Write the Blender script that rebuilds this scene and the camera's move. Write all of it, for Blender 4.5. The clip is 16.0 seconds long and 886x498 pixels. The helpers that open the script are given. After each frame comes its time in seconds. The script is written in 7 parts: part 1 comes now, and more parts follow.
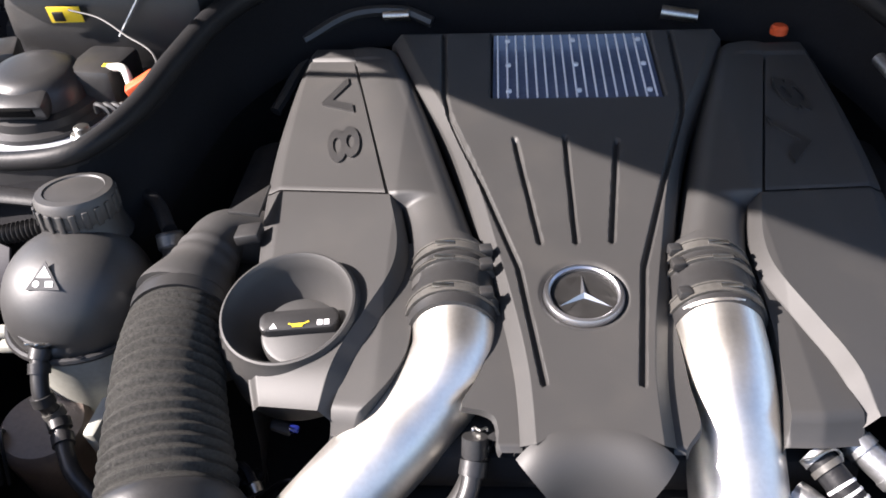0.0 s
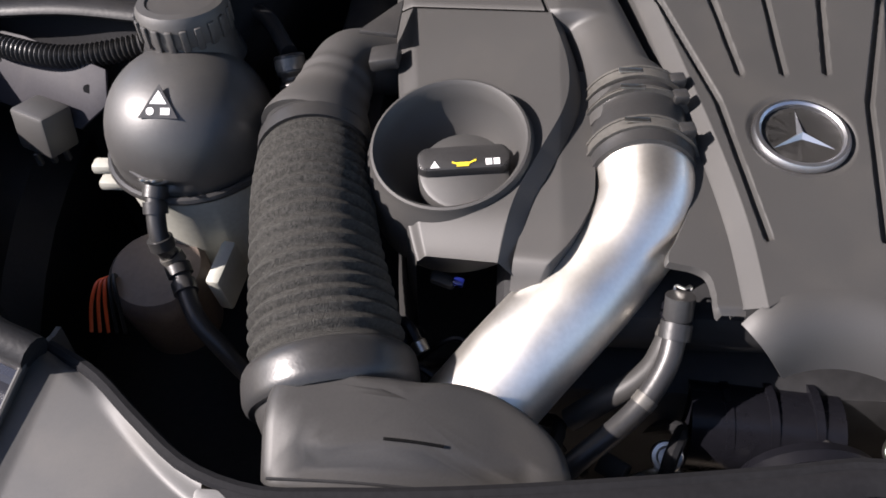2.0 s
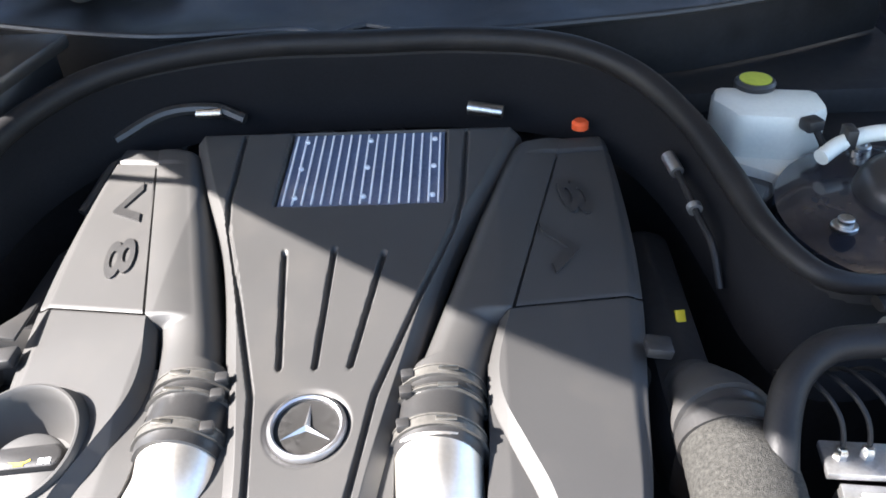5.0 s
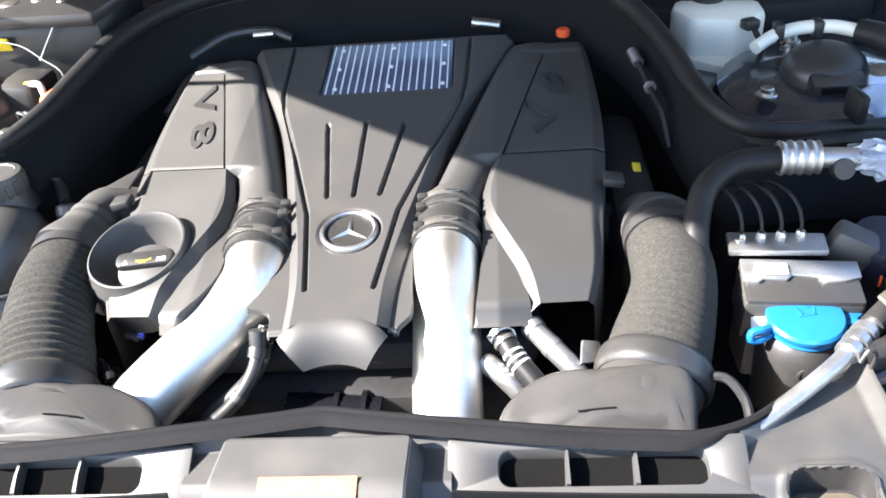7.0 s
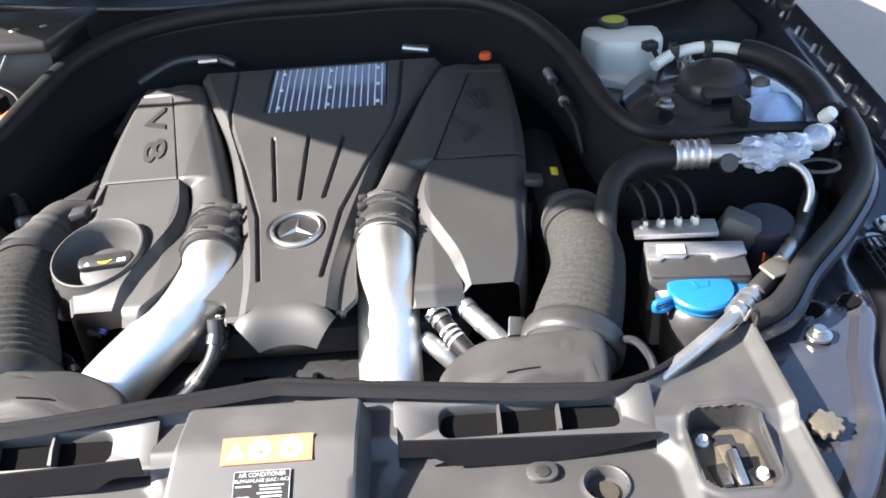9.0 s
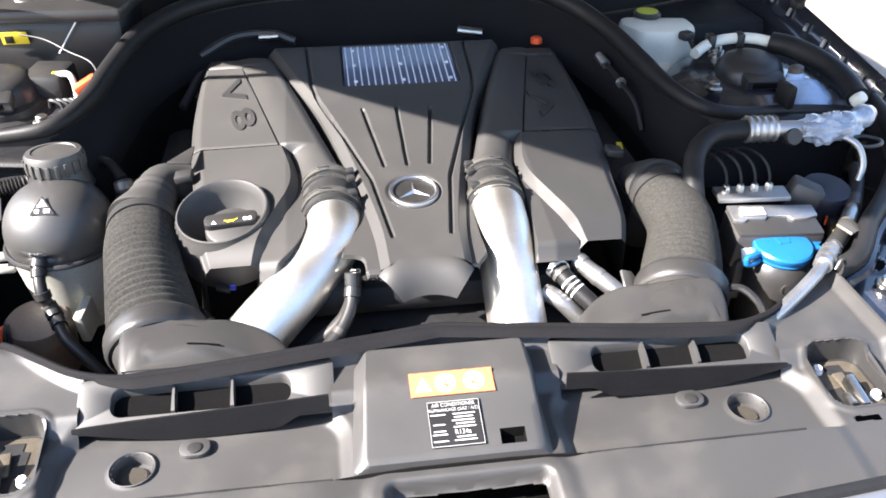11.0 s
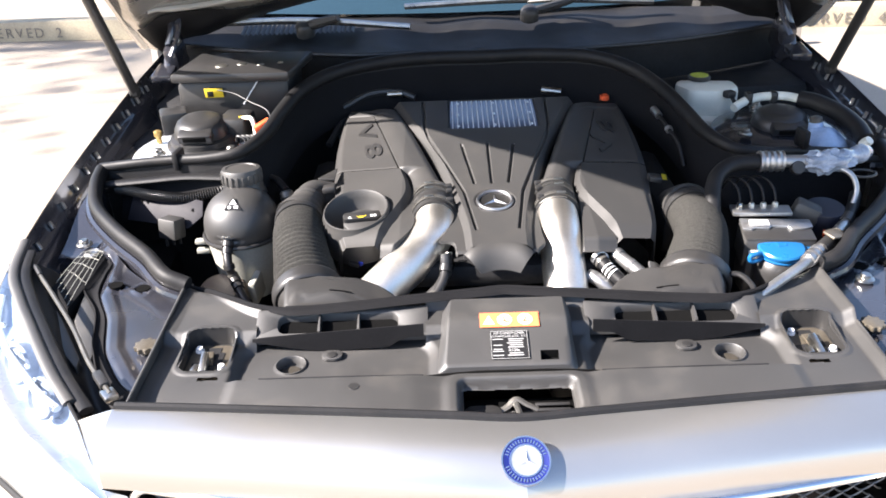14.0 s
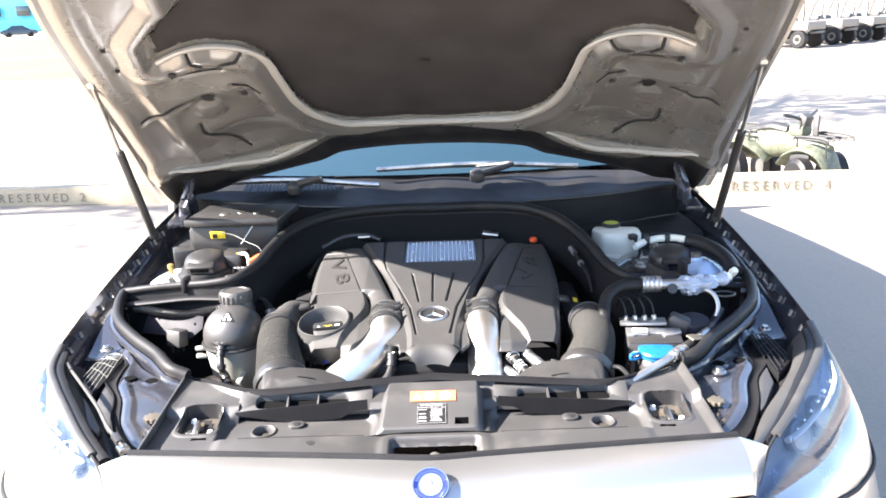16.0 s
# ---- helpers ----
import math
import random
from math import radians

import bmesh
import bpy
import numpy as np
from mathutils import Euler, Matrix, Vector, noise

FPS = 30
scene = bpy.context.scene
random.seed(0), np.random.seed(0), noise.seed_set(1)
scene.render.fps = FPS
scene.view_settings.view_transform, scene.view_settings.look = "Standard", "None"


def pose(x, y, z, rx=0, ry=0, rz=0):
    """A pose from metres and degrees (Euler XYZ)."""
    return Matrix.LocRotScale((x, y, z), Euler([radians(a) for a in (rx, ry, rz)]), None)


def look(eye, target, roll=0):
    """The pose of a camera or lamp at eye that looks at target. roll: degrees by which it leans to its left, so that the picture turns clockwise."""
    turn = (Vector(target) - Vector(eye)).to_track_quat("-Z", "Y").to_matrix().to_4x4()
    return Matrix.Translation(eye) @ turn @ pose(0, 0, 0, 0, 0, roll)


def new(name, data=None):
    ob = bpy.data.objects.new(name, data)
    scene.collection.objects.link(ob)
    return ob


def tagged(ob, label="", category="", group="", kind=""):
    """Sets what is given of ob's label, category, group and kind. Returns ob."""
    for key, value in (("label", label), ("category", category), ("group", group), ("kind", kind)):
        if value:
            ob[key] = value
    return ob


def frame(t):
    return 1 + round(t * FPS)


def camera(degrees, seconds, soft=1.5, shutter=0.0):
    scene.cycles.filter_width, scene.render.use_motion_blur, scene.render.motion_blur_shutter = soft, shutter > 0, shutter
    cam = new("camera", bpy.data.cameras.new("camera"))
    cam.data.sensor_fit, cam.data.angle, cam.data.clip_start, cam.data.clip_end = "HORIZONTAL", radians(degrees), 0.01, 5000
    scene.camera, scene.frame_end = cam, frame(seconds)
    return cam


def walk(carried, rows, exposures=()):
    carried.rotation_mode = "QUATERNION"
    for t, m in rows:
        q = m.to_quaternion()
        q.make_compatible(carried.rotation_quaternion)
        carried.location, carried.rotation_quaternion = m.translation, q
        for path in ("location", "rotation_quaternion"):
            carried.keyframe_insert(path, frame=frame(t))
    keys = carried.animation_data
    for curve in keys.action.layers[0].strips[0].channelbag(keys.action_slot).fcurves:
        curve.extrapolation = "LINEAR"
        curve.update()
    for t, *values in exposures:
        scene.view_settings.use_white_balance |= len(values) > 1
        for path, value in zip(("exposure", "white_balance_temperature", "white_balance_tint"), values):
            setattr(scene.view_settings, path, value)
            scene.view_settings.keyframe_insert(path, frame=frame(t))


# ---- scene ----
cam = camera(56.7, 16.0, soft=1.7)
PATH = [
    (0, (-0.078, 0.077, 1.297), (-0.201, 1.662, 0.083), -2.8),
    (0.5, (-0.116, 0.125, 1.281), (-0.212, 1.665, 0.009), -2.0),
    (1, (-0.173, 0.134, 1.249), (-0.288, 1.567, -0.141), -1.8),
    (1.1, (-0.184, 0.133, 1.245), (-0.308, 1.542, -0.169), -2.4),
    (1.5, (-0.218, 0.134, 1.221), (-0.361, 1.476, -0.255), -2.2),
    (2, (-0.216, 0.139, 1.231), (-0.362, 1.47, -0.255), -2.9),
    (2.5, (-0.186, 0.144, 1.254), (-0.296, 1.509, -0.204), -2.3),
    (3, (-0.151, 0.153, 1.286), (-0.219, 1.596, -0.097), -1.9),
    (3.5, (-0.124, 0.154, 1.309), (-0.159, 1.709, 0.053), -1.8),
    (4, (-0.086, 0.155, 1.325), (-0.092, 1.761, 0.133), -2.4),
    (4.5, (0.06, 0.168, 1.346), (0.033, 1.803, 0.194), -2.7),
    (4.7, (0.123, 0.16, 1.354), (0.06, 1.788, 0.194), -2.5),
    (6.8, (0.205, -0.123, 1.377), (0.02, 1.487, 0.205), -6.1),
    (7, (0.192, -0.167, 1.376), (0.023, 1.44, 0.198), -5.9),
    (7.5, (0.18, -0.237, 1.38), (0.082, 1.378, 0.205), -5.0),
    (8, (0.186, -0.259, 1.386), (0.135, 1.388, 0.251), -4.4),
    (8.2, (0.197, -0.262, 1.38), (0.162, 1.398, 0.265), -4.4),
    (10.3, (0.097, -0.332, 1.402), (0.186, 1.338, 0.305), -2.1),
    (10.5, (0.024, -0.331, 1.401), (0.164, 1.346, 0.321), -1.5),
    (11, (-0.107, -0.361, 1.389), (0.142, 1.288, 0.284), 0.6),
    (11.5, (-0.175, -0.397, 1.392), (0.028, 1.241, 0.263), 1.2),
    (12, (-0.206, -0.417, 1.399), (-0.106, 1.226, 0.263), 0.7),
    (12.5, (-0.205, -0.442, 1.41), (-0.171, 1.225, 0.305), -0.2),
    (13, (-0.173, -0.531, 1.431), (-0.189, 1.188, 0.408), -0.5),
    (13.5, (-0.124, -0.679, 1.453), (-0.171, 1.077, 0.498), -0.9),
    (14, (-0.081, -0.769, 1.471), (-0.105, 0.997, 0.531), -2.2),
    (14.5, (-0.08, -0.901, 1.483), (0.032, 0.896, 0.613), -0.7),
    (15, (-0.053, -1.037, 1.5), (0.062, 0.8, 0.719), -0.7),
    (15.5, (0.02, -1.13, 1.511), (0.045, 0.755, 0.842), -0.3),
    (16, (0.045, -1.194, 1.526), (0.027, 0.723, 0.958), -2.0),
]

EXPOSURES = [(0, 1.89, 6290, 18), (0.5, 1.88, 6290, 18), (1, 1.85, 6240, 18), (1.5, 1.46, 6270, 18), (2.5, 1.41, 6270, 18), (3, 1.46, 6270, 17), (3.5, 1.67, 6270, 17), (4, 2.06, 6220, 16), (4.5, 2.93, 6120, 14), (7, 3.07, 6220, 12), (7.5, 2.62, 6220, 12), (8, 2.49, 6220, 12), (10.5, 2.90, 6240, 13), (11, 2.64, 6270, 14), (11.5, 2.14, 6320, 15), (12.5, 1.96, 6320, 17), (13.5, 2.19, 6320, 16), (14.5, 2.29, 6320, 14), (15.5, 2.62, 6270, 14), (16, 2.99, 6270, 14)]
walk(cam, [(t, look(eye, target, roll)) for t, eye, target, roll in PATH], EXPOSURES)

# ---- light ----
SUN = Vector((-1.32, -0.305, 1.0)).normalized()
world = bpy.data.worlds.new("sky")
scene.world = world
world.use_nodes = True
wt = world.node_tree
sky = wt.nodes.new("ShaderNodeTexSky")
sky.sky_type, sky.sun_disc = "NISHITA", False
sky.sun_elevation = math.asin(SUN.z)
sky.sun_rotation = math.atan2(SUN.x, SUN.y)
wt.nodes["Background"].inputs["Strength"].default_value = 0.078
wt.links.new(sky.outputs[0], wt.nodes["Background"].inputs["Color"])
sun = new("sun", bpy.data.lights.new("sun", "SUN"))
sun.data.energy, sun.data.angle, sun.data.color = 5.0, radians(0.55), (1.0, 0.925, 0.825)
sun.matrix_world = look(SUN * 10, (0, 0, 0))

# ---- small building tools ----
def shader(name, base, rough=0.5, metal=0.0, spread=0.15, big=6.0, fine=180.0, bump=0.0, bump_scale=None, coat=0.0, tint=None, dirt=0.0, spec=0.5, island=0.0):
    """A principled material whose colour and roughness vary at two scales, with fine relief."""
    m = bpy.data.materials.new(name)
    m.use_nodes = True
    nt = m.node_tree
    N, LK = nt.nodes, nt.links.new
    b = N["Principled BSDF"]
    co = N.new("ShaderNodeTexCoord")
    na = N.new("ShaderNodeTexNoise")
    na.inputs["Scale"].default_value, na.inputs["Detail"].default_value = big, 5
    nf = N.new("ShaderNodeTexNoise")
    nf.inputs["Scale"].default_value, nf.inputs["Detail"].default_value = fine, 3
    LK(co.outputs["Object"], na.inputs["Vector"])
    LK(co.outputs["Object"], nf.inputs["Vector"])
    ad = N.new("ShaderNodeMath")
    ad.operation = "ADD"
    LK(na.outputs["Fac"], ad.inputs[0])
    LK(nf.outputs["Fac"], ad.inputs[1])
    rp = N.new("ShaderNodeMapRange")
    rp.inputs["From Min"].default_value, rp.inputs["From Max"].default_value = 0.6, 1.4
    rp.inputs["To Min"].default_value, rp.inputs["To Max"].default_value = 0, 1
    LK(ad.outputs[0], rp.inputs["Value"])
    mx = N.new("ShaderNodeMix")
    mx.data_type = "RGBA"
    lo = [c * (1 - spread) for c in base]
    hi = [min(1, c * (1 + spread)) for c in base]
    if tint:
        hi = tint
    mx.inputs["A"].default_value, mx.inputs["B"].default_value = (*lo, 1), (*hi, 1)
    LK(rp.outputs[0], mx.inputs["Factor"])
    colour = mx.outputs["Result"]
    if dirt:
        nd = N.new("ShaderNodeTexNoise")
        nd.inputs["Scale"].default_value, nd.inputs["Detail"].default_value = 14, 8
        LK(co.outputs["Object"], nd.inputs["Vector"])
        rd = N.new("ShaderNodeMapRange")
        rd.inputs["From Min"].default_value, rd.inputs["From Max"].default_value = 0.52, 0.75
        rd.inputs["To Max"].default_value = dirt
        LK(nd.outputs["Fac"], rd.inputs["Value"])
        md = N.new("ShaderNodeMix")
        md.data_type = "RGBA"
        md.inputs["B"].default_value = (0.22, 0.19, 0.15, 1)
        LK(rd.outputs[0], md.inputs["Factor"])
        LK(colour, md.inputs["A"])
        colour = md.outputs["Result"]
    if island:
        gi = N.new("ShaderNodeNewGeometry")
        ri = N.new("ShaderNodeMapRange")
        ri.inputs["To Min"].default_value, ri.inputs["To Max"].default_value = 1 - island, 1 + island
        LK(gi.outputs["Random Per Island"], ri.inputs["Value"])
        mi = N.new("ShaderNodeMix")
        mi.data_type, mi.blend_type = "RGBA", "MULTIPLY"
        mi.inputs["Factor"].default_value = 1
        LK(colour, mi.inputs["A"])
        LK(ri.outputs[0], mi.inputs["B"])
        colour = mi.outputs["Result"]
    LK(colour, b.inputs["Base Color"])
    rr = N.new("ShaderNodeMapRange")
    rr.inputs["From Min"].default_value, rr.inputs["From Max"].default_value = 0.3, 0.7
    rr.inputs["To Min"].default_value, rr.inputs["To Max"].default_value = max(0.02, rough - 0.07), min(1, rough + 0.07)
    LK(na.outputs["Fac"], rr.inputs["Value"])
    LK(rr.outputs[0], b.inputs["Roughness"])
    b.inputs["Metallic"].default_value = metal
    b.inputs["Specular IOR Level"].default_value = spec
    b.inputs["Coat Weight"].default_value = coat
    b.inputs["Coat Roughness"].default_value = 0.06
    if bump:
        nb = N.new("ShaderNodeTexNoise")
        nb.inputs["Scale"].default_value, nb.inputs["Detail"].default_value = bump_scale or fine, 4
        LK(co.outputs["Object"], nb.inputs["Vector"])
        bp = N.new("ShaderNodeBump")
        bp.inputs["Strength"].default_value, bp.inputs["Distance"].default_value = bump, 0.002
        LK(nb.outputs["Fac"], bp.inputs["Height"])
        LK(bp.outputs[0], b.inputs["Normal"])
    return m


def where(ob):
    p = Vector((0, 0, 0))
    while ob:
        p = p + ob.location
        ob = ob.parent
    return p


def thing(name, at, label, category, group="", kind=""):
    e = new(name)
    e.location = at
    e.empty_display_size = 0.05
    return tagged(e, label, category, group, kind)


def part(name, bm, material, parent=None, label="", sharp=38, flat=False):
    me = bpy.data.meshes.new(name)
    bmesh.ops.remove_doubles(bm, verts=bm.verts, dist=1e-6)
    bm.to_mesh(me)
    bm.free()
    if not flat:
        me.polygons.foreach_set("use_smooth", [True] * len(me.polygons))
        me.set_sharp_from_angle(angle=radians(sharp))
    me.materials.append(material)
    ob = new(name, me)
    if parent:
        me.transform(Matrix.Translation(-where(parent)))
        ob.parent = parent
    return tagged(ob, label)


def solo(name, bm, material, label, category, group="", kind="", sharp=38):
    """A thing that is one single mesh."""
    return tagged(part(name, bm, material, None, label, sharp), label, category, group, kind)


def curve_of(pairs):
    """A smooth function through (key, value, ...) pairs."""
    ks = [p[0] for p in pairs]
    cols = list(zip(*[p[1:] for p in pairs]))

    def f(k):
        k = min(max(k, ks[0]), ks[-1])
        i = max(j for j in range(len(ks)) if ks[j] <= k)
        i = min(i, len(ks) - 2)
        s = (k - ks[i]) / (ks[i + 1] - ks[i])
        out = []
        for c in cols:
            m0 = (c[i + 1] - c[max(i - 1, 0)]) / (ks[i + 1] - ks[max(i - 1, 0)])
            m1 = (c[min(i + 2, len(c) - 1)] - c[i]) / (ks[min(i + 2, len(c) - 1)] - ks[i])
            h = ks[i + 1] - ks[i]
            out.append((2 * s**3 - 3 * s**2 + 1) * c[i] + (s**3 - 2 * s**2 + s) * h * m0 + (3 * s**2 - 2 * s**3) * c[i + 1] + (s**3 - s**2) * h * m1)
        return out[0] if len(out) == 1 else out
    return f


def smooth_path(pts, n):
    """n points along a Catmull-Rom curve through pts."""
    pts = [Vector(p) for p in pts]
    d = [0.0]
    for a, b in zip(pts, pts[1:]):
        d.append(d[-1] + max((b - a).length, 1e-6))
    f = curve_of([(k, *p) for k, p in zip(d, pts)])
    return [Vector(f(d[-1] * i / (n - 1))) for i in range(n)]


def step(a, b, x):
    s = min(max((x - a) / (b - a), 0), 1)
    return s * s * (3 - 2 * s)


def sheet(fn, nu, nv, keep=None, us=None, vs=None):
    """A grid of fn(u, v), u and v from 0 to 1."""
    bm = bmesh.new()
    us = us or [i / nu for i in range(nu + 1)]
    vs = vs or [j / nv for j in range(nv + 1)]
    rows = [[bm.verts.new(fn(u, v)) for u in us] for v in vs]
    for j in range(len(vs) - 1):
        for i in range(len(us) - 1):
            if keep is None or keep((us[i] + us[i + 1]) / 2, (vs[j] + vs[j + 1]) / 2):
                bm.faces.new((rows[j][i], rows[j][i + 1], rows[j + 1][i + 1], rows[j + 1][i]))
    return bm


def thick(bm, t):
    """Gives an open sheet a thickness t against its normals."""
    bm.normal_update()
    bmesh.ops.solidify(bm, geom=list(bm.faces), thickness=t)
    return bm


def rings(loops, cap=True, closed=False):
    """Skin over loops of equal length."""
    bm = bmesh.new()
    vv = [[bm.verts.new(p) for p in lp] for lp in loops]
    n = len(vv[0])
    pairs = list(zip(vv, vv[1:])) + ([(vv[-1], vv[0])] if closed else [])
    for a, b in pairs:
        for i in range(n):
            bm.faces.new((a[i], a[(i + 1) % n], b[(i + 1) % n], b[i]))
    if cap and not closed:
        bm.faces.new(vv[0][::-1])
        bm.faces.new(vv[-1])
    bmesh.ops.recalc_face_normals(bm, faces=bm.faces)
    return bm


def sweep(pts, r, n=24, seg=14, smooth=True, cap=True, closed=False, squash=1.0):
    """A tube along pts; r is a radius or a function of 0..1; squash flattens it in its upward direction."""
    path = smooth_path(pts, n) if smooth else [Vector(p) for p in pts]
    n = len(path)
    loops = []
    up = Vector((0, 0, 1))
    for i, p in enumerate(path):
        a, b = path[max(i - 1, 0)], path[min(i + 1, n - 1)]
        if closed:
            a, b = path[i - 1], path[(i + 1) % n]
        t = (b - a).normalized()
        side = t.cross(up)
        if side.length < 0.15:
            side = t.cross(Vector((0, 1, 0)))
        side.normalize()
        top = side.cross(t).normalized()
        rad = r(i / (n - 1)) if callable(r) else r
        loops.append([p + side * (rad * math.cos(2 * math.pi * k / seg)) + top * (rad * squash * math.sin(2 * math.pi * k / seg)) for k in range(seg)])
    return rings(loops, cap, closed)


def lathe(profile, at=(0, 0, 0), axis=(0, 0, 1), seg=32, cap=True):
    """Turns a profile of (radius, height) about an axis through at."""
    q = Vector((0, 0, 1)).rotation_difference(Vector(axis).normalized()).to_matrix()
    loops = []
    for rad, h in profile:
        loops.append([Vector(at) + q @ Vector((rad * math.cos(2 * math.pi * k / seg), rad * math.sin(2 * math.pi * k / seg), h)) for k in range(seg)])
    return rings(loops, cap)


def slab(outline, z0, z1, bevel=0.0, at=None, seg=2):
    """A prism over an outline in x and y; at: a matrix laid on it."""
    bm = bmesh.new()
    lo = [bm.verts.new((x, y, z0)) for x, y in outline]
    hi = [bm.verts.new((x, y, z1)) for x, y in outline]
    n = len(lo)
    bm.faces.new(lo[::-1])
    bm.faces.new(hi)
    for i in range(n):
        bm.faces.new((lo[i], lo[(i + 1) % n], hi[(i + 1) % n], hi[i]))
    bmesh.ops.recalc_face_normals(bm, faces=bm.faces)
    if bevel:
        bmesh.ops.bevel(bm, geom=list(bm.edges), offset=bevel, segments=seg, affect="EDGES", profile=0.5)
    if at:
        bmesh.ops.transform(bm, matrix=at, verts=bm.verts)
    return bm


def box(at, size, bevel=0.004, turn=(0, 0, 0), seg=2):
    x, y, z = (s / 2 for s in size)
    return slab([(-x, -y), (x, -y), (x, y), (-x, y)], -z, z, bevel, pose(*at, *turn), seg)


def rounded(w, h, r, n=5, cx=0.0, cy=0.0):
    """The outline of a rounded rectangle."""
    out = []
    for sx, sy, a0 in ((1, 1, 0), (-1, 1, 90), (-1, -1, 180), (1, -1, 270)):
        for i in range(n + 1):
            a = radians(a0 + 90 * i / n)
            out.append((cx + sx * (w / 2 - r) + r * math.cos(a), cy + sy * (h / 2 - r) + r * math.sin(a)))
    return out


def join(*bms):
    """Lays several bmeshes of one piece into one."""
    out = bmesh.new()
    for b in bms:
        me = bpy.data.meshes.new("tmp")
        b.to_mesh(me)
        b.free()
        out.from_mesh(me)
        bpy.data.meshes.remove(me)
    return out


def bolt_head(at, r=0.008, h=0.007, axis=(0, 0, 1), flange=1.5):
    a = lathe([(r * flange, 0), (r * flange, h * 0.3), (r * flange * 0.9, h * 0.4), (r, h * 0.42), (r, h * 0.9), (r * 0.85, h)], at, axis, 18)
    return a


def letters(text, size, at, depth=0.0012, spacing=1.0, fat=0.0):
    """Raised lettering with the built-in font, as a bmesh; at: its matrix."""
    cu = bpy.data.curves.new("letters", "FONT")
    cu.body, cu.size, cu.extrude, cu.space_character, cu.resolution_u = text, size, depth, spacing, 4
    cu.align_x, cu.align_y, cu.offset = "CENTER", "CENTER", fat
    ob = bpy.data.objects.new("letters", cu)
    scene.collection.objects.link(ob)
    bpy.context.view_layer.update()
    me = bpy.data.meshes.new_from_object(ob.evaluated_get(bpy.context.evaluated_depsgraph_get()))
    bm = bmesh.new()
    bm.from_mesh(me)
    bpy.data.objects.remove(ob)
    bpy.data.curves.remove(cu)
    bpy.data.meshes.remove(me)
    bmesh.ops.transform(bm, matrix=at, verts=bm.verts)
    return bm


def near(x, y, line):
    """Distance in plan from a point to a polyline."""
    best = 9.0
    for (ax, ay), (bx, by) in zip(line, line[1:]):
        dx, dy = bx - ax, by - ay
        s = min(max(((x - ax) * dx + (y - ay) * dy) / (dx * dx + dy * dy), 0), 1)
        best = min(best, math.hypot(x - ax - s * dx, y - ay - s * dy))
    return best


# ---- materials ----
COVER = shader("grained_black_plastic", (0.039, 0.0378, 0.0365), 0.57, spread=0.09, big=4, fine=900, bump=0.07, bump_scale=1800, dirt=0.05, spec=0.55)
TRIM = shader("smooth_black_plastic", (0.027, 0.0265, 0.0265), 0.40, spread=0.2, big=9, fine=400, bump=0.06, dirt=0.06)
SHROUD = shader("dusty_black_plastic", (0.028, 0.027, 0.026), 0.60, spread=0.14, big=7, fine=500, bump=0.05, bump_scale=1500, dirt=0.10, spec=1.0)
RUBBER = shader("black_rubber", (0.012, 0.012, 0.013), 0.52, spread=0.2, big=12, fine=300, bump=0.15, dirt=0.05, spec=0.26)
# black of the dark metal; also stands in for shade in holes and gaps
DARK = shader("black_metal_and_gap_shade", (0.016, 0.016, 0.017), 0.65, spread=0.35, big=20, fine=120, bump=0.08, spec=0.3)
MATTBLACK = shader("matt_black", (0.010, 0.010, 0.011), 0.75, spread=0.25, big=12, fine=300, spec=0.08)
# near-black colour that stands in for the shade inside slots, pockets and holes
PIT = shader("matte_black_pit_shade", (0.005, 0.005, 0.005), 0.95, spread=0.2, big=30, fine=200, spec=0.05)
FABRIC = shader("black_felt_fabric", (0.037, 0.036, 0.033), 0.9, spread=0.8, big=330, fine=1500, bump=1.0, bump_scale=900, spec=0.2)
PIPE = shader("brushed_aluminium", (0.90, 0.86, 0.79), 0.44, 1.0, spread=0.08, big=14, fine=260, bump=0.02, bump_scale=400, tint=(0.96, 0.93, 0.87))
CHROME = shader("chrome", (0.85, 0.85, 0.86), 0.16, 1.0, spread=0.04)
STEEL = shader("zinc_steel", (0.52, 0.51, 0.48), 0.34, 1.0, spread=0.25, big=30, fine=300, dirt=0.1)
SILVER = shader("silver_car_paint", (0.50, 0.495, 0.48), 0.325, 0.87, spread=0.05, big=2, fine=1500, coat=1.0)
INNER = shader("dark_grey_underbonnet_paint", (0.033, 0.034, 0.043), 0.26, 0.25, spread=0.12, big=5, fine=500, coat=0.9, dirt=0.12)
PRIMER = shader("pale_primed_metal", (0.58, 0.60, 0.64), 0.30, 0.25, spread=0.15, big=9, fine=300, coat=0.5, dirt=0.12)
FIN = shader("pale_blue_fin", (0.62, 0.66, 0.72), 0.4, spread=0.1)
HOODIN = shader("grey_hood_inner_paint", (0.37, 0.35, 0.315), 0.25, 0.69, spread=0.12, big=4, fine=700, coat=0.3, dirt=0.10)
# lighter copy of the inner paint, for light thrown up onto flange and ridge
LITPAINT = shader("lit_hood_inner_paint", (0.52, 0.50, 0.45), 0.35, 0.25, spread=0.08, big=4, fine=700, coat=0.3, dirt=0.05)
PAD = shader("black_insulation_felt", (0.043, 0.040, 0.040), 0.95, spread=0.3, big=10, fine=500, bump=0.4, spec=0.1)
BRACKET = shader("satin_dark_paint", (0.026, 0.025, 0.030), 0.55, spread=0.2, big=12, fine=300, dirt=0.1, spec=0.15)
BAND = shader("satin_clamp_band", (0.12, 0.115, 0.105), 0.40, 0.45, spread=0.25, big=30, fine=300, dirt=0.15)
TANKLOW = shader("milky_translucent_plastic", (0.34, 0.34, 0.30), 0.45, spread=0.12, big=15, fine=200)
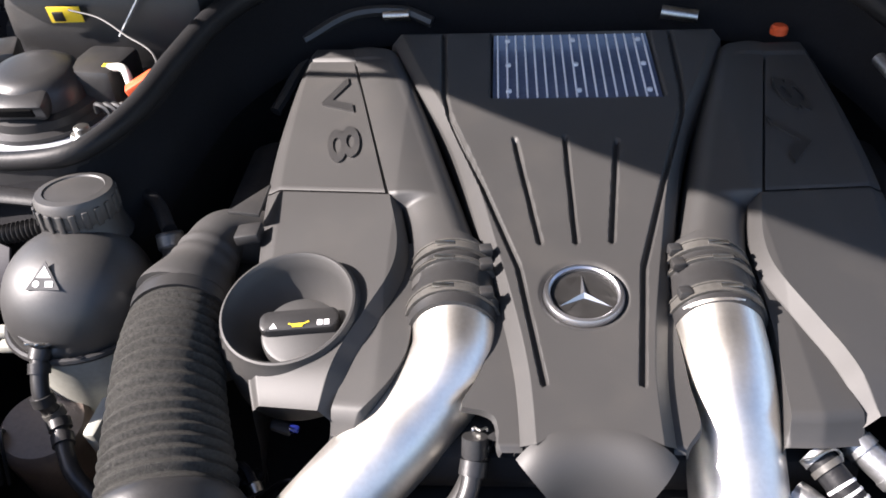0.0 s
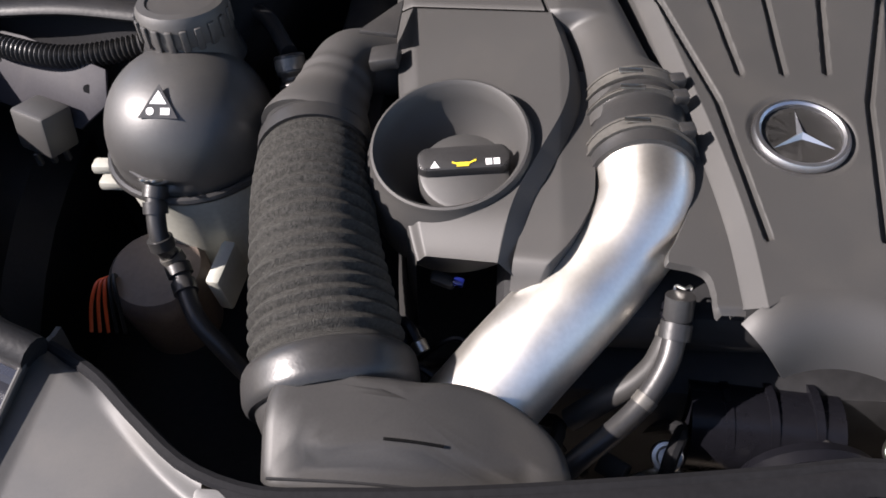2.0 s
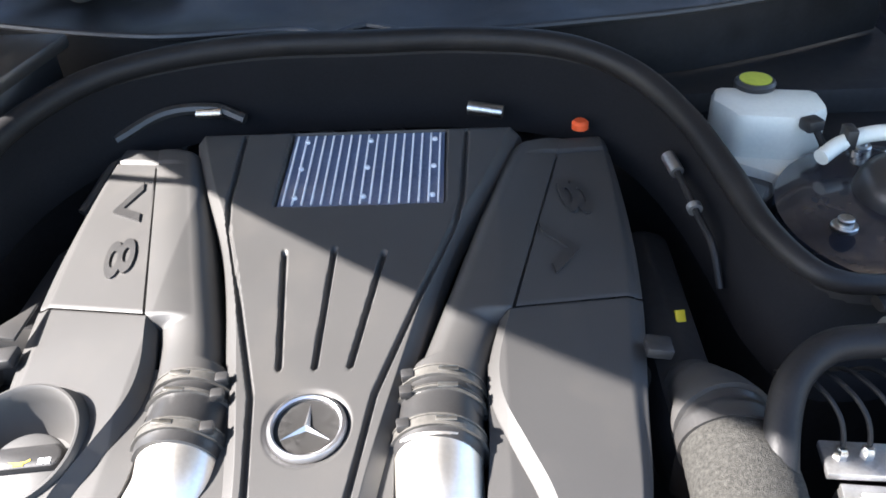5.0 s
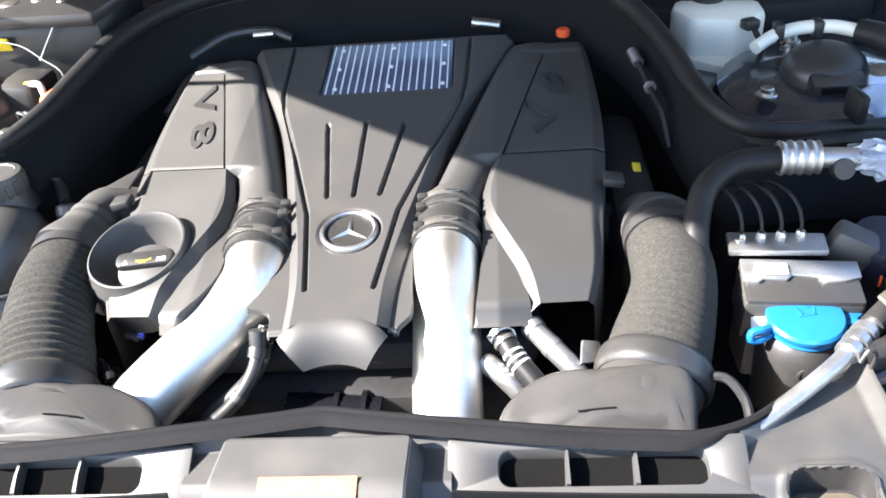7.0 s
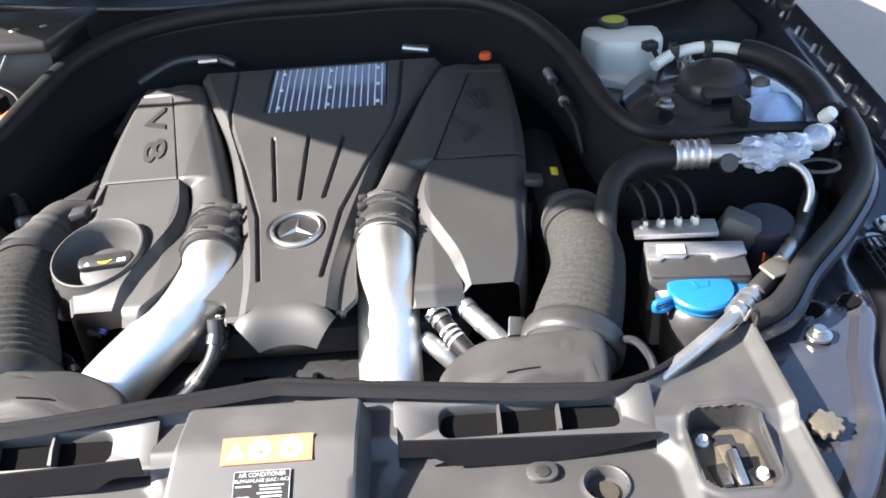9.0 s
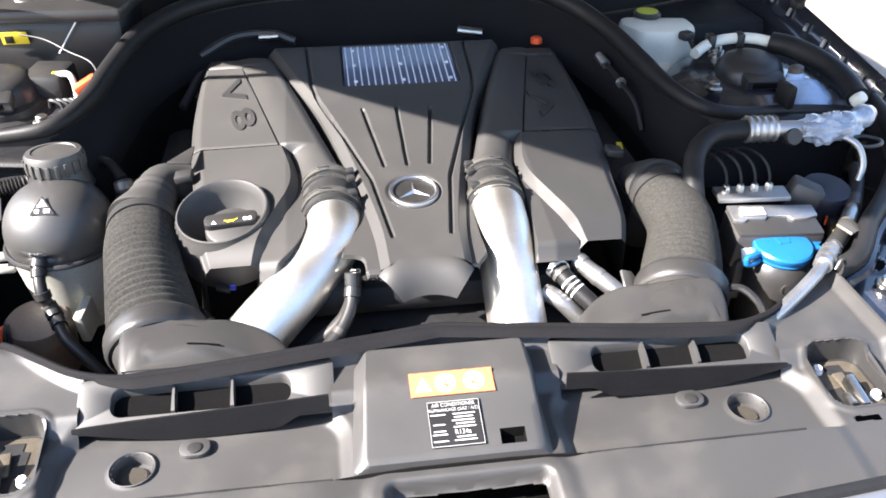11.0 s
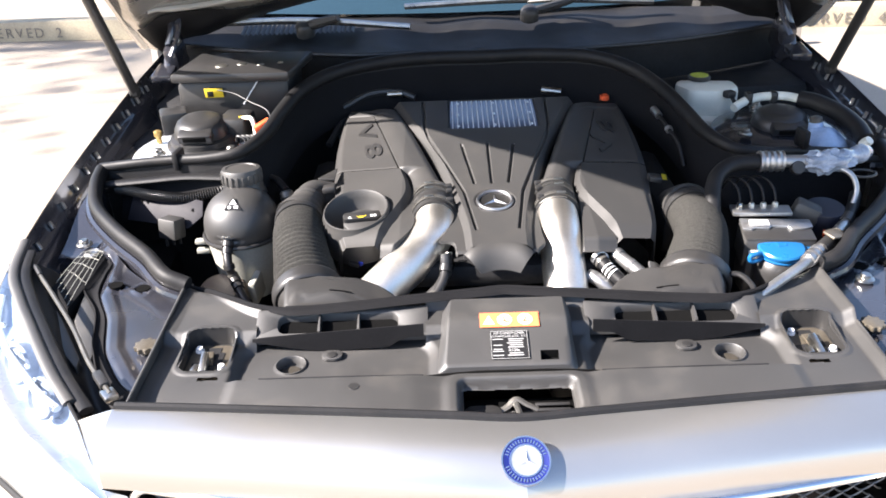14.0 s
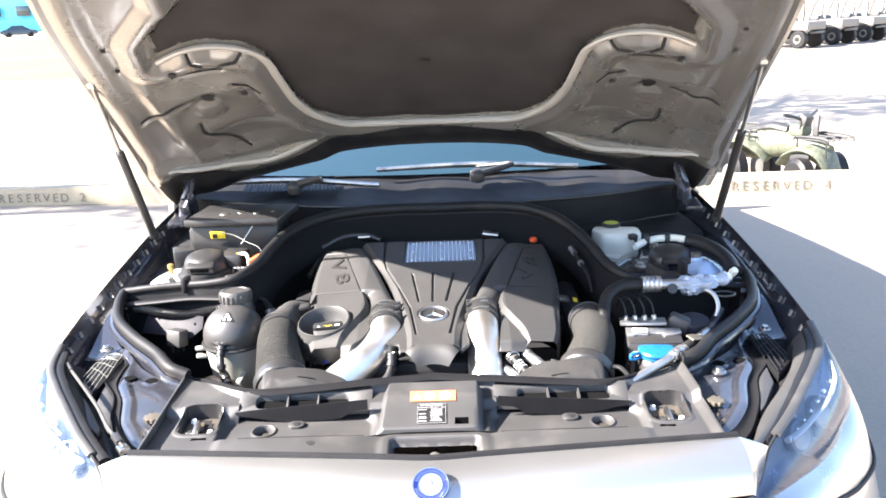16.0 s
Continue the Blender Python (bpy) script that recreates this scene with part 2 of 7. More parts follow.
MILK = shader("white_reservoir_plastic", (0.70, 0.70, 0.62), 0.4, spread=0.06, big=10, fine=200)
WHITE = shader("white_print", (0.75, 0.75, 0.74), 0.5, spread=0.03)
BLACKLABEL = shader("black_label", (0.015, 0.015, 0.016), 0.4, spread=0.05)
ORANGE = shader("orange_label", (0.82, 0.19, 0.075), 0.5, spread=0.04)
REDPLASTIC = shader("orange_red_plastic", (0.70, 0.10, 0.03), 0.4, spread=0.08)
YELLOW = shader("yellow_print", (0.75, 0.55, 0.03), 0.5, spread=0.04)
BLUE = shader("bright_blue_plastic", (0.010, 0.105, 0.27), 0.32, spread=0.06, big=20)
BLUEBADGE = shader("dark_blue_enamel", (0.010, 0.016, 0.12), 0.2, spread=0.05, coat=0.8)
ALU = shader("cast_aluminium", (0.42, 0.42, 0.42), 0.42, 0.9, spread=0.15, big=25, fine=300, bump=0.2)
WRAP = shader("crumpled_clear_film", (0.27, 0.32, 0.40), 0.18, spread=0.25, big=40, fine=160, bump=1.0, bump_scale=60, coat=0.6)
VENT = shader("smoky_ribbed_vent", (0.11, 0.14, 0.22), 0.16, spread=0.2, big=12, fine=200, coat=0.8)
BRASS = shader("yellowed_brass", (0.55, 0.38, 0.14), 0.4, 0.8, spread=0.2)
LOCKPLATE = shader("taupe_zinc_plate", (0.13, 0.112, 0.085), 0.45, 0.4, spread=0.25, big=30, fine=300, dirt=0.15)
CUPFLOOR = shader("dusty_brown_plastic", (0.030, 0.025, 0.018), 0.7, spread=0.25, big=30, fine=300)
PALEINK = shader("pale_pictogram_print", (0.60, 0.50, 0.45), 0.5, spread=0.1, big=60)
FADED = shader("faded_white_print", (0.42, 0.42, 0.41), 0.5, spread=0.1, big=60)
BOXPLASTIC = shader("smooth_dark_plastic", (0.034, 0.033, 0.032), 0.50, spread=0.12, big=8, fine=500, bump=0.05, bump_scale=1500, dirt=0.06, spec=0.3)
CONCRETE = shader("sunlit_concrete", (0.300, 0.253, 0.200), 0.85, spread=0.13, big=0.8, fine=60, bump=0.3, bump_scale=120, dirt=0.25)
STOPC = shader("painted_concrete_stop", (0.36, 0.31, 0.22), 0.85, spread=0.2, big=5, fine=80, bump=0.3, dirt=0.3)
DRYGRASS = shader("dry_straw_ground", (0.21, 0.145, 0.050), 0.95, spread=0.3, big=0.3, fine=12, bump=0.5)
GLASS = shader("tinted_glass", (0.012, 0.03, 0.04), 0.03, spread=0.05, coat=1.0)

# ---- car body ----
car = thing("car_body", (0, 1.6, 0), "silver saloon car body with its bonnet raised, parked on concrete", "car")


def mirrored(bm):
    """The same piece on the other side of the car's axis."""
    bmesh.ops.transform(bm, matrix=Matrix.Diagonal((-1, 1, 1, 1)), verts=bm.verts)
    bmesh.ops.reverse_faces(bm, faces=bm.faces)
    return bm


def side_of(bm, s):
    return mirrored(bm) if s > 0 else bm


def header_edge(x):
    k = abs(x) / 0.55
    return 0.058 + 0.052 * k, 0.776 - 0.002 * k * k


def header(u, v):
    x = (2 * u - 1) * 0.548
    y0, z0 = header_edge(x)
    k = abs(x) / 0.55
    y1, z1 = -0.034 + 0.066 * k, 0.696 + 0.011 * k
    crease = 0.002 * math.exp(-abs(x) / 0.012)
    a = v * 1.5708
    return Vector((x, y0 + (y1 - y0) * math.sin(a) ** 1.15 - crease * math.sin(a), z1 + (z0 - z1) * max(math.cos(a), 0) ** 0.62))


part("front_panel", thick(sheet(header, 80, 26), -0.004), SILVER, car, "glossy silver front panel above the grille", sharp=6)
# the rubber lip on the panel's rear edge
part("edge_seal", sweep([(x, header_edge(x)[0] + 0.006, header_edge(x)[1] + 0.001) for x in [(-0.545 + 1.09 * i / 12) for i in range(13)]], 0.0065, 60, 8), RUBBER, car, "thin black rubber edge strip")

# grille: chrome frame, wire mesh, bar and large star
grille = part("grille", slab([(-0.47, 0.14), (0.47, 0.14), (0.47, 0.15), (-0.47, 0.15)], 0.40, 0.70), DARK, car, "black mesh grille in a bright chrome frame")


def frame_line():
    """The grille opening's outline with rounded corners, once round."""
    half = [(0.494 * k / 14, -0.030 + 0.064 * k / 14 * (0.35 + 0.65 * k / 14), 0.694 + 0.0085 * k / 14) for k in range(14)]
    half += [(0.490 + 0.022 * math.sin(a), 0.034 + 0.002 * math.sin(a), 0.6805 + 0.022 * math.cos(a)) for a in [math.pi / 2 * k / 8 for k in range(9)]]
    half += [(0.512 - 0.10 * k / 12 * (0.35 + 0.65 * k / 12), 0.036 + 0.02 * k / 12, 0.6805 - 0.23 * k / 12) for k in range(1, 13)]
    half += [(0.412 * (1 - k / 8), 0.056 - 0.03 * k / 8, 0.4505 - 0.015 * k / 8) for k in range(1, 9)]
    return half + [(-x, y, z) for x, y, z in half[-2:0:-1]]


part("frame", sweep(frame_line(), 0.0068, smooth=False, seg=10, closed=True), CHROME, grille, "bright chrome frame")
wires = bmesh.new()
for row in range(26):
    z = 0.446 + row * 0.0100
    half = 0.405 + (z - 0.44) * 0.38
    n = int(half / 0.0135)
    pts = []
    for i in range(-n * 7, n * 6 + 1):
        x = i * 0.00225 + (0.0135 if row % 2 else 0)
        ph = (i * 0.5 / 3) % 2
        dip = abs(math.sin(math.pi * ph / 2))
        if abs(x) < half:
            pts.append((x, 0.010 + 0.09 * abs(x) + 0.002 * dip, z - 0.0105 * dip))
    b = sweep(pts, 0.0015, smooth=False, seg=5)
    me = bpy.data.meshes.new("tmp")
    b.to_mesh(me)
    b.free()
    wires.from_mesh(me)
    bpy.data.meshes.remove(me)
part("mesh", wires, shader("satin_grey_wire", (0.12, 0.12, 0.122), 0.34, 0.6, spread=0.2), grille, "dark scalloped wire mesh")
for s in (-1, 1):
    bar = sheet(lambda u, v: Vector((s * (0.09 + 0.392 * u), -0.015 + 0.060 * u + 0.018 * math.cos(2 * math.pi * v), 0.605 + 0.024 * math.sin(2 * math.pi * v))), 16, 16)
    part("bar", bar, SILVER, grille, "wide silver horizontal bar")
part("star_ring", lathe([(0.080, -0.010), (0.092, -0.006), (0.095, 0.002), (0.090, 0.010), (0.080, 0.012), (0.075, 0.004), (0.080, -0.010)], (0, -0.028, 0.597), (0, -1, 0.15), 48, cap=False), CHROME, grille, "large chrome ring")


def star_spokes(at, r, depth, axis_pose):
    """A three-pointed star lying in a plane."""
    bm = bmesh.new()
    for k in range(3):
        a = radians(90 + 120 * k)
        tip = Vector((r * math.cos(a), r * math.sin(a), 0))
        l = Vector((0.13 * r * math.cos(a + 1.047), 0.13 * r * math.sin(a + 1.047), 0))
        q = Vector((0.13 * r * math.cos(a - 1.047), 0.13 * r * math.sin(a - 1.047), 0))
        c = Vector((0, 0, depth))
        v = [bm.verts.new(p) for p in (tip, l, Vector((0, 0, 0)), q, c)]
        bm.faces.new((v[0], v[1], v[4]))
        bm.faces.new((v[3], v[0], v[4]))
    bmesh.ops.recalc_face_normals(bm, faces=bm.faces)
    bmesh.ops.transform(bm, matrix=axis_pose, verts=bm.verts)
    return bm


part("star", star_spokes(None, 0.082, 0.02, pose(0, -0.03, 0.597, 80, 0, 0)), CHROME, grille, "large chrome star")
# blue round emblem
badge_pose = Matrix.Translation((0, -0.0065, 0.7685)) @ Matrix.Rotation(radians(33), 4, "X")
badge = part("emblem", lathe([(0.0305, -0.002), (0.0305, 0.002), (0.0295, 0.0032), (0.0285, 0.0026), (0.0, 0.0026)], (0, 0, 0), seg=48), BLUEBADGE, car, "round dark blue enamel emblem")
badge.data.transform(Matrix.Translation((0, 1.6, 0)).inverted() @ badge_pose @ Matrix.Translation((0, 1.6, 0)))
for r0, r1, h in ((0.0285, 0.0305, 0.0034), (0.0185, 0.0205, 0.0036)):
    rg = lathe([(r0, 0.0022), (r0, h), (r1, h), (r1, 0.0022)], (0, 0, 0), seg=48, cap=False)
    bmesh.ops.transform(rg, matrix=badge_pose, verts=rg.verts)
    part("ring", rg, CHROME, badge)
part("disc", lathe([(0.0187, 0.0022), (0.0187, 0.0030), (0, 0.0030)], seg=40), shader("silvered_disc", (0.62, 0.63, 0.66), 0.30, 0.8), badge).data.transform(Matrix.Translation((0, -1.6, 0)) @ badge_pose @ Matrix.Translation((0, 1.6, 0)))
part("star", star_spokes(None, 0.0185, 0.0045, badge_pose @ Matrix.Translation((0, 0, 0.0028))), CHROME, badge)
dashes = bmesh.new()
for k in range(40):
    a = 2 * math.pi * k / 40
    if abs(math.sin(a)) > 0.25:
        q = box((0.0243 * math.cos(a), 0.0243 * math.sin(a), 0.003), (0.0016, 0.0042, 0.0008), 0, (0, 0, math.degrees(a) + 90))
        me = bpy.data.meshes.new("tmp")
        q.to_mesh(me)
        q.free()
        dashes.from_mesh(me)
        bpy.data.meshes.remove(me)
bmesh.ops.transform(dashes, matrix=badge_pose, verts=dashes.verts)
part("rim_marks", dashes, CHROME, badge)

# fenders: ridge line (y: x, z), flank and inner flange
RIDGE = curve_of([(0.13, 0.612, 0.740), (0.225, 0.688, 0.750), (0.33, 0.760, 0.757), (0.45, 0.838, 0.767), (0.53, 0.876, 0.775), (0.62, 0.886, 0.788), (0.8, 0.886, 0.820), (1.0, 0.882, 0.850), (1.25, 0.868, 0.890), (1.5, 0.848, 0.922), (1.75, 0.83, 0.95)])


def flank(u, v):
    """Fender skin outside the ridge; v runs back along the car."""
    y = 0.525 + 1.475 * v
    x, z = RIDGE(y)
    a = u
    out = 0.010 + 0.055 * math.sin(a * 1.6)
    return Vector((x + out * min(1, a * 3 + 0.15) + (0.94 - x) * 0.5 * step(0, 0.6, a), y, z + 0.004 * math.sin(a * 12 if a < 0.25 else 0) - 0.62 * a**1.5))


def flange(u, v):
    """Inner flange of the fender, from the ridge down and inward."""
    y = 0.50 + 1.02 * v
    x, z = RIDGE(y)
    return Vector((x - 0.002 - 0.045 * u, y, z + 0.002 - (0.075 + 0.02 * v) * u**0.8 - 0.004 * math.sin(u * 9)))


for s in (1, -1):
    fender = part("fender", side_of(sheet(flank, 22, 40), -s), SILVER, car, "silver front wing")
    part("flange", side_of(sheet(flange, 10, 40), -s), INNER, fender, "dark painted inner flange with clips")
    for k in range(12):
        y = 0.62 + 0.066 * k
        x, z = RIDGE(y)
        b = box((x - 0.016, y, z - 0.022), (0.006, 0.007, 0.016), 0.001, (0, 30, 25))
        part("clip", side_of(b, -s), STEEL, fender)

# front corners: four lines from the grille round to the wing
C0 = [(0.556, 0.056, 0.655), (0.588, 0.092, 0.702), (0.613, 0.130, 0.738), (0.688, 0.225, 0.750), (0.760, 0.330, 0.757), (0.838, 0.450, 0.767), (0.878, 0.535, 0.776)]
C1 = [(0.557, 0.055, 0.654), (0.605, 0.080, 0.668), (0.665, 0.125, 0.670), (0.750, 0.205, 0.662), (0.835, 0.310, 0.664), (0.900, 0.425, 0.700), (0.882, 0.540, 0.774)]
C2 = [(0.500, 0.000, 0.606), (0.570, 0.018, 0.614), (0.645, 0.055, 0.622), (0.745, 0.135, 0.618), (0.838, 0.225, 0.594), (0.915, 0.330, 0.590), (0.945, 0.480, 0.620)]
C3 = [(0.440, -0.020, 0.250), (0.550, -0.010, 0.250), (0.650, 0.010, 0.250), (0.770, 0.090, 0.250), (0.860, 0.190, 0.250), (0.930, 0.300, 0.250), (0.950, 0.480, 0.250)]


def between(ca, cb, bulge, nu=14, nv=30, shift=(0, 0, 0), pinch=1.0):
    """A bulging skin between two lines of the front corner."""
    pa, pb = smooth_path(ca, nv + 1), smooth_path(cb, nv + 1)
    out = Vector((0.55, -0.75, 0.35))

    def f(u, v):
        j = round(v * nv)
        k = math.sin(math.pi * u) * math.sin(math.pi * (0.08 + 0.84 * v))
        return pa[j].lerp(pb[j], u) + out * (bulge * k) + Vector(shift) * (max(0, math.sin(math.pi * u)) ** 0.5 if pinch else 1) * min(1, 5 * (1 - v), 6 * v)
    return sheet(f, nu, nv)


GLAZE = bpy.data.materials.new("clear_lamp_cover")
GLAZE.use_nodes = True
gn = GLAZE.node_tree
gn.nodes.remove(gn.nodes["Principled BSDF"])
g1, g2, g3, g4 = (gn.nodes.new("ShaderNode" + k) for k in ("BsdfTransparent", "BsdfGlossy", "Fresnel", "MixShader"))
g1.inputs["Color"].default_value = (0.92, 0.96, 1, 1)
g2.inputs["Roughness"].default_value = 0.04
g3.inputs["IOR"].default_value = 1.55
gn.links.new(g3.outputs[0], g4.inputs[0])
gn.links.new(g1.outputs[0], g4.inputs[1])
gn.links.new(g2.outputs[0], g4.inputs[2])
gn.links.new(g4.outputs[0], gn.nodes["Material Output"].inputs["Surface"])
LAMPBACK = shader("silvered_lamp_bowl", (0.28, 0.34, 0.44), 0.28, 0.45, spread=0.12, big=9, fine=120)
BOWL = shader("shaded_lamp_bowl", (0.22, 0.25, 0.31), 0.40, 0.3, spread=0.15, big=12)
for s in (1, -1):
    lamp = part("headlight", side_of(between(C0, C1, 0.0, shift=(-0.012, 0.035, -0.035)), -s), LAMPBACK, car, "headlight with bluish reflector and white light strip")
    cover_ = part("lens", side_of(between(C0, C1, 0.022), -s), GLAZE, lamp, "clear lamp cover")
    cover_.visible_shadow = False
    strip = sweep([(0.665, 0.180, 0.722), (0.705, 0.215, 0.722), (0.755, 0.270, 0.722), (0.810, 0.335, 0.724), (0.855, 0.405, 0.735), (0.868, 0.460, 0.752)], lambda k: 0.0065 - 0.002 * k, 40, 10, squash=0.8)
    part("light_strip", side_of(strip, -s), WHITE, lamp, "white curved light strip")
    for k in range(7):
        c = Vector((0.672 + 0.026 * k, 0.180 + 0.032 * k, 0.7255 + 0.0006 * k * k))
        part("lamp_cell", side_of(lathe([(0.0035, -0.004), (0.004, 0.002), (0, 0.003)], c, (0.4, -0.7, 0.5), 10), -s), CHROME, lamp)
    for k, (px, py, pz) in enumerate(((0.715, 0.235, 0.700), (0.790, 0.320, 0.705))):
        part("projector", side_of(lathe([(0.034, -0.014), (0.034, 0.002), (0.030, 0.006), (0.026, 0.002), (0.0, 0.008)], (px, py, pz), (0.5, -0.75, 0.35), 28), -s), BOWL, lamp, "round projector bowl")
    cheek = part("cheek_panel", side_of(between(C1, C2, 0.010), -s), SILVER, car, "silver bumper corner below the headlight")
    part("gap_line", side_of(sweep([Vector(p) + Vector((0.001, -0.002, 0)) for p in C2], 0.0045, 40, 8), -s), DARK, car, "dark panel gap")
    part("bumper", side_of(between(C2, C3, 0.035, 16, 30), -s), SILVER, car, "silver lower bumper")
    lamp_edge = smooth_path([(0.612, 0.130, 0.740), (0.600, 0.110, 0.722), (0.586, 0.090, 0.700), (0.570, 0.070, 0.675)], 21)

    def beside(u, v):
        h = header(1.0, v)
        return h.lerp(lamp_edge[round(v * 20)], u) + Vector((0.002, -0.004, 0.002)) * math.sin(math.pi * u)
    part("side_panel", side_of(sheet(beside, 8, 20), -s), SILVER, car, "narrow silver panel beside the grille")
    fa = [Vector(p) for p in ((0.548, 0.030, 0.7065), (0.519, 0.032, 0.692), (0.517, 0.034, 0.668), (0.503, 0.040, 0.620), (0.47, 0.050, 0.54), (0.42, 0.058, 0.45))]
    fb = [Vector(p) for p in ((0.570, 0.070, 0.675), (0.564, 0.062, 0.664), (0.553, 0.050, 0.650), (0.530, 0.024, 0.626), (0.500, 0.000, 0.602), (0.45, -0.02, 0.40))]

    def below(u, v):
        k = min(int(v * 5), 4)
        f = v * 5 - k
        return fa[k].lerp(fa[k + 1], f).lerp(fb[k].lerp(fb[k + 1], f), u)
    part("side_panel", side_of(sheet(below, 8, 25), -s), SILVER, car, "narrow silver panel beside the grille")
    part("lamp_seam", side_of(sweep([Vector(p) + Vector((-0.003, -0.001, 0.001)) for p in C0[:4]] , 0.0028, 24, 6), -s), DARK, car)

# cabin: windscreen, pillars, roof, flanks
def screen(u, v):
    x = (2 * u - 1) * (0.70 - 0.10 * v)
    return Vector((x, 1.52 + 0.78 * v + 0.10 * (1 - (2 * u - 1) ** 2) * -1 + 0.10, 0.985 + 0.40 * v))


part("windscreen", sheet(screen, 24, 8), GLASS, car, "dark tinted windscreen reflecting blue sky")
ROOFLINE = curve_of([(1.55, 0.98), (2.0, 1.20), (2.40, 1.375), (2.75, 1.395), (3.2, 1.34), (3.65, 1.22), (4.45, 0.96)])


def roof(u, v):
    x = (2 * u - 1) * (0.62 - 0.05 * v)
    y = 2.40 + 1.25 * v
    return Vector((x, y, ROOFLINE(y) + 0.035 * (1 - abs(2 * u - 1) ** 3)))


part("roof", thick(sheet(roof, 16, 12), 0.02), SILVER, car, "silver roof")
for s in (1, -1):
    part("pillar", side_of(sweep([(0.735, 1.50, 0.955), (0.68, 1.95, 1.20), (0.615, 2.42, 1.39)], 0.028, 14, 8), -s), SILVER, car, "silver windscreen pillar")
    door = sheet(lambda u, v: Vector((0.93 - 0.30 * step(0.55, 1, v) * min(1, (ROOFLINE(1.55 + 2.9 * u) - 0.96) / 0.40), 1.55 + 2.9 * u, 0.20 + (ROOFLINE(1.55 + 2.9 * u) - 0.20) * v)), 24, 14)
    part("flank_panel", side_of(thick(door, 0.02), -s), SILVER, car, "silver door flank")
part("rear_panel", box((0, 4.45, 0.70), (1.80, 0.06, 1.0), 0.02), SILVER, car)
part("rear_screen", sheet(lambda u, v: Vector(((2 * u - 1) * (0.57 + 0.2 * v), 3.64 + 0.8 * v, ROOFLINE(3.64 + 0.8 * v) + 0.02)), 6, 6), GLASS, car, "sloping dark rear window")
part("underbody", box((0, 2.3, 0.20), (1.70, 4.3, 0.06), 0.02), DARK, car)
part("dashboard", sheet(lambda u, v: Vector(((2 * u - 1) * 0.72, 1.75 + 0.5 * v, 0.96 + 0.03 * math.sin(3 * v) - 0.10 * step(0.7, 1, v))), 10, 10), DARK, car, "dark dashboard behind the windscreen")
for sx in (-1, 1):
    for y in (0.80, 3.72):
        wheel = part("wheel", lathe([(0.20, -0.11), (0.31, -0.11), (0.335, -0.08), (0.335, 0.08), (0.31, 0.11), (0.20, 0.11)], (sx * 0.79, y, 0.335), (1, 0, 0), 36), RUBBER, car, "black tyre")
        part("rim", lathe([(0.20, 0.05), (0.21, 0.115), (0.19, 0.11), (0.05, 0.09), (0.0, 0.09)], (sx * 0.79, y, 0.335), (sx, 0, 0), 30), ALU, wheel, "silver alloy rim")

# cowl below the windscreen
LIP = curve_of([(-0.8, 1.42), (-0.6, 1.333), (-0.32, 1.252), (-0.17, 1.256), (-0.125, 1.26), (-0.088, 1.254), (-0.048, 1.23), (-0.007, 1.266), (0.038, 1.246), (0.081, 1.226), (0.138, 1.228), (0.211, 1.236), (0.3, 1.249), (0.46, 1.279), (0.62, 1.336), (0.8, 1.42)])


def cowl(u, v):
    x = (2 * u - 1) * 0.80
    y0 = LIP(x)
    y1 = 1.585 - 0.09 * (2 * u - 1) ** 2
    y = y0 + (y1 - y0) * v
    z = 0.946 - 0.016 * math.sin(math.pi * min(1, v * 1.5)) * (1 - 0.4 * abs(2 * u - 1)) + 0.03 * v + 0.006 * math.sin(u * 40) * math.sin(math.pi * v) * step(0.75, 0.55, abs(x))
    return Vector((x, y, z))


solo("cowl", sheet(cowl, 140, 30), RUBBER, "wavy black plastic cowl below the windscreen", "cowl")
part("front_lip", sweep([(x, LIP(x), 0.947) for x in [-0.80 + 1.6 * k / 80 for k in range(81)]], 0.0055, smooth=False, seg=8), TRIM, bpy.data.objects["cowl"], "wavy rounded front lip")
part("front_face", sheet(lambda u, v: Vector(((2 * u - 1) * 0.80, LIP((2 * u - 1) * 0.80) + 0.006 + 0.02 * v, 0.944 - 0.10 * v)), 100, 4), DARK, bpy.data.objects["cowl"])
part("cowl_grille", sheet(lambda u, v: Vector((-0.62 + 0.30 * u, 1.395 + 0.07 * v, 0.972 + 0.012 * v + 0.003 * math.sin(u * 150))), 110, 4), TRIM, bpy.data.objects["cowl"])


def wiper(pivot, tip0, tip1, label):
    w = thing("wiper", pivot, label, "wiper", "wipers")
    px, py, pz = pivot
    part("hub", lathe([(0.024, -0.02), (0.024, 0.006), (0.018, 0.014), (0.008, 0.018)], pivot, (0, -0.3, 1), 20), TRIM, w, "black pivot cap")
    d = Vector(tip0) - Vector(tip1)
    part("blade", sweep([tip0, (Vector(tip0) + Vector(tip1)) / 2 + Vector((0, 0.01, 0.012)), tip1], lambda k: 0.0085 - 0.004 * abs(2 * k - 1), 30, 8), TRIM, w, "long black wiper blade")
    # added bright strip that gives the black blade its glint
    part("strip", sweep([Vector(tip0) + Vector((0, -0.010, 0.006)), (Vector(tip0) + Vector(tip1)) / 2 + Vector((0, 0.0, 0.017)), Vector(tip1) + Vector((0, -0.01, 0.006))], 0.0080, 24, 8), STEEL, w, "steel strip standing in for the sun glint on the blade")
    part("arm", sweep([pivot, (Vector(pivot) * 2 + Vector(tip1)) / 3 + Vector((0, -0.02, 0.03)), (Vector(tip0) + Vector(tip1)) / 2 + Vector((0, 0, 0.01))], lambda k: 0.012 - 0.006 * k, 20, 8), TRIM, w, "tapered black wiper arm")
    return w


wiper((-0.445, 1.375, 0.990), (-0.725, 1.420, 0.995), (-0.17, 1.330, 0.990), "black wiper resting at the base of the windscreen")
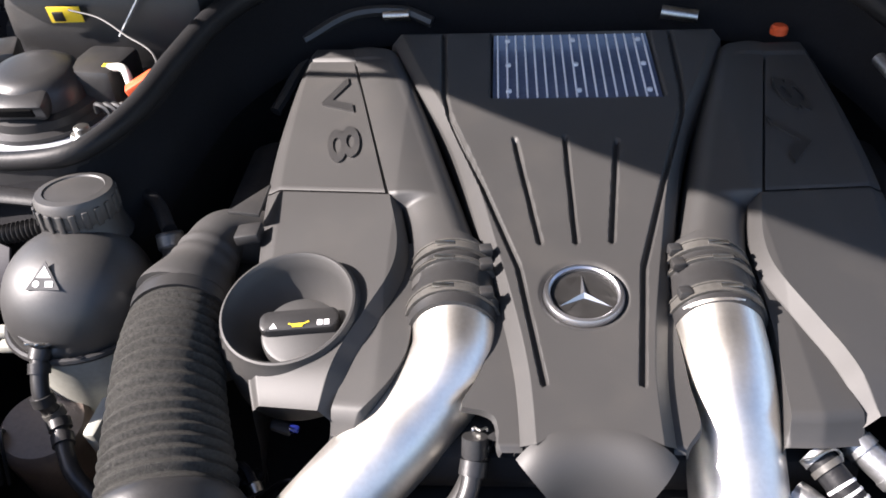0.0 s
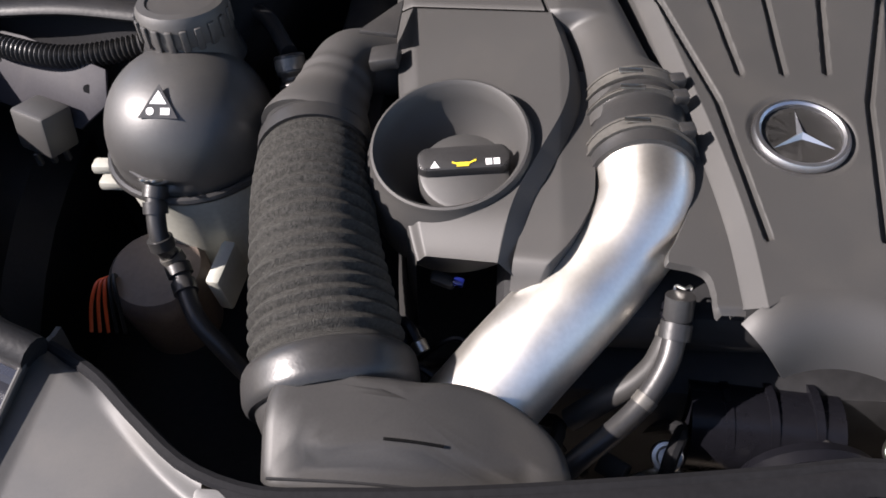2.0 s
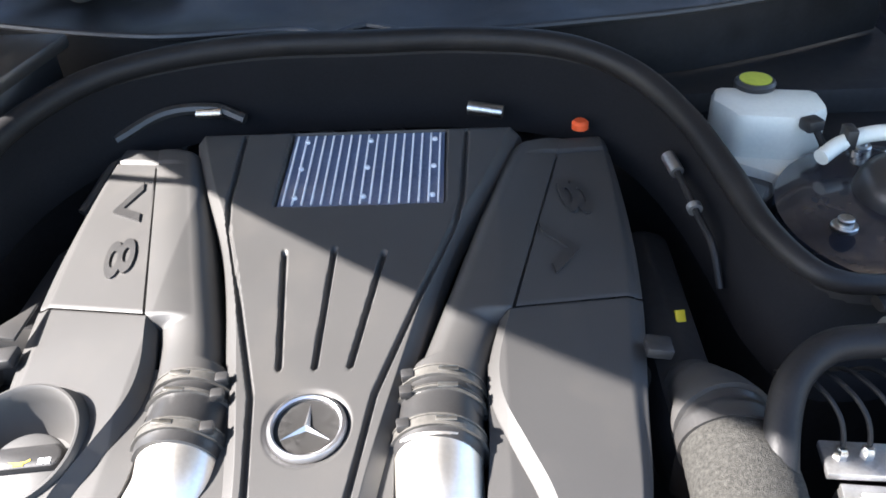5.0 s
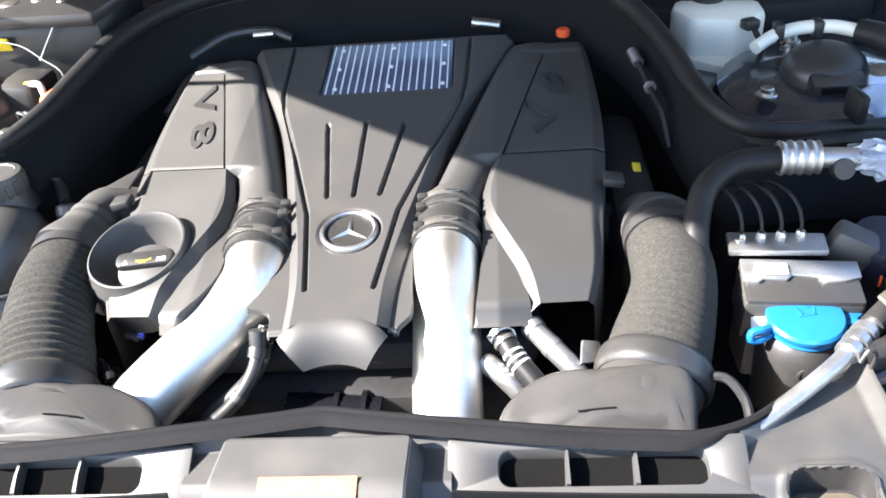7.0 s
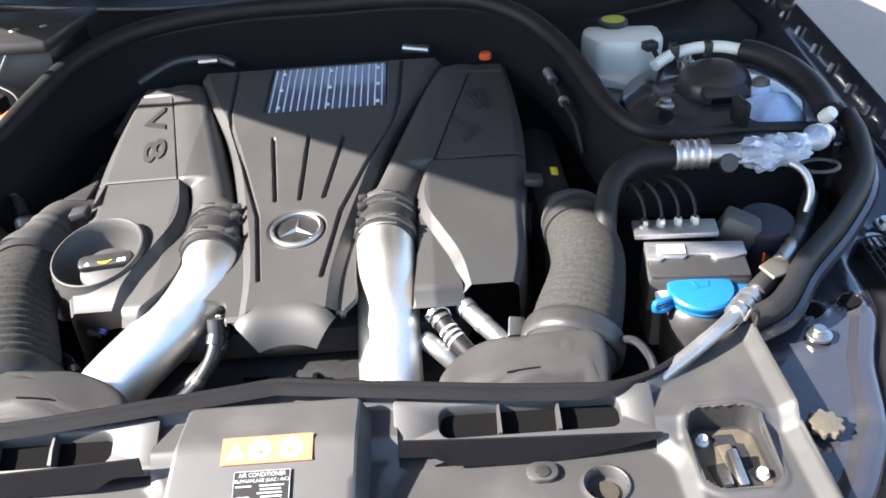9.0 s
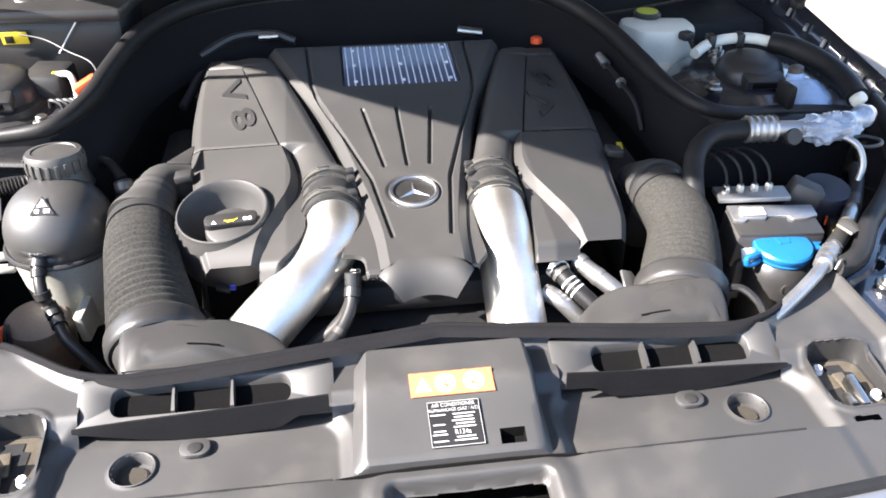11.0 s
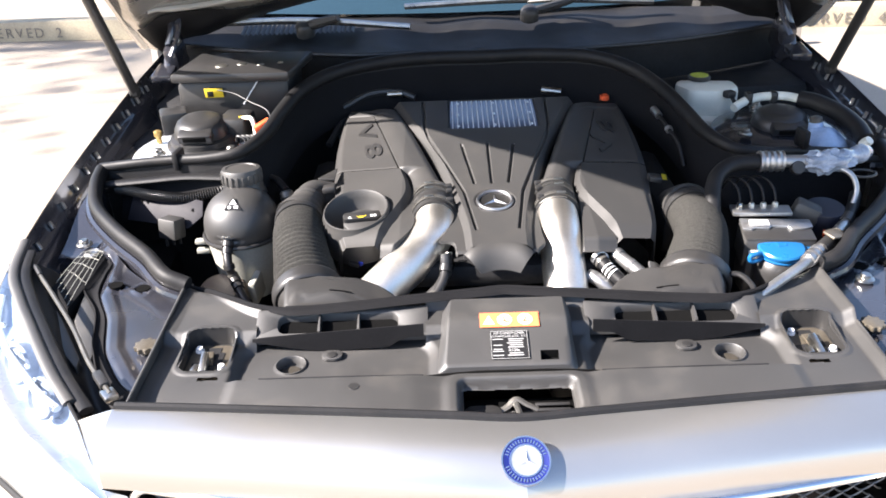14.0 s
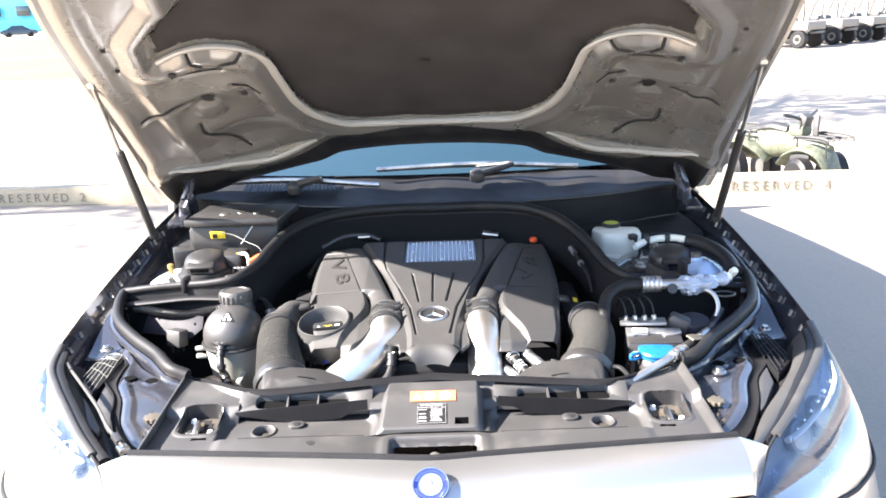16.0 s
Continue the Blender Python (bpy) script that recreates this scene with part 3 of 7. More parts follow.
wiper((0.14, 1.42, 1.000), (-0.190, 1.49, 1.008), (0.47, 1.46, 1.005), "black wiper lying across the middle of the windscreen")

# ---- raised bonnet ----
hood = thing("bonnet", (0, 1.42, 1.05), "raised silver bonnet with grey inner frame and black insulation pad", "bonnet")


def hood_plane(x, y):
    return 1.296 + (1.04 - y) * 0.62 + 0.06 * (1 - (x / 0.59) ** 2)


HALF = curve_of([(0.12, 0.55), (0.18, 0.62), (0.30, 0.69), (0.45, 0.75), (0.62, 0.79), (0.80, 0.812), (1.05, 0.840), (1.30, 0.872), (1.47, 0.892)])
REAR = curve_of([(0, 1.345), (0.15, 1.345), (0.27, 1.350), (0.45, 1.376), (0.64, 1.398), (0.76, 1.428), (0.9, 1.445)])


def hood_xy(u, v):
    k = 2 * u - 1
    y0 = 0.12 + 0.05 * abs(k) ** 3
    yr = REAR(abs(k) * 0.89)
    y = yr + (y0 - yr) * v
    return HALF(y) * k, y


PADLINE = [(0.0, 1.260), (0.08, 1.258), (0.20, 1.247), (0.26, 1.231), (0.33, 1.163), (0.367, 1.076), (0.384, 0.959), (0.397, 0.869), (0.436, 0.815), (0.506, 0.778), (0.571, 0.774), (0.634, 0.792), (0.622, 0.720), (0.560, 0.665), (0.519, 0.641), (0.500, 0.240)]
HOLES = [(0.578, 0.986, 0.017, 0.004), (0.613, 0.826, 0.010, 0.005), (0.482, 0.992, 0.008, 0.004), (0.72, 0.70, 0.005, 0.004), (0.725, 0.78, 0.005, 0.004)]
SLITS = [[(0.769, 1.004), (0.701, 0.992), (0.637, 0.987)], [(0.629, 0.874), (0.507, 0.882)], [(0.502, 0.948), (0.47, 0.963), (0.441, 0.993)], [(0.639, 1.098), (0.641, 1.148), (0.591, 1.199), (0.539, 1.251)], [(0.566, 0.786), (0.559, 0.81), (0.54, 0.825)], [(0.494, 0.835), (0.467, 0.836), (0.442, 0.832)]]


def on_pad(x, y):
    """Whether a spot of the bonnet's underside lies within the pad's outline."""
    k, inside = abs(x), False
    line = PADLINE + [(0.0, 0.240)]
    for (xa, ya), (xb, yb) in zip(line, line[1:] + line[:1]):
        if (ya > y) != (yb > y) and k < xa + (xb - xa) * (y - ya) / (yb - ya):
            inside = not inside
    return inside


def frame_z(x, y):
    """Height of the inner frame's pressed sheet."""
    k = abs(x)
    z = hood_plane(x, y)
    d = near(k, y, PADLINE)
    if not on_pad(x, y):
        z -= 0.040 * min(1, d / 0.030) - 0.016 * min(1, max(0, (d - 0.050) / 0.03)) * step(1.27, 1.20, y)
    edge = HALF(y) - k
    z -= 0.010 * step(0.09, 0.05, edge) - 0.014 * step(0.03, 0.0, edge)
    rear = REAR(k * 0.98) - y
    z -= 0.014 * min(1, max(0, (0.074 - rear) / 0.030)) * step(0.28, 0.36, k) * (1 - step(0.70, 0.78, k))
    # pressed dishes
    z += 0.010 * math.exp(-(((k - 0.59) / 0.075) ** 2 + ((y - 1.04) / 0.07) ** 2) ** 2)
    z -= 0.009 * math.exp(-(((k - 0.59) / 0.040) ** 2 + ((y - 1.04) / 0.035) ** 2) ** 3)
    z += 0.012 * math.exp(-(((k - 0.52) / 0.10) ** 2 + ((y - 1.19) / 0.06) ** 2) ** 2)
    z += 0.010 * math.exp(-(((k - 0.58) / 0.09) ** 2 + ((y - 0.90) / 0.05) ** 2) ** 2)
    z -= 0.008 * math.exp(-((k - 0.70) / 0.02) ** 2) * step(0.78, 0.9, y) * (1 - step(1.2, 1.3, y))
    for hx, hy, r, dep in HOLES:
        q = math.hypot(k - hx, y - hy)
        z += dep * step(r * 1.8, r, q) * 0.8
    for line in SLITS:
        z += 0.006 * step(0.010, 0.004, near(k, y, line))
    return z


def inner_frame(u, v):
    x, y = hood_xy(u, v)
    return Vector((x, y, frame_z(x, y)))


part("inner_frame", sheet(inner_frame, 260, 200), HOODIN, hood, "grey painted pressed inner frame", sharp=60)
for s in (1, -1):
    # dark discs and strips stand in for the shade inside the openings
    for hx, hy, r, dep in HOLES:
        z = hood_plane(hx, hy)
        part("hole", lathe([(r, 0), (r, 0.004), (0, 0.004)], (s * hx, hy, frame_z(hx, hy) - 0.001), (0, -0.52, -0.85), 16), DARK, hood)
    for line in SLITS:
        part("slot", sweep([(s * p.x, p.y, frame_z(p.x, p.y) - 0.0015) for p in smooth_path([(x, y, 0) for x, y in line], 14)], 0.0042, smooth=False, seg=6), DARK, hood)


def pad(u, v):
    x, y = hood_xy(u, v)
    dimple = 0.0024 * math.sin(x * 26) * math.sin(y * 24)
    return Vector((x, y, hood_plane(x, y) - 0.004 - 0.007 * min(1, near(abs(x), y, PADLINE) / 0.04) + dimple))


for s in (1, -1):
    line = smooth_path([(s * k, y, 0) for k, y in PADLINE[:12]], 110)
    part("pad_flange", sweep([(p.x, p.y + 0.006, hood_plane(p.x, p.y) - 0.022) for p in line], lambda k: 0.019 - 0.007 * step(0.3, 0.6, k), smooth=False, seg=10, squash=0.6), LITPAINT, hood, "rounded flange round the pad")
    ridge = smooth_path([(s * 0.800, 1.255, 0), (s * 0.715, 1.292, 0), (s * 0.645, 1.311, 0), (s * 0.506, 1.324, 0), (s * 0.420, 1.304, 0), (s * 0.346, 1.273, 0)], 40)
    part("rear_ridge", sweep([(p.x, p.y, frame_z(p.x, p.y) - 0.001) for p in ridge], lambda k: 0.017 * min(1, 0.35 + 5 * k, 0.35 + 5 * (1 - k)), smooth=False, seg=10, squash=0.5), LITPAINT, hood, "raised ridge before the rear edge, coloured as lit")
part("insulation_pad", sheet(pad, 200, 170, keep=lambda u, v: on_pad(*hood_xy(u, v)) and near(abs(hood_xy(u, v)[0]), hood_xy(u, v)[1], PADLINE) > 0.004), PAD, hood, "black quilted insulation pad")
# black strip laid where the grey rear edge turns into shade
BANDLINE = curve_of([(0, 1.274), (0.2, 1.270), (0.30, 1.262), (0.346, 1.288), (0.42, 1.318), (0.506, 1.340), (0.645, 1.329), (0.787, 1.285), (0.86, 1.30)])


def rear_shade_band(u, v):
    x = (2 * u - 1) * 0.85
    y = BANDLINE(abs(x))
    y += (REAR(abs(x)) + 0.002 - y) * v
    return Vector((x, y, min(frame_z(x, y), frame_z(x, y + 0.004), frame_z(x, y - 0.004)) - 0.004 - 0.004 * math.sin(math.pi * v)))


part("rear_shade_band", thick(sheet(rear_shade_band, 120, 10), 0.002), RUBBER, hood, "black band standing in for shade along the rear edge")
part("maker_mark", box((-0.007, 0.952, hood_plane(0, 0.952) - 0.019), (0.03, 0.012, 0.002), 0.0005, (-32, 0, 0)), TRIM, hood)


def skin(u, v):
    x, y = hood_xy(u, v)
    return Vector((x * 1.008, y + 0.006, hood_plane(x, y) + 0.030 + 0.008 * (1 - (x / HALF(y)) ** 2)))


part("outer_skin", thick(sheet(skin, 40, 30), 0.002), SILVER, hood, "silver outer skin")
edge_pts = [inner_frame(0, k / 12) + Vector((-0.002, 0, 0.012)) for k in range(13)]
for s in (-1, 1):
    part("edge_rim", sweep([(-s * p.x, p.y, p.z) for p in edge_pts], 0.016, 40, 8), HOODIN, hood, "folded grey edge")
    hinge = part("hinge", sweep([(s * 0.790, 1.28, 0.90), (s * 0.782, 1.31, 0.975), (s * 0.770, 1.325, 1.02), (s * 0.765, 1.37, 1.075)], 0.011, 14, 8, squash=0.7), INNER, hood, "folded steel hinge arm")
    part("hinge_bracket", box((s * 0.775, 1.33, 0.94), (0.035, 0.09, 0.09), 0.01, (20, 0, 0)), INNER, hood)
    part("hinge_link", sweep([(s * 0.772, 1.27, 0.955), (s * 0.755, 1.300, 1.000), (s * 0.752, 1.335, 1.055), (s * 0.762, 1.36, 1.085)], 0.009, 16, 8, squash=0.5), INNER, hood, "glossy folded hinge link")
    part("hinge_plate", slab([(-0.035, -0.02), (0.03, -0.025), (0.035, 0.02), (0.0, 0.035), (-0.035, 0.02)], 0, 0.006, 0.002, pose(s * 0.765, 1.352, 1.072, -32, 0, 0)), INNER, hood)
    part("hinge_foot", box((s * 0.790, 1.265, 0.915), (0.05, 0.08, 0.02), 0.005, (8, 0, 0)), INNER, hood)
    part("bolt", bolt_head((s * 0.76, 1.30, 0.985), 0.008, 0.012, (-s, 0, 0.3)), STEEL, hood)
    part("bolt", bolt_head((s * 0.765, 1.355, 1.045), 0.008, 0.012, (-s, 0, -0.3)), STEEL, hood)

# gas struts
for s in (-1, 1):
    strut = thing("gas_strut", (s * 0.83, 1.15, 0.90), "slim black gas strut holding the bonnet open", "gas strut", "bonnet struts")
    lo, hi = Vector((s * 0.835, 1.16, 0.90)), Vector((s * 0.80, 0.80, 1.375))
    mid = lo.lerp(hi, 0.60)
    part("cylinder", sweep([lo, mid], 0.0115, 2, 14, smooth=False), TRIM, strut, "black cylinder")
    part("rod", sweep([mid, hi], 0.0055, 2, 12, smooth=False), STEEL, strut, "bright steel rod")
    part("ball_joint", lathe([(0.004, -0.014), (0.013, -0.008), (0.013, 0.008), (0.004, 0.014)], hi, (1, 0, 0), 14), STEEL, strut)
    part("ball_joint", lathe([(0.004, -0.014), (0.014, -0.008), (0.014, 0.008), (0.004, 0.014)], lo, (1, 0, 0), 14), TRIM, strut)

# ---- front shroud over the radiator ----
def back_edge(x):
    """Rear edge of the shroud in plan, and its height."""
    k = abs(x)
    return 0.380 - 0.032 * math.sin(min(k / 0.34, 1) * math.pi / 2) + 0.115 * step(0.36, 0.56, k), 0.784 - 0.010 * step(0.1, 0.4, k) - 0.020 * step(0.40, 0.56, k)


def rounded_in(x, y, cx, cy, w, h, r):
    """Signed distance to a rounded rectangle."""
    qx, qy = abs(x - cx) - w / 2 + r, abs(y - cy) - h / 2 + r
    return math.hypot(max(qx, 0), max(qy, 0)) + min(max(qx, qy), 0) - r


def shroud_z(x, y):
    k = abs(x)
    yb, zb = back_edge(x)
    z = 0.735 + 0.012 * step(0.05, 0.20, y)
    z += 0.016 * step(0.290, 0.312, y) + (zb - 0.763) * step(yb - 0.016, yb - 0.003, y)
    # shallow dish on both sides of the middle box
    z -= 0.013 * step(0.006, -0.012, rounded_in(k, y, 0.2635, 0.2050, 0.303, 0.205, 0.05)) * step(0.198, 0.203, y)
    # front ledge
    z += 0.004 * step(0.204, 0.198, y) * step(0.10, 0.15, k) * step(0.42, 0.40, k)
    # latch trough in front of it
    d = rounded_in(x, y, 0.005, 0.152, 0.165, 0.066, 0.010)
    z -= 0.014 * step(0.003, -0.003, d)
    z += 0.0035 * step(0.030, 0.012, d) * step(-0.001, 0.006, d)
    # raised rims of the cups and lock recesses
    for c in (-0.333, 0.333):
        z += 0.0015 * step(0.026, 0.022, math.hypot(x - c, y - 0.252))
    for s in (-1, 1):
        d = rounded_in(x * s, y, 0.462, 0.271, 0.076, 0.094, 0.020)
        z += 0.0022 * step(0.010, 0.005, d)
    # side walls
    z += (0.004 if x < 0 else 0.010) * min(1, max(0, (k - 0.520) / 0.016)) * step(0.472, 0.440, y)
    return z


def box_top(y):
    """Height of the middle box's lid."""
    return 0.787 - 0.34 * max(0, 0.290 - y)


def middle_box(u, v):
    """u from -1 to 1 and v from 0 to 1 on the lid, past that down the sides."""
    tu, tv = max(0, abs(u) - 1) / 0.3, max(0, -v, v - 1) / 0.1
    k, w = max(-1, min(1, u)), max(0, min(1, v))
    y = 0.2045 + 0.142 * w + (0.004 * tv if v > 1 else -0.0025 * tv)
    half = 0.090 + 0.025 * (0.34 - y) - 0.003 * step(0.03, 0.0, w) - 0.003 * step(0.97, 1.0, w)
    x = 0.001 - 0.05 * (0.34 - y) + half * k + math.copysign((0.013 if u < 0 else 0.011) * tu, u)
    lid = box_top(y) - 0.0016 * step(0.97, 1.0, abs(k)) - 0.0012 * max(step(0.02, 0.0, w), step(0.98, 1.0, w))
    return Vector((x, y, lid + (shroud_z(x, y) - 0.002 - lid) * max(tu, tv)))


def shroud(u, v):
    x = (2 * u - 1) * (0.538)
    yf = header_edge(x)[0] + 0.012
    yb = back_edge(x)[0]
    y = yf + (0.2885 - yf) * v / 0.7 if v <= 0.7 else 0.2885 + (yb - 0.2885) * (v - 0.7) / 0.3
    z = shroud_z(x, y)
    if v < 0.03:
        z = header_edge(x)[1] - 0.014
    return Vector((x, y, z))


cover = thing("radiator_shroud", (0, 0.2, 0.70), "black plastic radiator shroud across the front of the engine bay", "shroud")
def solid(u, v):
    p = shroud(u, v)
    if 0.70 < v < 0.985 and 0.128 < abs(p.x) < 0.392:
        return False
    if rounded_in(p.x, p.y, 0.005, 0.152, 0.165, 0.066, 0.010) < -0.0045:
        return False
    for c in (-1, 1):
        if rounded_in(p.x * c, p.y, 0.448, 0.208, 0.030, 0.010, 0.002) < -0.001 or rounded_in(p.x * c, p.y, 0.462, 0.271, 0.076, 0.094, 0.020) < -0.001 or math.hypot(p.x * c - 0.333, p.y - 0.252) < 0.0212:
            return False
    return True


part("panel", sheet(shroud, 430, 150, keep=solid), SHROUD, cover, "dusty black moulded panel", sharp=50)
def no_pocket(u, v):
    return not (0.515 < u < 0.80 and 0.055 < v < 0.170)


lid_us = [-1.3, -1.2, -1.1, -1, -0.99, -0.975] + [-0.95 + 0.1 * k for k in range(15)] + [0.515, 0.6, 0.7, 0.80, 0.9, 0.975, 0.99, 1, 1.1, 1.2, 1.3]
lid_vs = [-0.1, -0.06, -0.03, 0, 0.01, 0.02, 0.055, 0.11, 0.170] + [0.25 + 0.06 * k for k in range(12)] + [0.97] + [0.98, 0.99, 1, 1.05, 1.1]
lid_box = part("middle_box", sheet(middle_box, 1, 1, keep=no_pocket, us=sorted(lid_us), vs=lid_vs), SHROUD, cover, "raised middle box with a sloping lid", sharp=35)
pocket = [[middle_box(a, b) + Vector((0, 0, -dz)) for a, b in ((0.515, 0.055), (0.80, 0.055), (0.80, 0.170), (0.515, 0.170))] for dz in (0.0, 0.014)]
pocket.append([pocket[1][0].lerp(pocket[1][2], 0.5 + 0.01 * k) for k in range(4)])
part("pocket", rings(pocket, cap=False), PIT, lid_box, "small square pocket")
part("rear_lip", sweep([(x, back_edge(x)[0], back_edge(x)[1] + 0.001) for x in [-0.538 + 1.076 * i / 24 for i in range(25)]], 0.0048, 80, 8), MATTBLACK, cover, "rounded black rear lip")


def rear_strip(u, v):
    """A black strip that dips between the lip and the air slots."""
    x = (2 * u - 1) * 0.400
    y, z = back_edge(x)
    w = 0.017 * step(0.400, 0.33, abs(x)) + 0.002
    return Vector((x, y + 0.001 - w * v, z + 0.0035 + 0.0015 * math.sin(math.pi * v) - 0.0045 * v**2))


part("rear_strip", sheet(rear_strip, 90, 8), MATTBLACK, cover, "black strip along the rear lip")
part("front_skirt", sheet(lambda u, v: Vector(((2 * u - 1) * 0.538, back_edge((2 * u - 1) * 0.538)[0] + 0.001 + 0.012 * v, back_edge((2 * u - 1) * 0.538)[1] - 0.11 * v)), 60, 4), SHROUD, cover)
for s in (-1, 1):
    wall = sheet(lambda u, v: Vector((s * (0.538 + 0.004 * u), 0.10 + (0.478 - 0.10) * v, (0.774 if s < 0 else 0.762) - 0.012 * (1 - v) - 0.02 * step(0.88, 1, v) - 0.07 * u)), 3, 40)
    part("side_wall", thick(wall, 0.004), SHROUD, cover)
    part("wall_edge", sweep([(s * 0.539, y, (0.7745 if s < 0 else 0.7625) - 0.012 * (1 - (y - 0.10) / 0.378)) for y in (0.11, 0.20, 0.30, 0.40, 0.432)], 0.0022, 24, 8), SHROUD, cover, "thin rounded wall edge")
    part("clip_tab", slab(rounded(0.032, 0.024, 0.011), 0.744, 0.7495, 0.001, pose(s * 0.272, 0.271, -0.0095)), SHROUD, cover)
    part("clip", lathe([(0.0075, 0), (0.0075, 0.0015), (0.0055, 0.0022), (0, 0.0016)], (s * 0.272, 0.269, 0.7398), seg=18), TRIM, cover, "round black clip")
    cz = shroud_z(s * 0.333, 0.252)
    part("cup", lathe([(0.0238, 0.0012), (0.0226, 0.0016), (0.0210, -0.0005), (0.0200, -0.014), (0.0145, -0.0145), (0.0140, -0.0125), (0.0005, -0.0125)], (s * 0.333, 0.252, cz), seg=36, cap=False), SHROUD, cover, "round moulded cup")
    tub = []
    for w_, h_, r_, z_ in ((0.080, 0.098, 0.021, 0.0012), (0.0755, 0.0935, 0.020, -0.0006), (0.073, 0.091, 0.019, -0.0175), (0.004, 0.004, 0.001, -0.018)):
        tub.append([Vector((s * 0.462 + px, 0.271 + py, shroud_z(s * 0.462 + px * 1.1, 0.271 + py * 1.1) * (1 if z_ > -0.01 else 0) + (0.751 if z_ <= -0.01 else 0) + z_)) for px, py in rounded(w_, h_, r_, 6)])
    part("recess", rings(tub, cap=False), TRIM, cover, "dark rounded lock recess")
    # sloping face with the long air slot, its ribs and the flap in front of it
    def face(x, y, lift=0.0):
        return Vector((s * x, y, 0.7640 + (y - 0.324) * 0.45 + lift))
    outer = rounded(0.272, 0.0500, 0.003, 6)
    inner = rounded(0.192, 0.0330, 0.0120, 6)
    frame_loops = [[face(0.260 + s * px, 0.324 + py, -0.010) for px, py in outer], [face(0.260 + s * px, 0.324 + py, -0.0005) for px, py in outer], [face(0.260 + s * px * 0.99, 0.324 + py * 0.94) for px, py in outer], [face(0.266 + s * px, 0.3235 + py) for px, py in inner], [face(0.266 + s * px * 0.988, 0.3235 + py * 0.93, -0.0015) for px, py in inner], [face(0.266 + s * px * 0.985, 0.3235 + py * 0.92, -0.014) for px, py in inner]]
    part("slot_frame", rings(frame_loops, cap=False), SHROUD, cover, "lip round the long air slot", sharp=50)
    # black sheet just under the opening stands in for the slot's shade
    part("slot_floor", sheet(lambda u, v: face(0.168 + 0.196 * u, 0.306 + 0.036 * v, -0.0135), 2, 2), PIT, cover, "black sheet for the shade inside the slot")
    for x in (0.234, 0.296):
        rib = rings([[face(x + dx * w, y, h) for dx, h in ((-1, -0.014), (1, -0.014), (0.6, top), (-0.6, top))] for y, w, top in ((0.3085, 0.0032, 0.0015), (0.323, 0.0024, 0.0030), (0.339, 0.0018, 0.0005))])
        part("slot_rib", rib, SHROUD, cover, "tapered rib across the slot")
    part("slot_face", sheet(lambda u, v: Vector((s * (0.126 + 0.268 * u), 0.2995 + 0.016 * v, 0.7528 - 0.024 * v)), 24, 4), SHROUD, cover, "hollow under the flap")
    part("hollow_floor", sheet(lambda u, v: Vector((s * (0.124 + 0.272 * u), 0.287 + 0.030 * v, shroud_z(s * (0.124 + 0.272 * u), 0.2870) - 0.0005)), 40, 2), SHROUD, cover)

    def flap(u, v):
        deep = 0.020 + 0.014 * step(0.10, 0.22, u) - 0.030 * max(0, u - 0.55) ** 1.3 / 0.354
        return Vector((s * (0.130 + 0.268 * u), 0.2885 + 0.0085 * u**2 - 0.003 * v, 0.7790 - 0.020 * u - 0.004 * u**4 - deep * v))
    part("flap", thick(sheet(flap, 60, 6), 0.0024), MATTBLACK, cover, "thin upright flap before the air slot", sharp=60)
    part("seam", sweep([(s * 0.130, 0.1985, shroud_z(s * 0.130, 0.1985) + 0.0004), (s * 0.25, 0.1985, shroud_z(s * 0.25, 0.1985) + 0.0004), (s * 0.370, 0.1985, shroud_z(s * 0.37, 0.1985) + 0.0004)], 0.0013, 20, 6), DARK, cover)
    part("cup_floor", lathe([(0.0135, 0), (0.0130, 0.0012), (0.0, 0.0014)], (s * 0.333, 0.252, cz - 0.0125), seg=28), CUPFLOOR, cover, "dusty brown cup floor")
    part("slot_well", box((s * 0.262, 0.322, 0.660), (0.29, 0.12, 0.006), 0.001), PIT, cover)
# black plate close under the trough, put there for its shade
part("trough_well", box((0.005, 0.152, 0.700), (0.19, 0.09, 0.006), 0.001), PIT, cover, "black plate for the shade below the latch")
part("maker_dimple", lathe([(0.0085, -0.001), (0.0078, 0.0006), (0, 0.0004)], (-0.229, 0.176, shroud_z(-0.229, 0.176)), seg=20), TRIM, cover)
part("box_slit", sweep([(x, 0.2000, shroud_z(x, 0.2000) + 0.0006) for x in (-0.128, -0.100, -0.05, 0.0, 0.05, 0.100, 0.132)], 0.0022, smooth=False, seg=6), PIT, cover, "dark slit along the foot of the box")

# bonnet locks in their recesses
for s in (-1, 1):
    lock = thing("bonnet_lock", (s * 0.462, 0.271, 0.728), "zinc bonnet lock with two white bolts in a black recess", "lock", "bonnet locks")
    m = pose(s * 0.462, 0.271, 0)
    part("plate", slab(rounded(0.066, 0.084, 0.016), 0.7295, 0.734, 0.001, m), LOCKPLATE, lock, "taupe metal plate")
    part("slot", slab([(-0.010, 0.034), (0.012, 0.034), (0.012, 0.022), (0.020, 0.020), (0.020, -0.010), (0.012, -0.014), (0.012, -0.036), (-0.020, -0.036), (-0.026, -0.006), (-0.002, -0.002), (-0.002, 0.016), (-0.010, 0.020)], 0.7342, 0.7350, 0, m), DARK, lock, "dark keyhole of the lock")
    part("arm", box((s * 0.462 - 0.001, 0.272, 0.738), (0.014, 0.030, 0.004), 0.001, (4, 0, 8)), LOCKPLATE, lock)
    part("catch", box((s * 0.462 - 0.002, 0.250, 0.744), (0.010, 0.040, 0.016), 0.002, (12, 0, 3)), STEEL, lock, "bright folded catch")
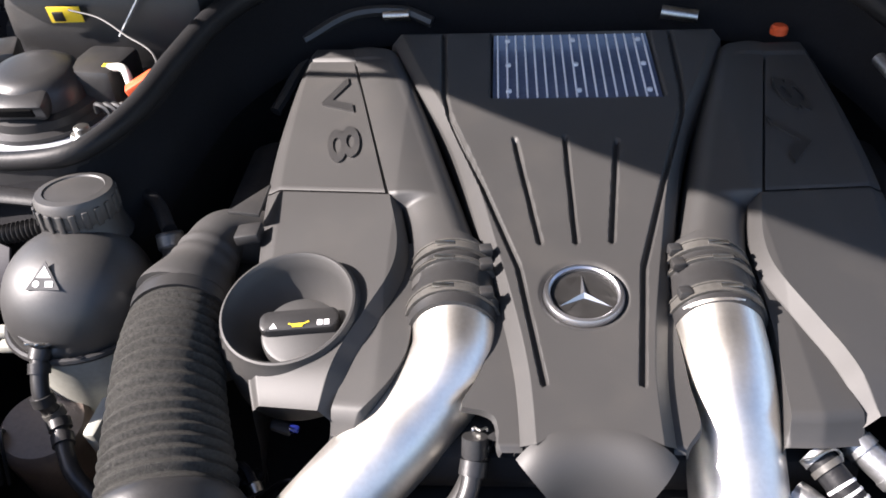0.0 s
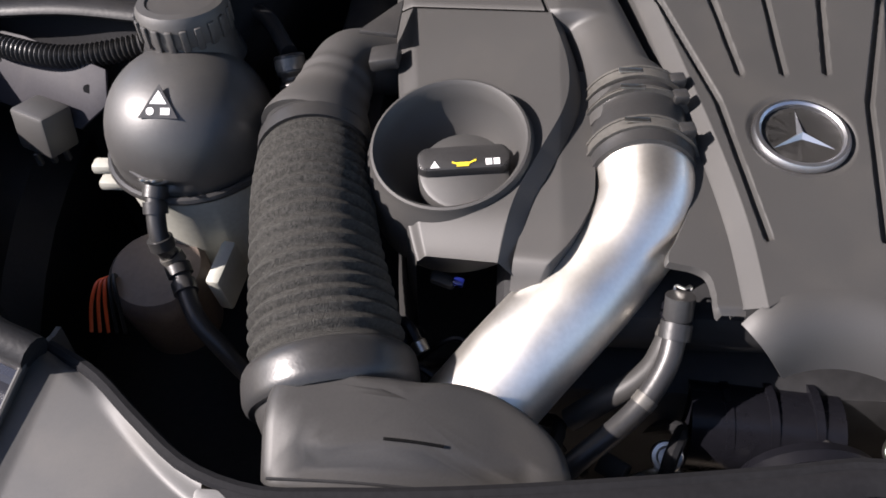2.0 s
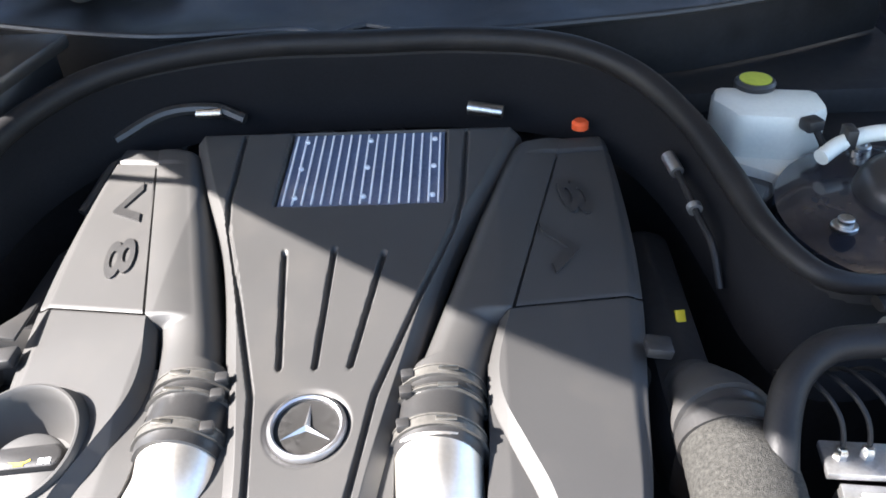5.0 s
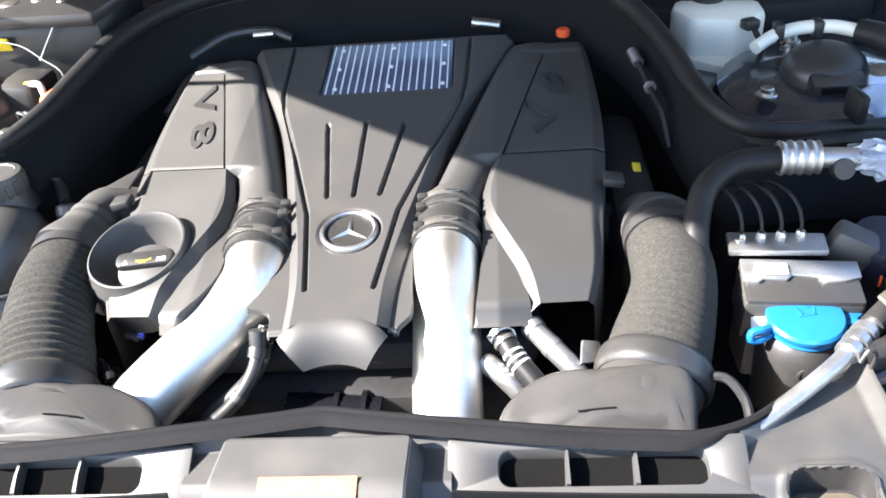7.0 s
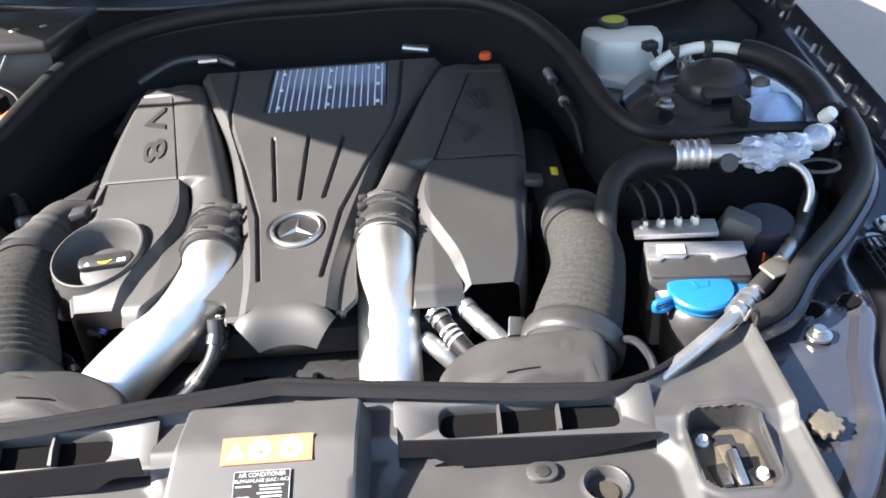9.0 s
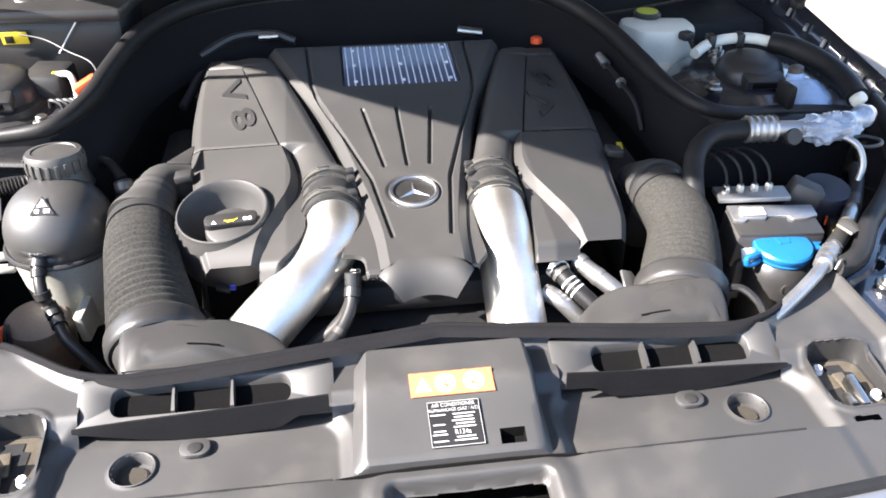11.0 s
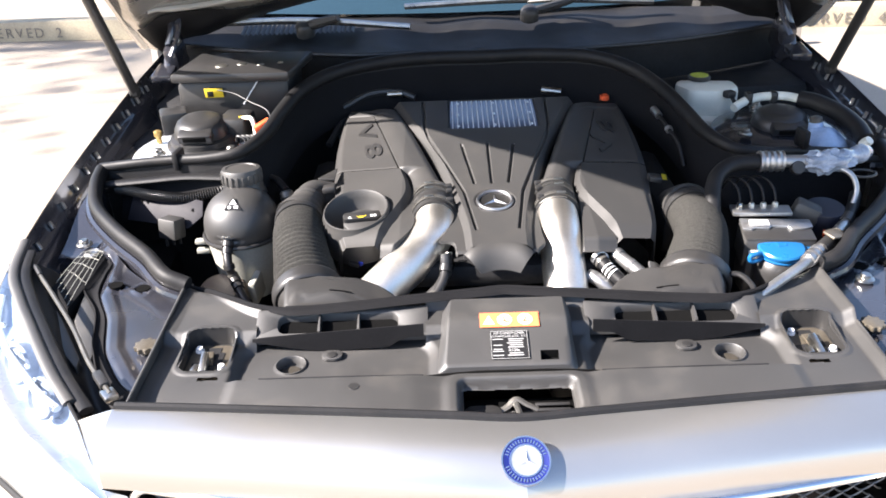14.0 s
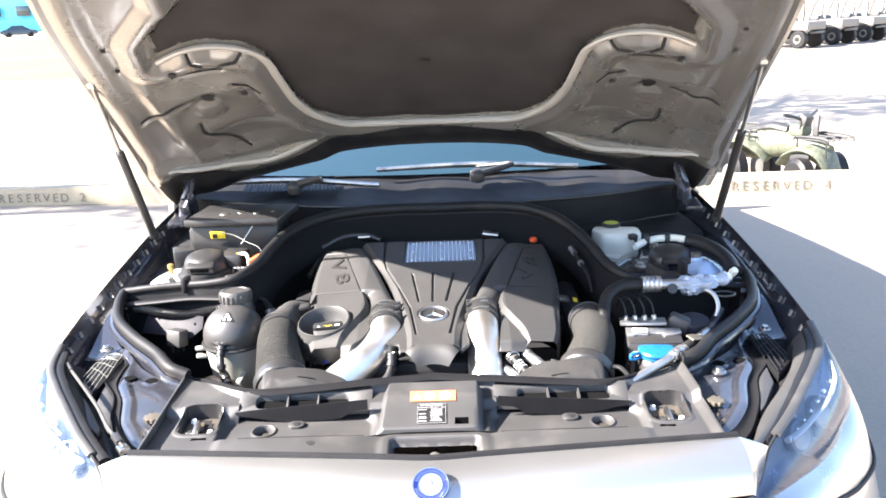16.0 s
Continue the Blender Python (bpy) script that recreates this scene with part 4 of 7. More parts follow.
    part("catch", box((s * 0.462 - 0.014, 0.241, 0.742), (0.009, 0.020, 0.008), 0.002, (-8, 0, -6)), STEEL, lock, "bright catch tip")
    for bx, by in ((-0.021, 0.026), (0.024, -0.022)):
        part("bolt", bolt_head((s * 0.462 + bx, 0.271 + by, 0.7345), 0.0052, 0.0080, flange=1.3), WHITE, lock, "pale hexagon bolt")

# latch in the middle trough
latch = thing("latch", (0.005, 0.13, 0.704), "black safety latch inside the middle trough", "latch")
part("cover_plate", slab(rounded(0.055, 0.040, 0.015), 0.708, 0.716, 0.002, pose(-0.045, 0.148, 0)), TRIM, latch, "flat black cover plate")
part("lever", sweep([(0.002, 0.170, 0.716), (0.004, 0.150, 0.722), (0.010, 0.110, 0.722)], 0.0045, 12, 8), STEEL, latch, "thin metal lever")
part("bracket", sweep([(-0.026, 0.160, 0.708), (-0.010, 0.165, 0.714), (0.003, 0.172, 0.722), (0.018, 0.167, 0.716), (0.034, 0.163, 0.710)], 0.0055, 20, 6, squash=0.5), BAND, latch, "bent steel bracket")
part("bracket_plate", slab(rounded(0.050, 0.018, 0.004), 0.706, 0.709, 0.001, pose(0.010, 0.168, 0)), TRIM, latch)
for k in range(5):
    part("louvre", box((0.056, 0.125 + 0.012 * k, 0.710), (0.050, 0.005, 0.003), 0.001, (20, 0, 0)), TRIM, latch)

# labels on the box
WARN = Matrix.Translation((0.001, 0.283, (box_top(0.272) + box_top(0.294)) / 2 + 0.0016)) @ Matrix.Rotation(math.atan((box_top(0.294) - box_top(0.272)) / 0.022), 4, "X")
BROWNINK = shader("faded_orange_ink", (0.55, 0.16, 0.08), 0.5)
warn = thing("warning_label", (0, 0.30, 0.789), "orange warning label with three white pictograms on the shroud", "label")
part("sheet", slab([(-0.045, -0.0145), (0.045, -0.0145), (0.045, 0.0145), (-0.045, 0.0145)], 0, 0.0006, 0, WARN), ORANGE, warn)
part("pictogram", slab([(-0.009, -0.009), (0.009, -0.009), (0.0, 0.009)], 0.0007, 0.001, 0, WARN @ Matrix.Translation((-0.031, 0, 0))), PALEINK, warn)
def on_warn(bm):
    bmesh.ops.transform(bm, matrix=WARN, verts=bm.verts)
    return bm


for k, cx in enumerate((-0.007, 0.024)):
    part("pictogram", on_warn(lathe([(0.0115, 0.0007), (0.0115, 0.001), (0, 0.001)], (cx, 0, 0), seg=24)), PALEINK, warn)
    part("pictogram_mark", on_warn(box((cx, 0, 0.0012), (0.0022, 0.012, 0.0004), 0, (0, 0, 20 - 45 * k))), BROWNINK, warn)
    part("pictogram_mark", on_warn(box((cx + 0.002, -0.0035, 0.0012), (0.011, 0.0025, 0.0004), 0, (0, 0, -15))), BROWNINK, warn)
slope = Matrix.Translation((-0.0015, 0.2385, box_top(0.2385) - 0.0008)) @ Matrix.Rotation(math.atan(0.34), 4, "X") @ Matrix.Diagonal((0.91, 1.05, 1, 1))
data = thing("air_conditioner_label", (0, 0.24, 0.767), "black air conditioner data label with white print", "label")


def on_label(bm):
    bmesh.ops.transform(bm, matrix=slope, verts=bm.verts)
    return bm


part("sheet", on_label(slab([(-0.0305, -0.0245), (0.0305, -0.0245), (0.0305, 0.0245), (-0.0305, 0.0245)], 0.0025, 0.0031)), BLACKLABEL, data)
part("title", on_label(letters("AIR CONDITIONER", 0.0058, pose(0, 0.0200, 0.0033), 0.0001)), FADED, data)
part("title", on_label(letters("KLIMAANLAGE (GAZ / A/C)", 0.0048, pose(0, 0.0145, 0.0033), 0.0001)), FADED, data)
part("refrigerant", on_label(letters("R134a", 0.0075, pose(0.007, -0.0100, 0.0033), 0.0001)), FADED, data)
for k in range(9):
    y = 0.0095 - 0.0035 * k
    if k not in (5, 6):
        part("print_line", on_label(box((0.011 - 0.001 * (k % 3), y, 0.0033), (0.026 - 0.004 * (k % 2), 0.0014, 0.0002), 0)), FADED, data)
    if k in (0, 3, 5, 6, 8):
        part("print_line", on_label(box((-0.019, y, 0.0033), (0.017 - 0.003 * (k % 2), 0.0014, 0.0002), 0)), FADED, data)
for sx, sy, w, h in ((0, 0.0238, 0.060, 0.0005), (0, -0.0238, 0.060, 0.0005), (-0.0298, 0, 0.0005, 0.048), (0.0298, 0, 0.0005, 0.048)):
    part("border", on_label(box((sx, sy, 0.0033), (w, h, 0.0002), 0)), FADED, data)

# ---- engine cover ----
engine = thing("engine_cover", (0, 0.75, 0.70), "grained black plastic engine cover with badge, ribs and air tubes", "engine cover")


def top_z(y):
    return 0.830 + 0.12 * (y - 0.62)


LEFT_C = curve_of([(0.455, 0.046), (0.55, 0.051), (0.68, 0.0745), (0.85, 0.1135), (0.98, 0.164), (1.10, 0.205)])
GROOVES = [[(-0.0555, 0.843), (-0.0355, 0.688)], [(-0.002, 0.847), (-0.002, 0.688)], [(0.0515, 0.840), (0.031, 0.689)]]
SIDE_GROOVE = [(0.140, 1.06), (0.134, 0.93), (0.128, 0.895), (0.103, 0.815), (0.056, 0.656), (0.0385, 0.529)]


def cut(d, half, depth):
    return depth * step(half, half * 0.35, d)


def centre(u, v):
    k = 2 * u - 1
    y0 = 0.488 - 0.024 * min(0.8, abs(k)) ** 2 + 0.06 * max(0, abs(k) - 0.8)
    y = y0 + (1.10 - y0) * v
    h = LEFT_C(y)
    a = abs(k)
    z = top_z(y)
    if a <= 0.80:
        x = h * k / 0.80
    elif a <= 0.92:
        s = (a - 0.80) / 0.12
        x = math.copysign(h + 0.0115 * s, k)
        z -= 0.013 * s
    else:
        s = (a - 0.92) / 0.08
        x = math.copysign(h + 0.0115 + 0.004 * s, k)
        z -= 0.013 + 0.018 * s
    d = min(near(x, y, g) for g in GROOVES)
    z -= cut(d, 0.0040, 0.006)
    z -= cut(near(abs(x), y, SIDE_GROOVE), 0.0038, 0.006)
    z -= 0.05 * step(1.055, 1.10, y) ** 2
    # pocket of the vent
    d = rounded_in(x, y, 0.017, 0.995, 0.196, 0.146, 0.004)
    z -= 0.010 * step(0.002, -0.002, d)
    # dish of the star
    q = math.hypot(x, y - 0.622)
    z -= 0.0035 * step(0.040, 0.036, q)
    return Vector((x, y, z))


part("centre_panel", sheet(centre, 230, 230), COVER, engine, "raised grained centre panel with pressed ribs", sharp=50)

# star badge
SATIN = shader("satin_chrome", (0.50, 0.50, 0.52), 0.38, 1.0, spread=0.05)
bp = Matrix.Translation((0, 0.622, 0.8275)) @ Matrix.Rotation(math.atan(0.12), 4, "X")
ring_b = lathe([(0.0290, 0), (0.0292, 0.0045), (0.0310, 0.0060), (0.0335, 0.0055), (0.0350, 0.0030), (0.0352, 0)], seg=56, cap=False)
bmesh.ops.transform(ring_b, matrix=bp, verts=ring_b.verts)
badge2 = part("badge", ring_b, SATIN, engine, "chrome star in a ring")
part("star", star_spokes(None, 0.0295, 0.0050, bp @ Matrix.Translation((0, 0, 0.0005))), SATIN, badge2)
part("dish", lathe([(0.0295, 0.0012), (0.0, 0.0012)], seg=40), COVER, badge2).data.transform(Matrix.Translation((0, 0.75, 0.70)).inverted() @ bp @ Matrix.Translation((0, 0.75, 0.70)))

# ribbed vent
vent = part("vent", slab([(-0.079, 0.924), (0.113, 0.927), (0.112, 1.066), (-0.077, 1.066)], 0, 0.001), VENT, engine, "smoky ribbed vent plate")
for vtx in vent.data.vertices:
    vtx.co.z = top_z(vtx.co.y + 0.75) - 0.70 - 0.006 + (0.001 if vtx.co.z > -0.6995 else 0)
for k in range(17):
    x = -0.0725 + 0.0112 * k
    part("fin", sweep([(x, 0.927, top_z(0.927) - 0.0035), (x, 1.062, top_z(1.062) - 0.0035)], 0.0013, 2, 5, smooth=False), FIN, vent)
for k in range(3):
    for j in range(3):
        part("stud", lathe([(0.0035, 0), (0.0030, 0.003), (0, 0.0035)], (-0.060 + 0.080 * k, 0.940 + 0.055 * j, top_z(0.94 + 0.055 * j) - 0.005), seg=10), FIN, vent)

# side wings: raised panel with a bevel, the seam, and the hump of the air tube
OUTER = curve_of([(0.485, 0.262), (0.54, 0.279), (0.636, 0.291), (0.746, 0.304), (0.854, 0.309), (1.0, 0.305), (1.06, 0.298)])
INNERW = curve_of([(0.485, 0.219), (0.52, 0.214), (0.56, 0.205), (0.60, 0.190), (0.655, 0.1705), (0.695, 0.1690), (0.752, 0.1805), (0.758, 0.181)])
SEAM = curve_of([(0.750, 0.181), (0.995, 0.2425), (1.06, 0.258)])


def view_lean(p):
    """Lets the wings of the cover fall away outwards, slid along a mean camera's sight line."""
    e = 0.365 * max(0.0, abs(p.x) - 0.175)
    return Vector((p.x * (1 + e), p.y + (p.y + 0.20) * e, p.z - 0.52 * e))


def wing_front(u, v):
    y = 0.505 + (0.757 - 0.505) * v
    xo, xi = OUTER(y), INNERW(y)
    z = top_z(y)
    if u < 0.10:
        s = 1 - u / 0.10
        x = xo + 0.003 * s
        z -= 0.006 + 0.003 * s + 0.10 * s**3
    elif u < 0.80:
        s = (u - 0.10) / 0.70
        x = xo + (xi - xo) * s
        z -= 0.006 * step(0.12, 0.0, s)
    elif u < 0.93:
        s = (u - 0.80) / 0.13
        x = xi - 0.0105 * s
        z -= 0.013 * s
    else:
        s = (u - 0.93) / 0.07
        x = xi - 0.0105 - 0.002 * s
        z -= 0.013 + 0.03 * s
    z -= 0.011 * step(0.550, 0.500, y) ** 1.5
    z -= 0.0012 * step(0.7550, 0.757, y)
    return x, y, z


FUNNEL = Vector((-0.2585, 0.611, 0.8235))


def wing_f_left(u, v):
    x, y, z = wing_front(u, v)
    return view_lean(Vector((-x, y, z)))


def in_funnel(u, v):
    p = wing_f_left(u, v)
    return math.hypot(p.x - FUNNEL.x, p.y - FUNNEL.y) > 0.0600 or p.z < FUNNEL.z - 0.072


def wing_rear(u, v, s, lettering=True):
    y = 0.759 + (1.075 - 0.759) * v
    xo, xs, xc = OUTER(min(y, 1.06)), SEAM(min(y, 1.06)), LEFT_C(y) + 0.018
    z = top_z(y)
    if u < 0.08:
        t = 1 - u / 0.08
        x = xo + 0.003 * t
        z -= 0.006 + 0.003 * t + 0.10 * t**3
    elif u < 0.55:
        t = (u - 0.08) / 0.47
        x = xo + (xs - xo) * t
        z -= 0.006 * step(0.12, 0.0, t)
    else:
        t = (u - 0.55) / 0.45
        x = xs - 0.012 * t
        z -= 0.05 * t**2
    z -= cut(abs(x - xs), 0.0022, 0.005) * step(0.998, 0.99, y)
    z -= cut(abs(y - 1.004), 0.0035, 0.006) * step(0.62, 0.58, u)
    z -= 0.0012 * step(0.7610, 0.759, y) * step(0.60, 0.55, u)
    z -= 0.10 * step(1.02, 1.075, y) ** 2
    return view_lean(Vector((s * x, y, z)))


TUBE = curve_of([(0.640, 0.1140), (0.68, 0.1155), (0.72, 0.1235), (0.76, 0.1345), (0.80, 0.146), (0.90, 0.174), (1.06, 0.222)])


def air_tube(u, v, s):
    """The tube moulded into the wing: flush with its seam behind, round all over in front of the edge."""
    y = 0.640 + (1.072 - 0.640) * v
    front = step(0.757, 0.750, y)
    xs = SEAM(max(min(y, 1.06), 0.75)) - 0.0005
    mid = TUBE(y)
    right = min(LEFT_C(y) + 0.0175, mid - 0.030) if y > 0.70 else mid - 0.0395
    left = xs + (mid + 0.0395 - xs) * front
    top = top_z(y) + 0.0008 + 0.007 * step(0.74, 0.66, y)
    if u < 0.12:
        x, z = left, top - front * 0.042 * (1 - u / 0.12) - front * 0.030 - (1 - front) * 0.004 * (1 - u / 0.12)
    elif u < 0.5:
        a = (u - 0.12) / 0.38 * math.pi / 2
        xf, zf = mid + 0.0395 * math.cos(a), top - 0.030 + 0.030 * math.sin(a)
        xr, zr = xs + (mid - xs) * (u - 0.12) / 0.38, top + 0.002 * math.sin(a * 2)
        x, z = xr + (xf - xr) * front, zr + (zf - zr) * front
    else:
        a = (u - 0.5) / 0.5 * math.pi / 2
        x, z = mid - (mid - right) * math.sin(a), top - 0.052 * (1 - math.cos(a))
    z -= 0.10 * step(1.02, 1.075, y) ** 2
    z -= cut(abs(y - 1.004), 0.0035, 0.005) * step(0.5, 0.2, u)
    return view_lean(Vector((s * x, y, z)))


for s in (-1, 1):
    wing = part("wing", sheet(lambda u, v: wing_rear(u, v, s), 130, 110), COVER, engine, "grained side wing of the cover", sharp=50)
    if s < 0:
        part("wing_front", sheet(wing_f_left, 150, 150, keep=in_funnel), COVER, wing, "front wing panel with a bevelled step", sharp=50)
    else:
        part("wing_front", sheet(lambda u, v: view_lean(Vector(wing_front(u, v))), 110, 90), COVER, wing, "front wing panel with a bright bevelled step", sharp=50)
    # lower shelf beside the pipe
    if s < 0:
        shelf_in = curve_of([(0.485, 0.200), (0.493, 0.197), (0.52, 0.177), (0.545, 0.161), (0.578, 0.150), (0.68, 0.150)])
    else:
        shelf_in = curve_of([(0.495, 0.146), (0.50, 0.148), (0.55, 0.153), (0.60, 0.157), (0.68, 0.158)])
    y0, y1 = (0.500, 0.70) if s < 0 else (0.497, 0.70)

    def shelf(u, v):
        y = y0 + (y1 - y0) * v
        xo, xi = INNERW(max(y, 0.486)) - 0.009, shelf_in(y)
        if u < 0.93:
            return view_lean(Vector((s * (xo + (xi - xo) * u / 0.93), y, top_z(y) - 0.0135 - 0.020 * step(0.515, 0.500, y) ** 2)))
        q = (u - 0.93) / 0.07
        return Vector((s * (xi - 0.003 * q), y, top_z(y) - 0.0135 - 0.05 * q))
    part("shelf", sheet(shelf, 24, 40), COVER, wing, sharp=50)
    # foot of the centre panel beside the pipe
    foot_out = curve_of([(0.455, 0.062), (0.48, 0.066), (0.50, 0.079), (0.54, 0.0775), (0.59, 0.0765), (0.66, 0.072)]) if s > 0 else curve_of([(0.455, 0.0625), (0.472, 0.0635), (0.479, 0.0735), (0.493, 0.0745), (0.507, 0.078), (0.5125, 0.088), (0.5155, 0.103), (0.54, 0.0935), (0.56, 0.0857), (0.613, 0.076), (0.66, 0.072)])

    def foot(u, v):
        y = 0.4775 + 0.211 * v
        xa, xb = LEFT_C(y) + 0.0095, max(foot_out(y), LEFT_C(y) + 0.016)
        if u < 0.9:
            return Vector((s * (xa + (xb - xa) * u / 0.9), y, top_z(y) - 0.0130 - 0.004 * step(0.482, 0.4775, y)))
        q = (u - 0.9) / 0.1
        return Vector((s * (xb + 0.002 * q), y, top_z(y) - 0.0130 - 0.006 * q - 0.004 * step(0.482, 0.4775, y)))
    part("foot", sheet(foot, 20, 150), COVER, engine, sharp=50)
    part("air_tube", sheet(lambda u, v: air_tube(u, v, s), 60, 180), COVER, wing, "moulded round air tube", sharp=60)
    side = sheet(lambda u, v: view_lean(Vector((s * (OUTER(0.508 + 0.55 * v) + 0.004 + 0.01 * u), 0.508 + 0.55 * v, top_z(0.508 + 0.55 * v) - 0.08 - 0.10 * u))), 3, 20)
    part("side_skirt", side, TRIM, wing)
    # lettering pressed into the wing
    for ch, ly, lx, wide in (("V", 0.917, 0.2575, 2.10), ("8", 0.833, 0.2385, 2.35)):
        yy = ly if s < 0 else 1.750 - ly
        lxx = lx if s < 0 else 0.496 - lx
        m = Matrix.Translation(view_lean(Vector((s * lxx, yy, top_z(yy) + 0.0010)))) @ Matrix.Rotation(s * math.atan(0.232), 4, "Y") @ Matrix.Rotation(math.atan(0.12), 4, "X") @ Matrix.Rotation(radians(90 * s + 11), 4, "Z") @ Matrix.Diagonal((wide, 0.87, 1, 1))
        part("letter", letters(ch, 0.058, m, 0.0016, fat=0.0008), TRIM, wing, "glossy black raised letter")

# nose
def nose(u, v):
    a = (u - 0.5) * 2
    top = Vector((0.058 * a - 0.002, 0.488 - 0.019 * a * a, top_z(0.488) - 0.0025 - 0.014 * abs(a) ** 5))
    low = Vector((0.034 * a, 0.449 + 0.006 * (1 - a * a), 0.772 + 0.004 * (1 - a * a)))
    p = top.lerp(low, v)
    return p + Vector((0, -0.006, 0.006)) * math.sin(math.pi * v ** 0.8)


part("nose", thick(sheet(nose, 30, 16), 0.003), COVER, engine, "rounded nose lip of the cover")
part("under_cover", box((0, 0.76, 0.735), (0.44, 0.52, 0.05), 0.02), DARK, engine)
part("back_flap", box((0.0, 1.085, 0.825), (0.36, 0.03, 0.05), 0.01, (20, 0, 0)), TRIM, engine)
part("red_cap", lathe([(0.011, 0), (0.011, 0.008), (0.008, 0.011), (0, 0.011)], (0.286, 1.098, 0.862), seg=18), REDPLASTIC, engine, "small orange-red cap")

# oil funnel and cap
tiltf = Matrix.Translation(FUNNEL) @ Matrix.Rotation(radians(-6), 4, "Y") @ Matrix.Rotation(math.atan(0.23), 4, "X")
fun = lathe([(0.0735, -0.070), (0.0715, -0.030), (0.0680, -0.014), (0.0628, -0.004), (0.0618, 0.0), (0.0610, 0.0030), (0.0590, 0.0035), (0.0560, 0.0005), (0.0525, -0.012), (0.042, -0.034), (0.032, -0.046), (0.0, -0.047)], seg=64)
bmesh.ops.transform(fun, matrix=tiltf, verts=fun.verts)
funnel = part("oil_funnel", fun, COVER, engine, "round oil filler funnel with a raised rim")
oil = thing("oil_filler_cap", (-0.247, 0.603, 0.775), "black oil filler cap with printed symbols inside the funnel", "oil cap")
cm = Matrix.Translation((-0.247, 0.604, 0.784)) @ Matrix.Rotation(radians(14), 4, "X") @ Matrix.Rotation(radians(6), 4, "Z")


def capped(bm):
    bmesh.ops.transform(bm, matrix=cm, verts=bm.verts)
    return bm


part("base", capped(lathe([(0.034, -0.005), (0.0355, 0.0), (0.0355, 0.021), (0.034, 0.0245), (0.031, 0.026), (0, 0.0265)], seg=40)), SHROUD, oil, "round black cap")
grip = slab(rounded(0.070, 0.022, 0.008, cy=0.006), 0.018, 0.035, 0.003)
part("grip", capped(grip), TRIM, oil, "raised grip bar")
part("print_triangle", capped(slab([(-0.0255, -0.003), (-0.0185, -0.003), (-0.022, 0.0032)], 0.0352, 0.0355, 0)), WHITE, oil)
part("print_can", capped(join(box((-0.001, -0.001, 0.0354), (0.009, 0.0036, 0.0004), 0), box((0.006, 0.0008, 0.0354), (0.007, 0.0013, 0.0004), 0, (0, 0, 25)), box((-0.007, 0.0005, 0.0354), (0.004, 0.0013, 0.0004), 0, (0, 0, -20)))), YELLOW, oil, "yellow oil can symbol")
for bx in (0.0185, 0.0245):
    part("print_book", capped(box((bx, 0.0, 0.0354), (0.0046, 0.0055, 0.0004), 0)), WHITE, oil)

# ---- intake pipes with rubber couplings and clamps ----
def intake_pipe(s, pts, label):
    pipe = thing("intake_pipe", (s * 0.114, 0.55, 0.72), label, "intake pipe", "polished intake pipes")
    part("tube", sweep(pts, lambda k: 0.0385, 60, 40), PIPE, pipe, "polished aluminium tube")
    end = Vector(pts[-1])
    dn = (end - Vector(pts[-2])).normalized()
    part("end_sleeve", sweep([end - dn * 0.012, end + dn * 0.03, end + dn * 0.05 + Vector((0, 0.01, -0.05))], 0.0395, 16, 28), RUBBER, pipe, "black rubber sleeve")
    a, b = Vector((s * 0.1145, 0.682, 0.806)), Vector((s * 0.1135, 0.600, 0.803))

    def prof(k):
        return 0.0395 + 0.0022 * math.exp(-((k - 0.30) / 0.05) ** 2) + 0.0018 * math.exp(-((k - 0.82) / 0.10) ** 2) + 0.001 * math.exp(-((k - 0.1) / 0.05) ** 2)
    coup = part("coupling", sweep([a, a.lerp(b, 0.5), b], prof, 48, 40), TRIM, pipe, "black rubber coupling")
    for k in (0.10, 0.34, 0.80):
        w_ = 0.022 if k == 0.34 else 0.075
        p, q = a.lerp(b, k - w_), a.lerp(b, k + w_)
        for e in (0.08, 0.92):
            part("clamp_edge", sweep([p.lerp(q, e - 0.08), p.lerp(q, e), p.lerp(q, e + 0.08)], lambda t: 0.0436, 4, 40, smooth=False), BAND, coup, "bright rolled clamp edge")
        part("clamp", sweep([p, p.lerp(q, 0.06), p.lerp(q, 0.94), q], lambda t: 0.0425, 4, 40, smooth=False), BAND, coup, "dark steel band clamp")
        for ang, rr in ((0.0, 0.0445), (2.3, 0.044)):
            c = p.lerp(q, 0.5) + Vector((rr * math.cos(ang) * (1 if s > 0 else -1), 0, rr * math.sin(ang)))
            part("clamp_screw", box(c, (0.012, 0.011, 0.009), 0.002, (0, 0, 8)), TRIM, coup)
        c = p.lerp(q, 0.5) + Vector((0.008 * s, -0.001, 0.0425))
        part("clamp_plate", box(c, (0.018, 0.005, 0.0016), 0.0005), STEEL, coup)
    return pipe


intake_pipe(-1, [(-0.113, 0.615, 0.803), (-0.1135, 0.580, 0.791), (-0.139, 0.543, 0.769), (-0.206, 0.470, 0.737), (-0.254, 0.418, 0.710)], "polished aluminium intake pipe bending towards the air duct")
intake_pipe(1, [(0.113, 0.615, 0.807), (0.1145, 0.565, 0.790), (0.115, 0.505, 0.752), (0.115, 0.45, 0.715), (0.116, 0.395, 0.665)], "polished aluminium intake pipe running straight down to the front")

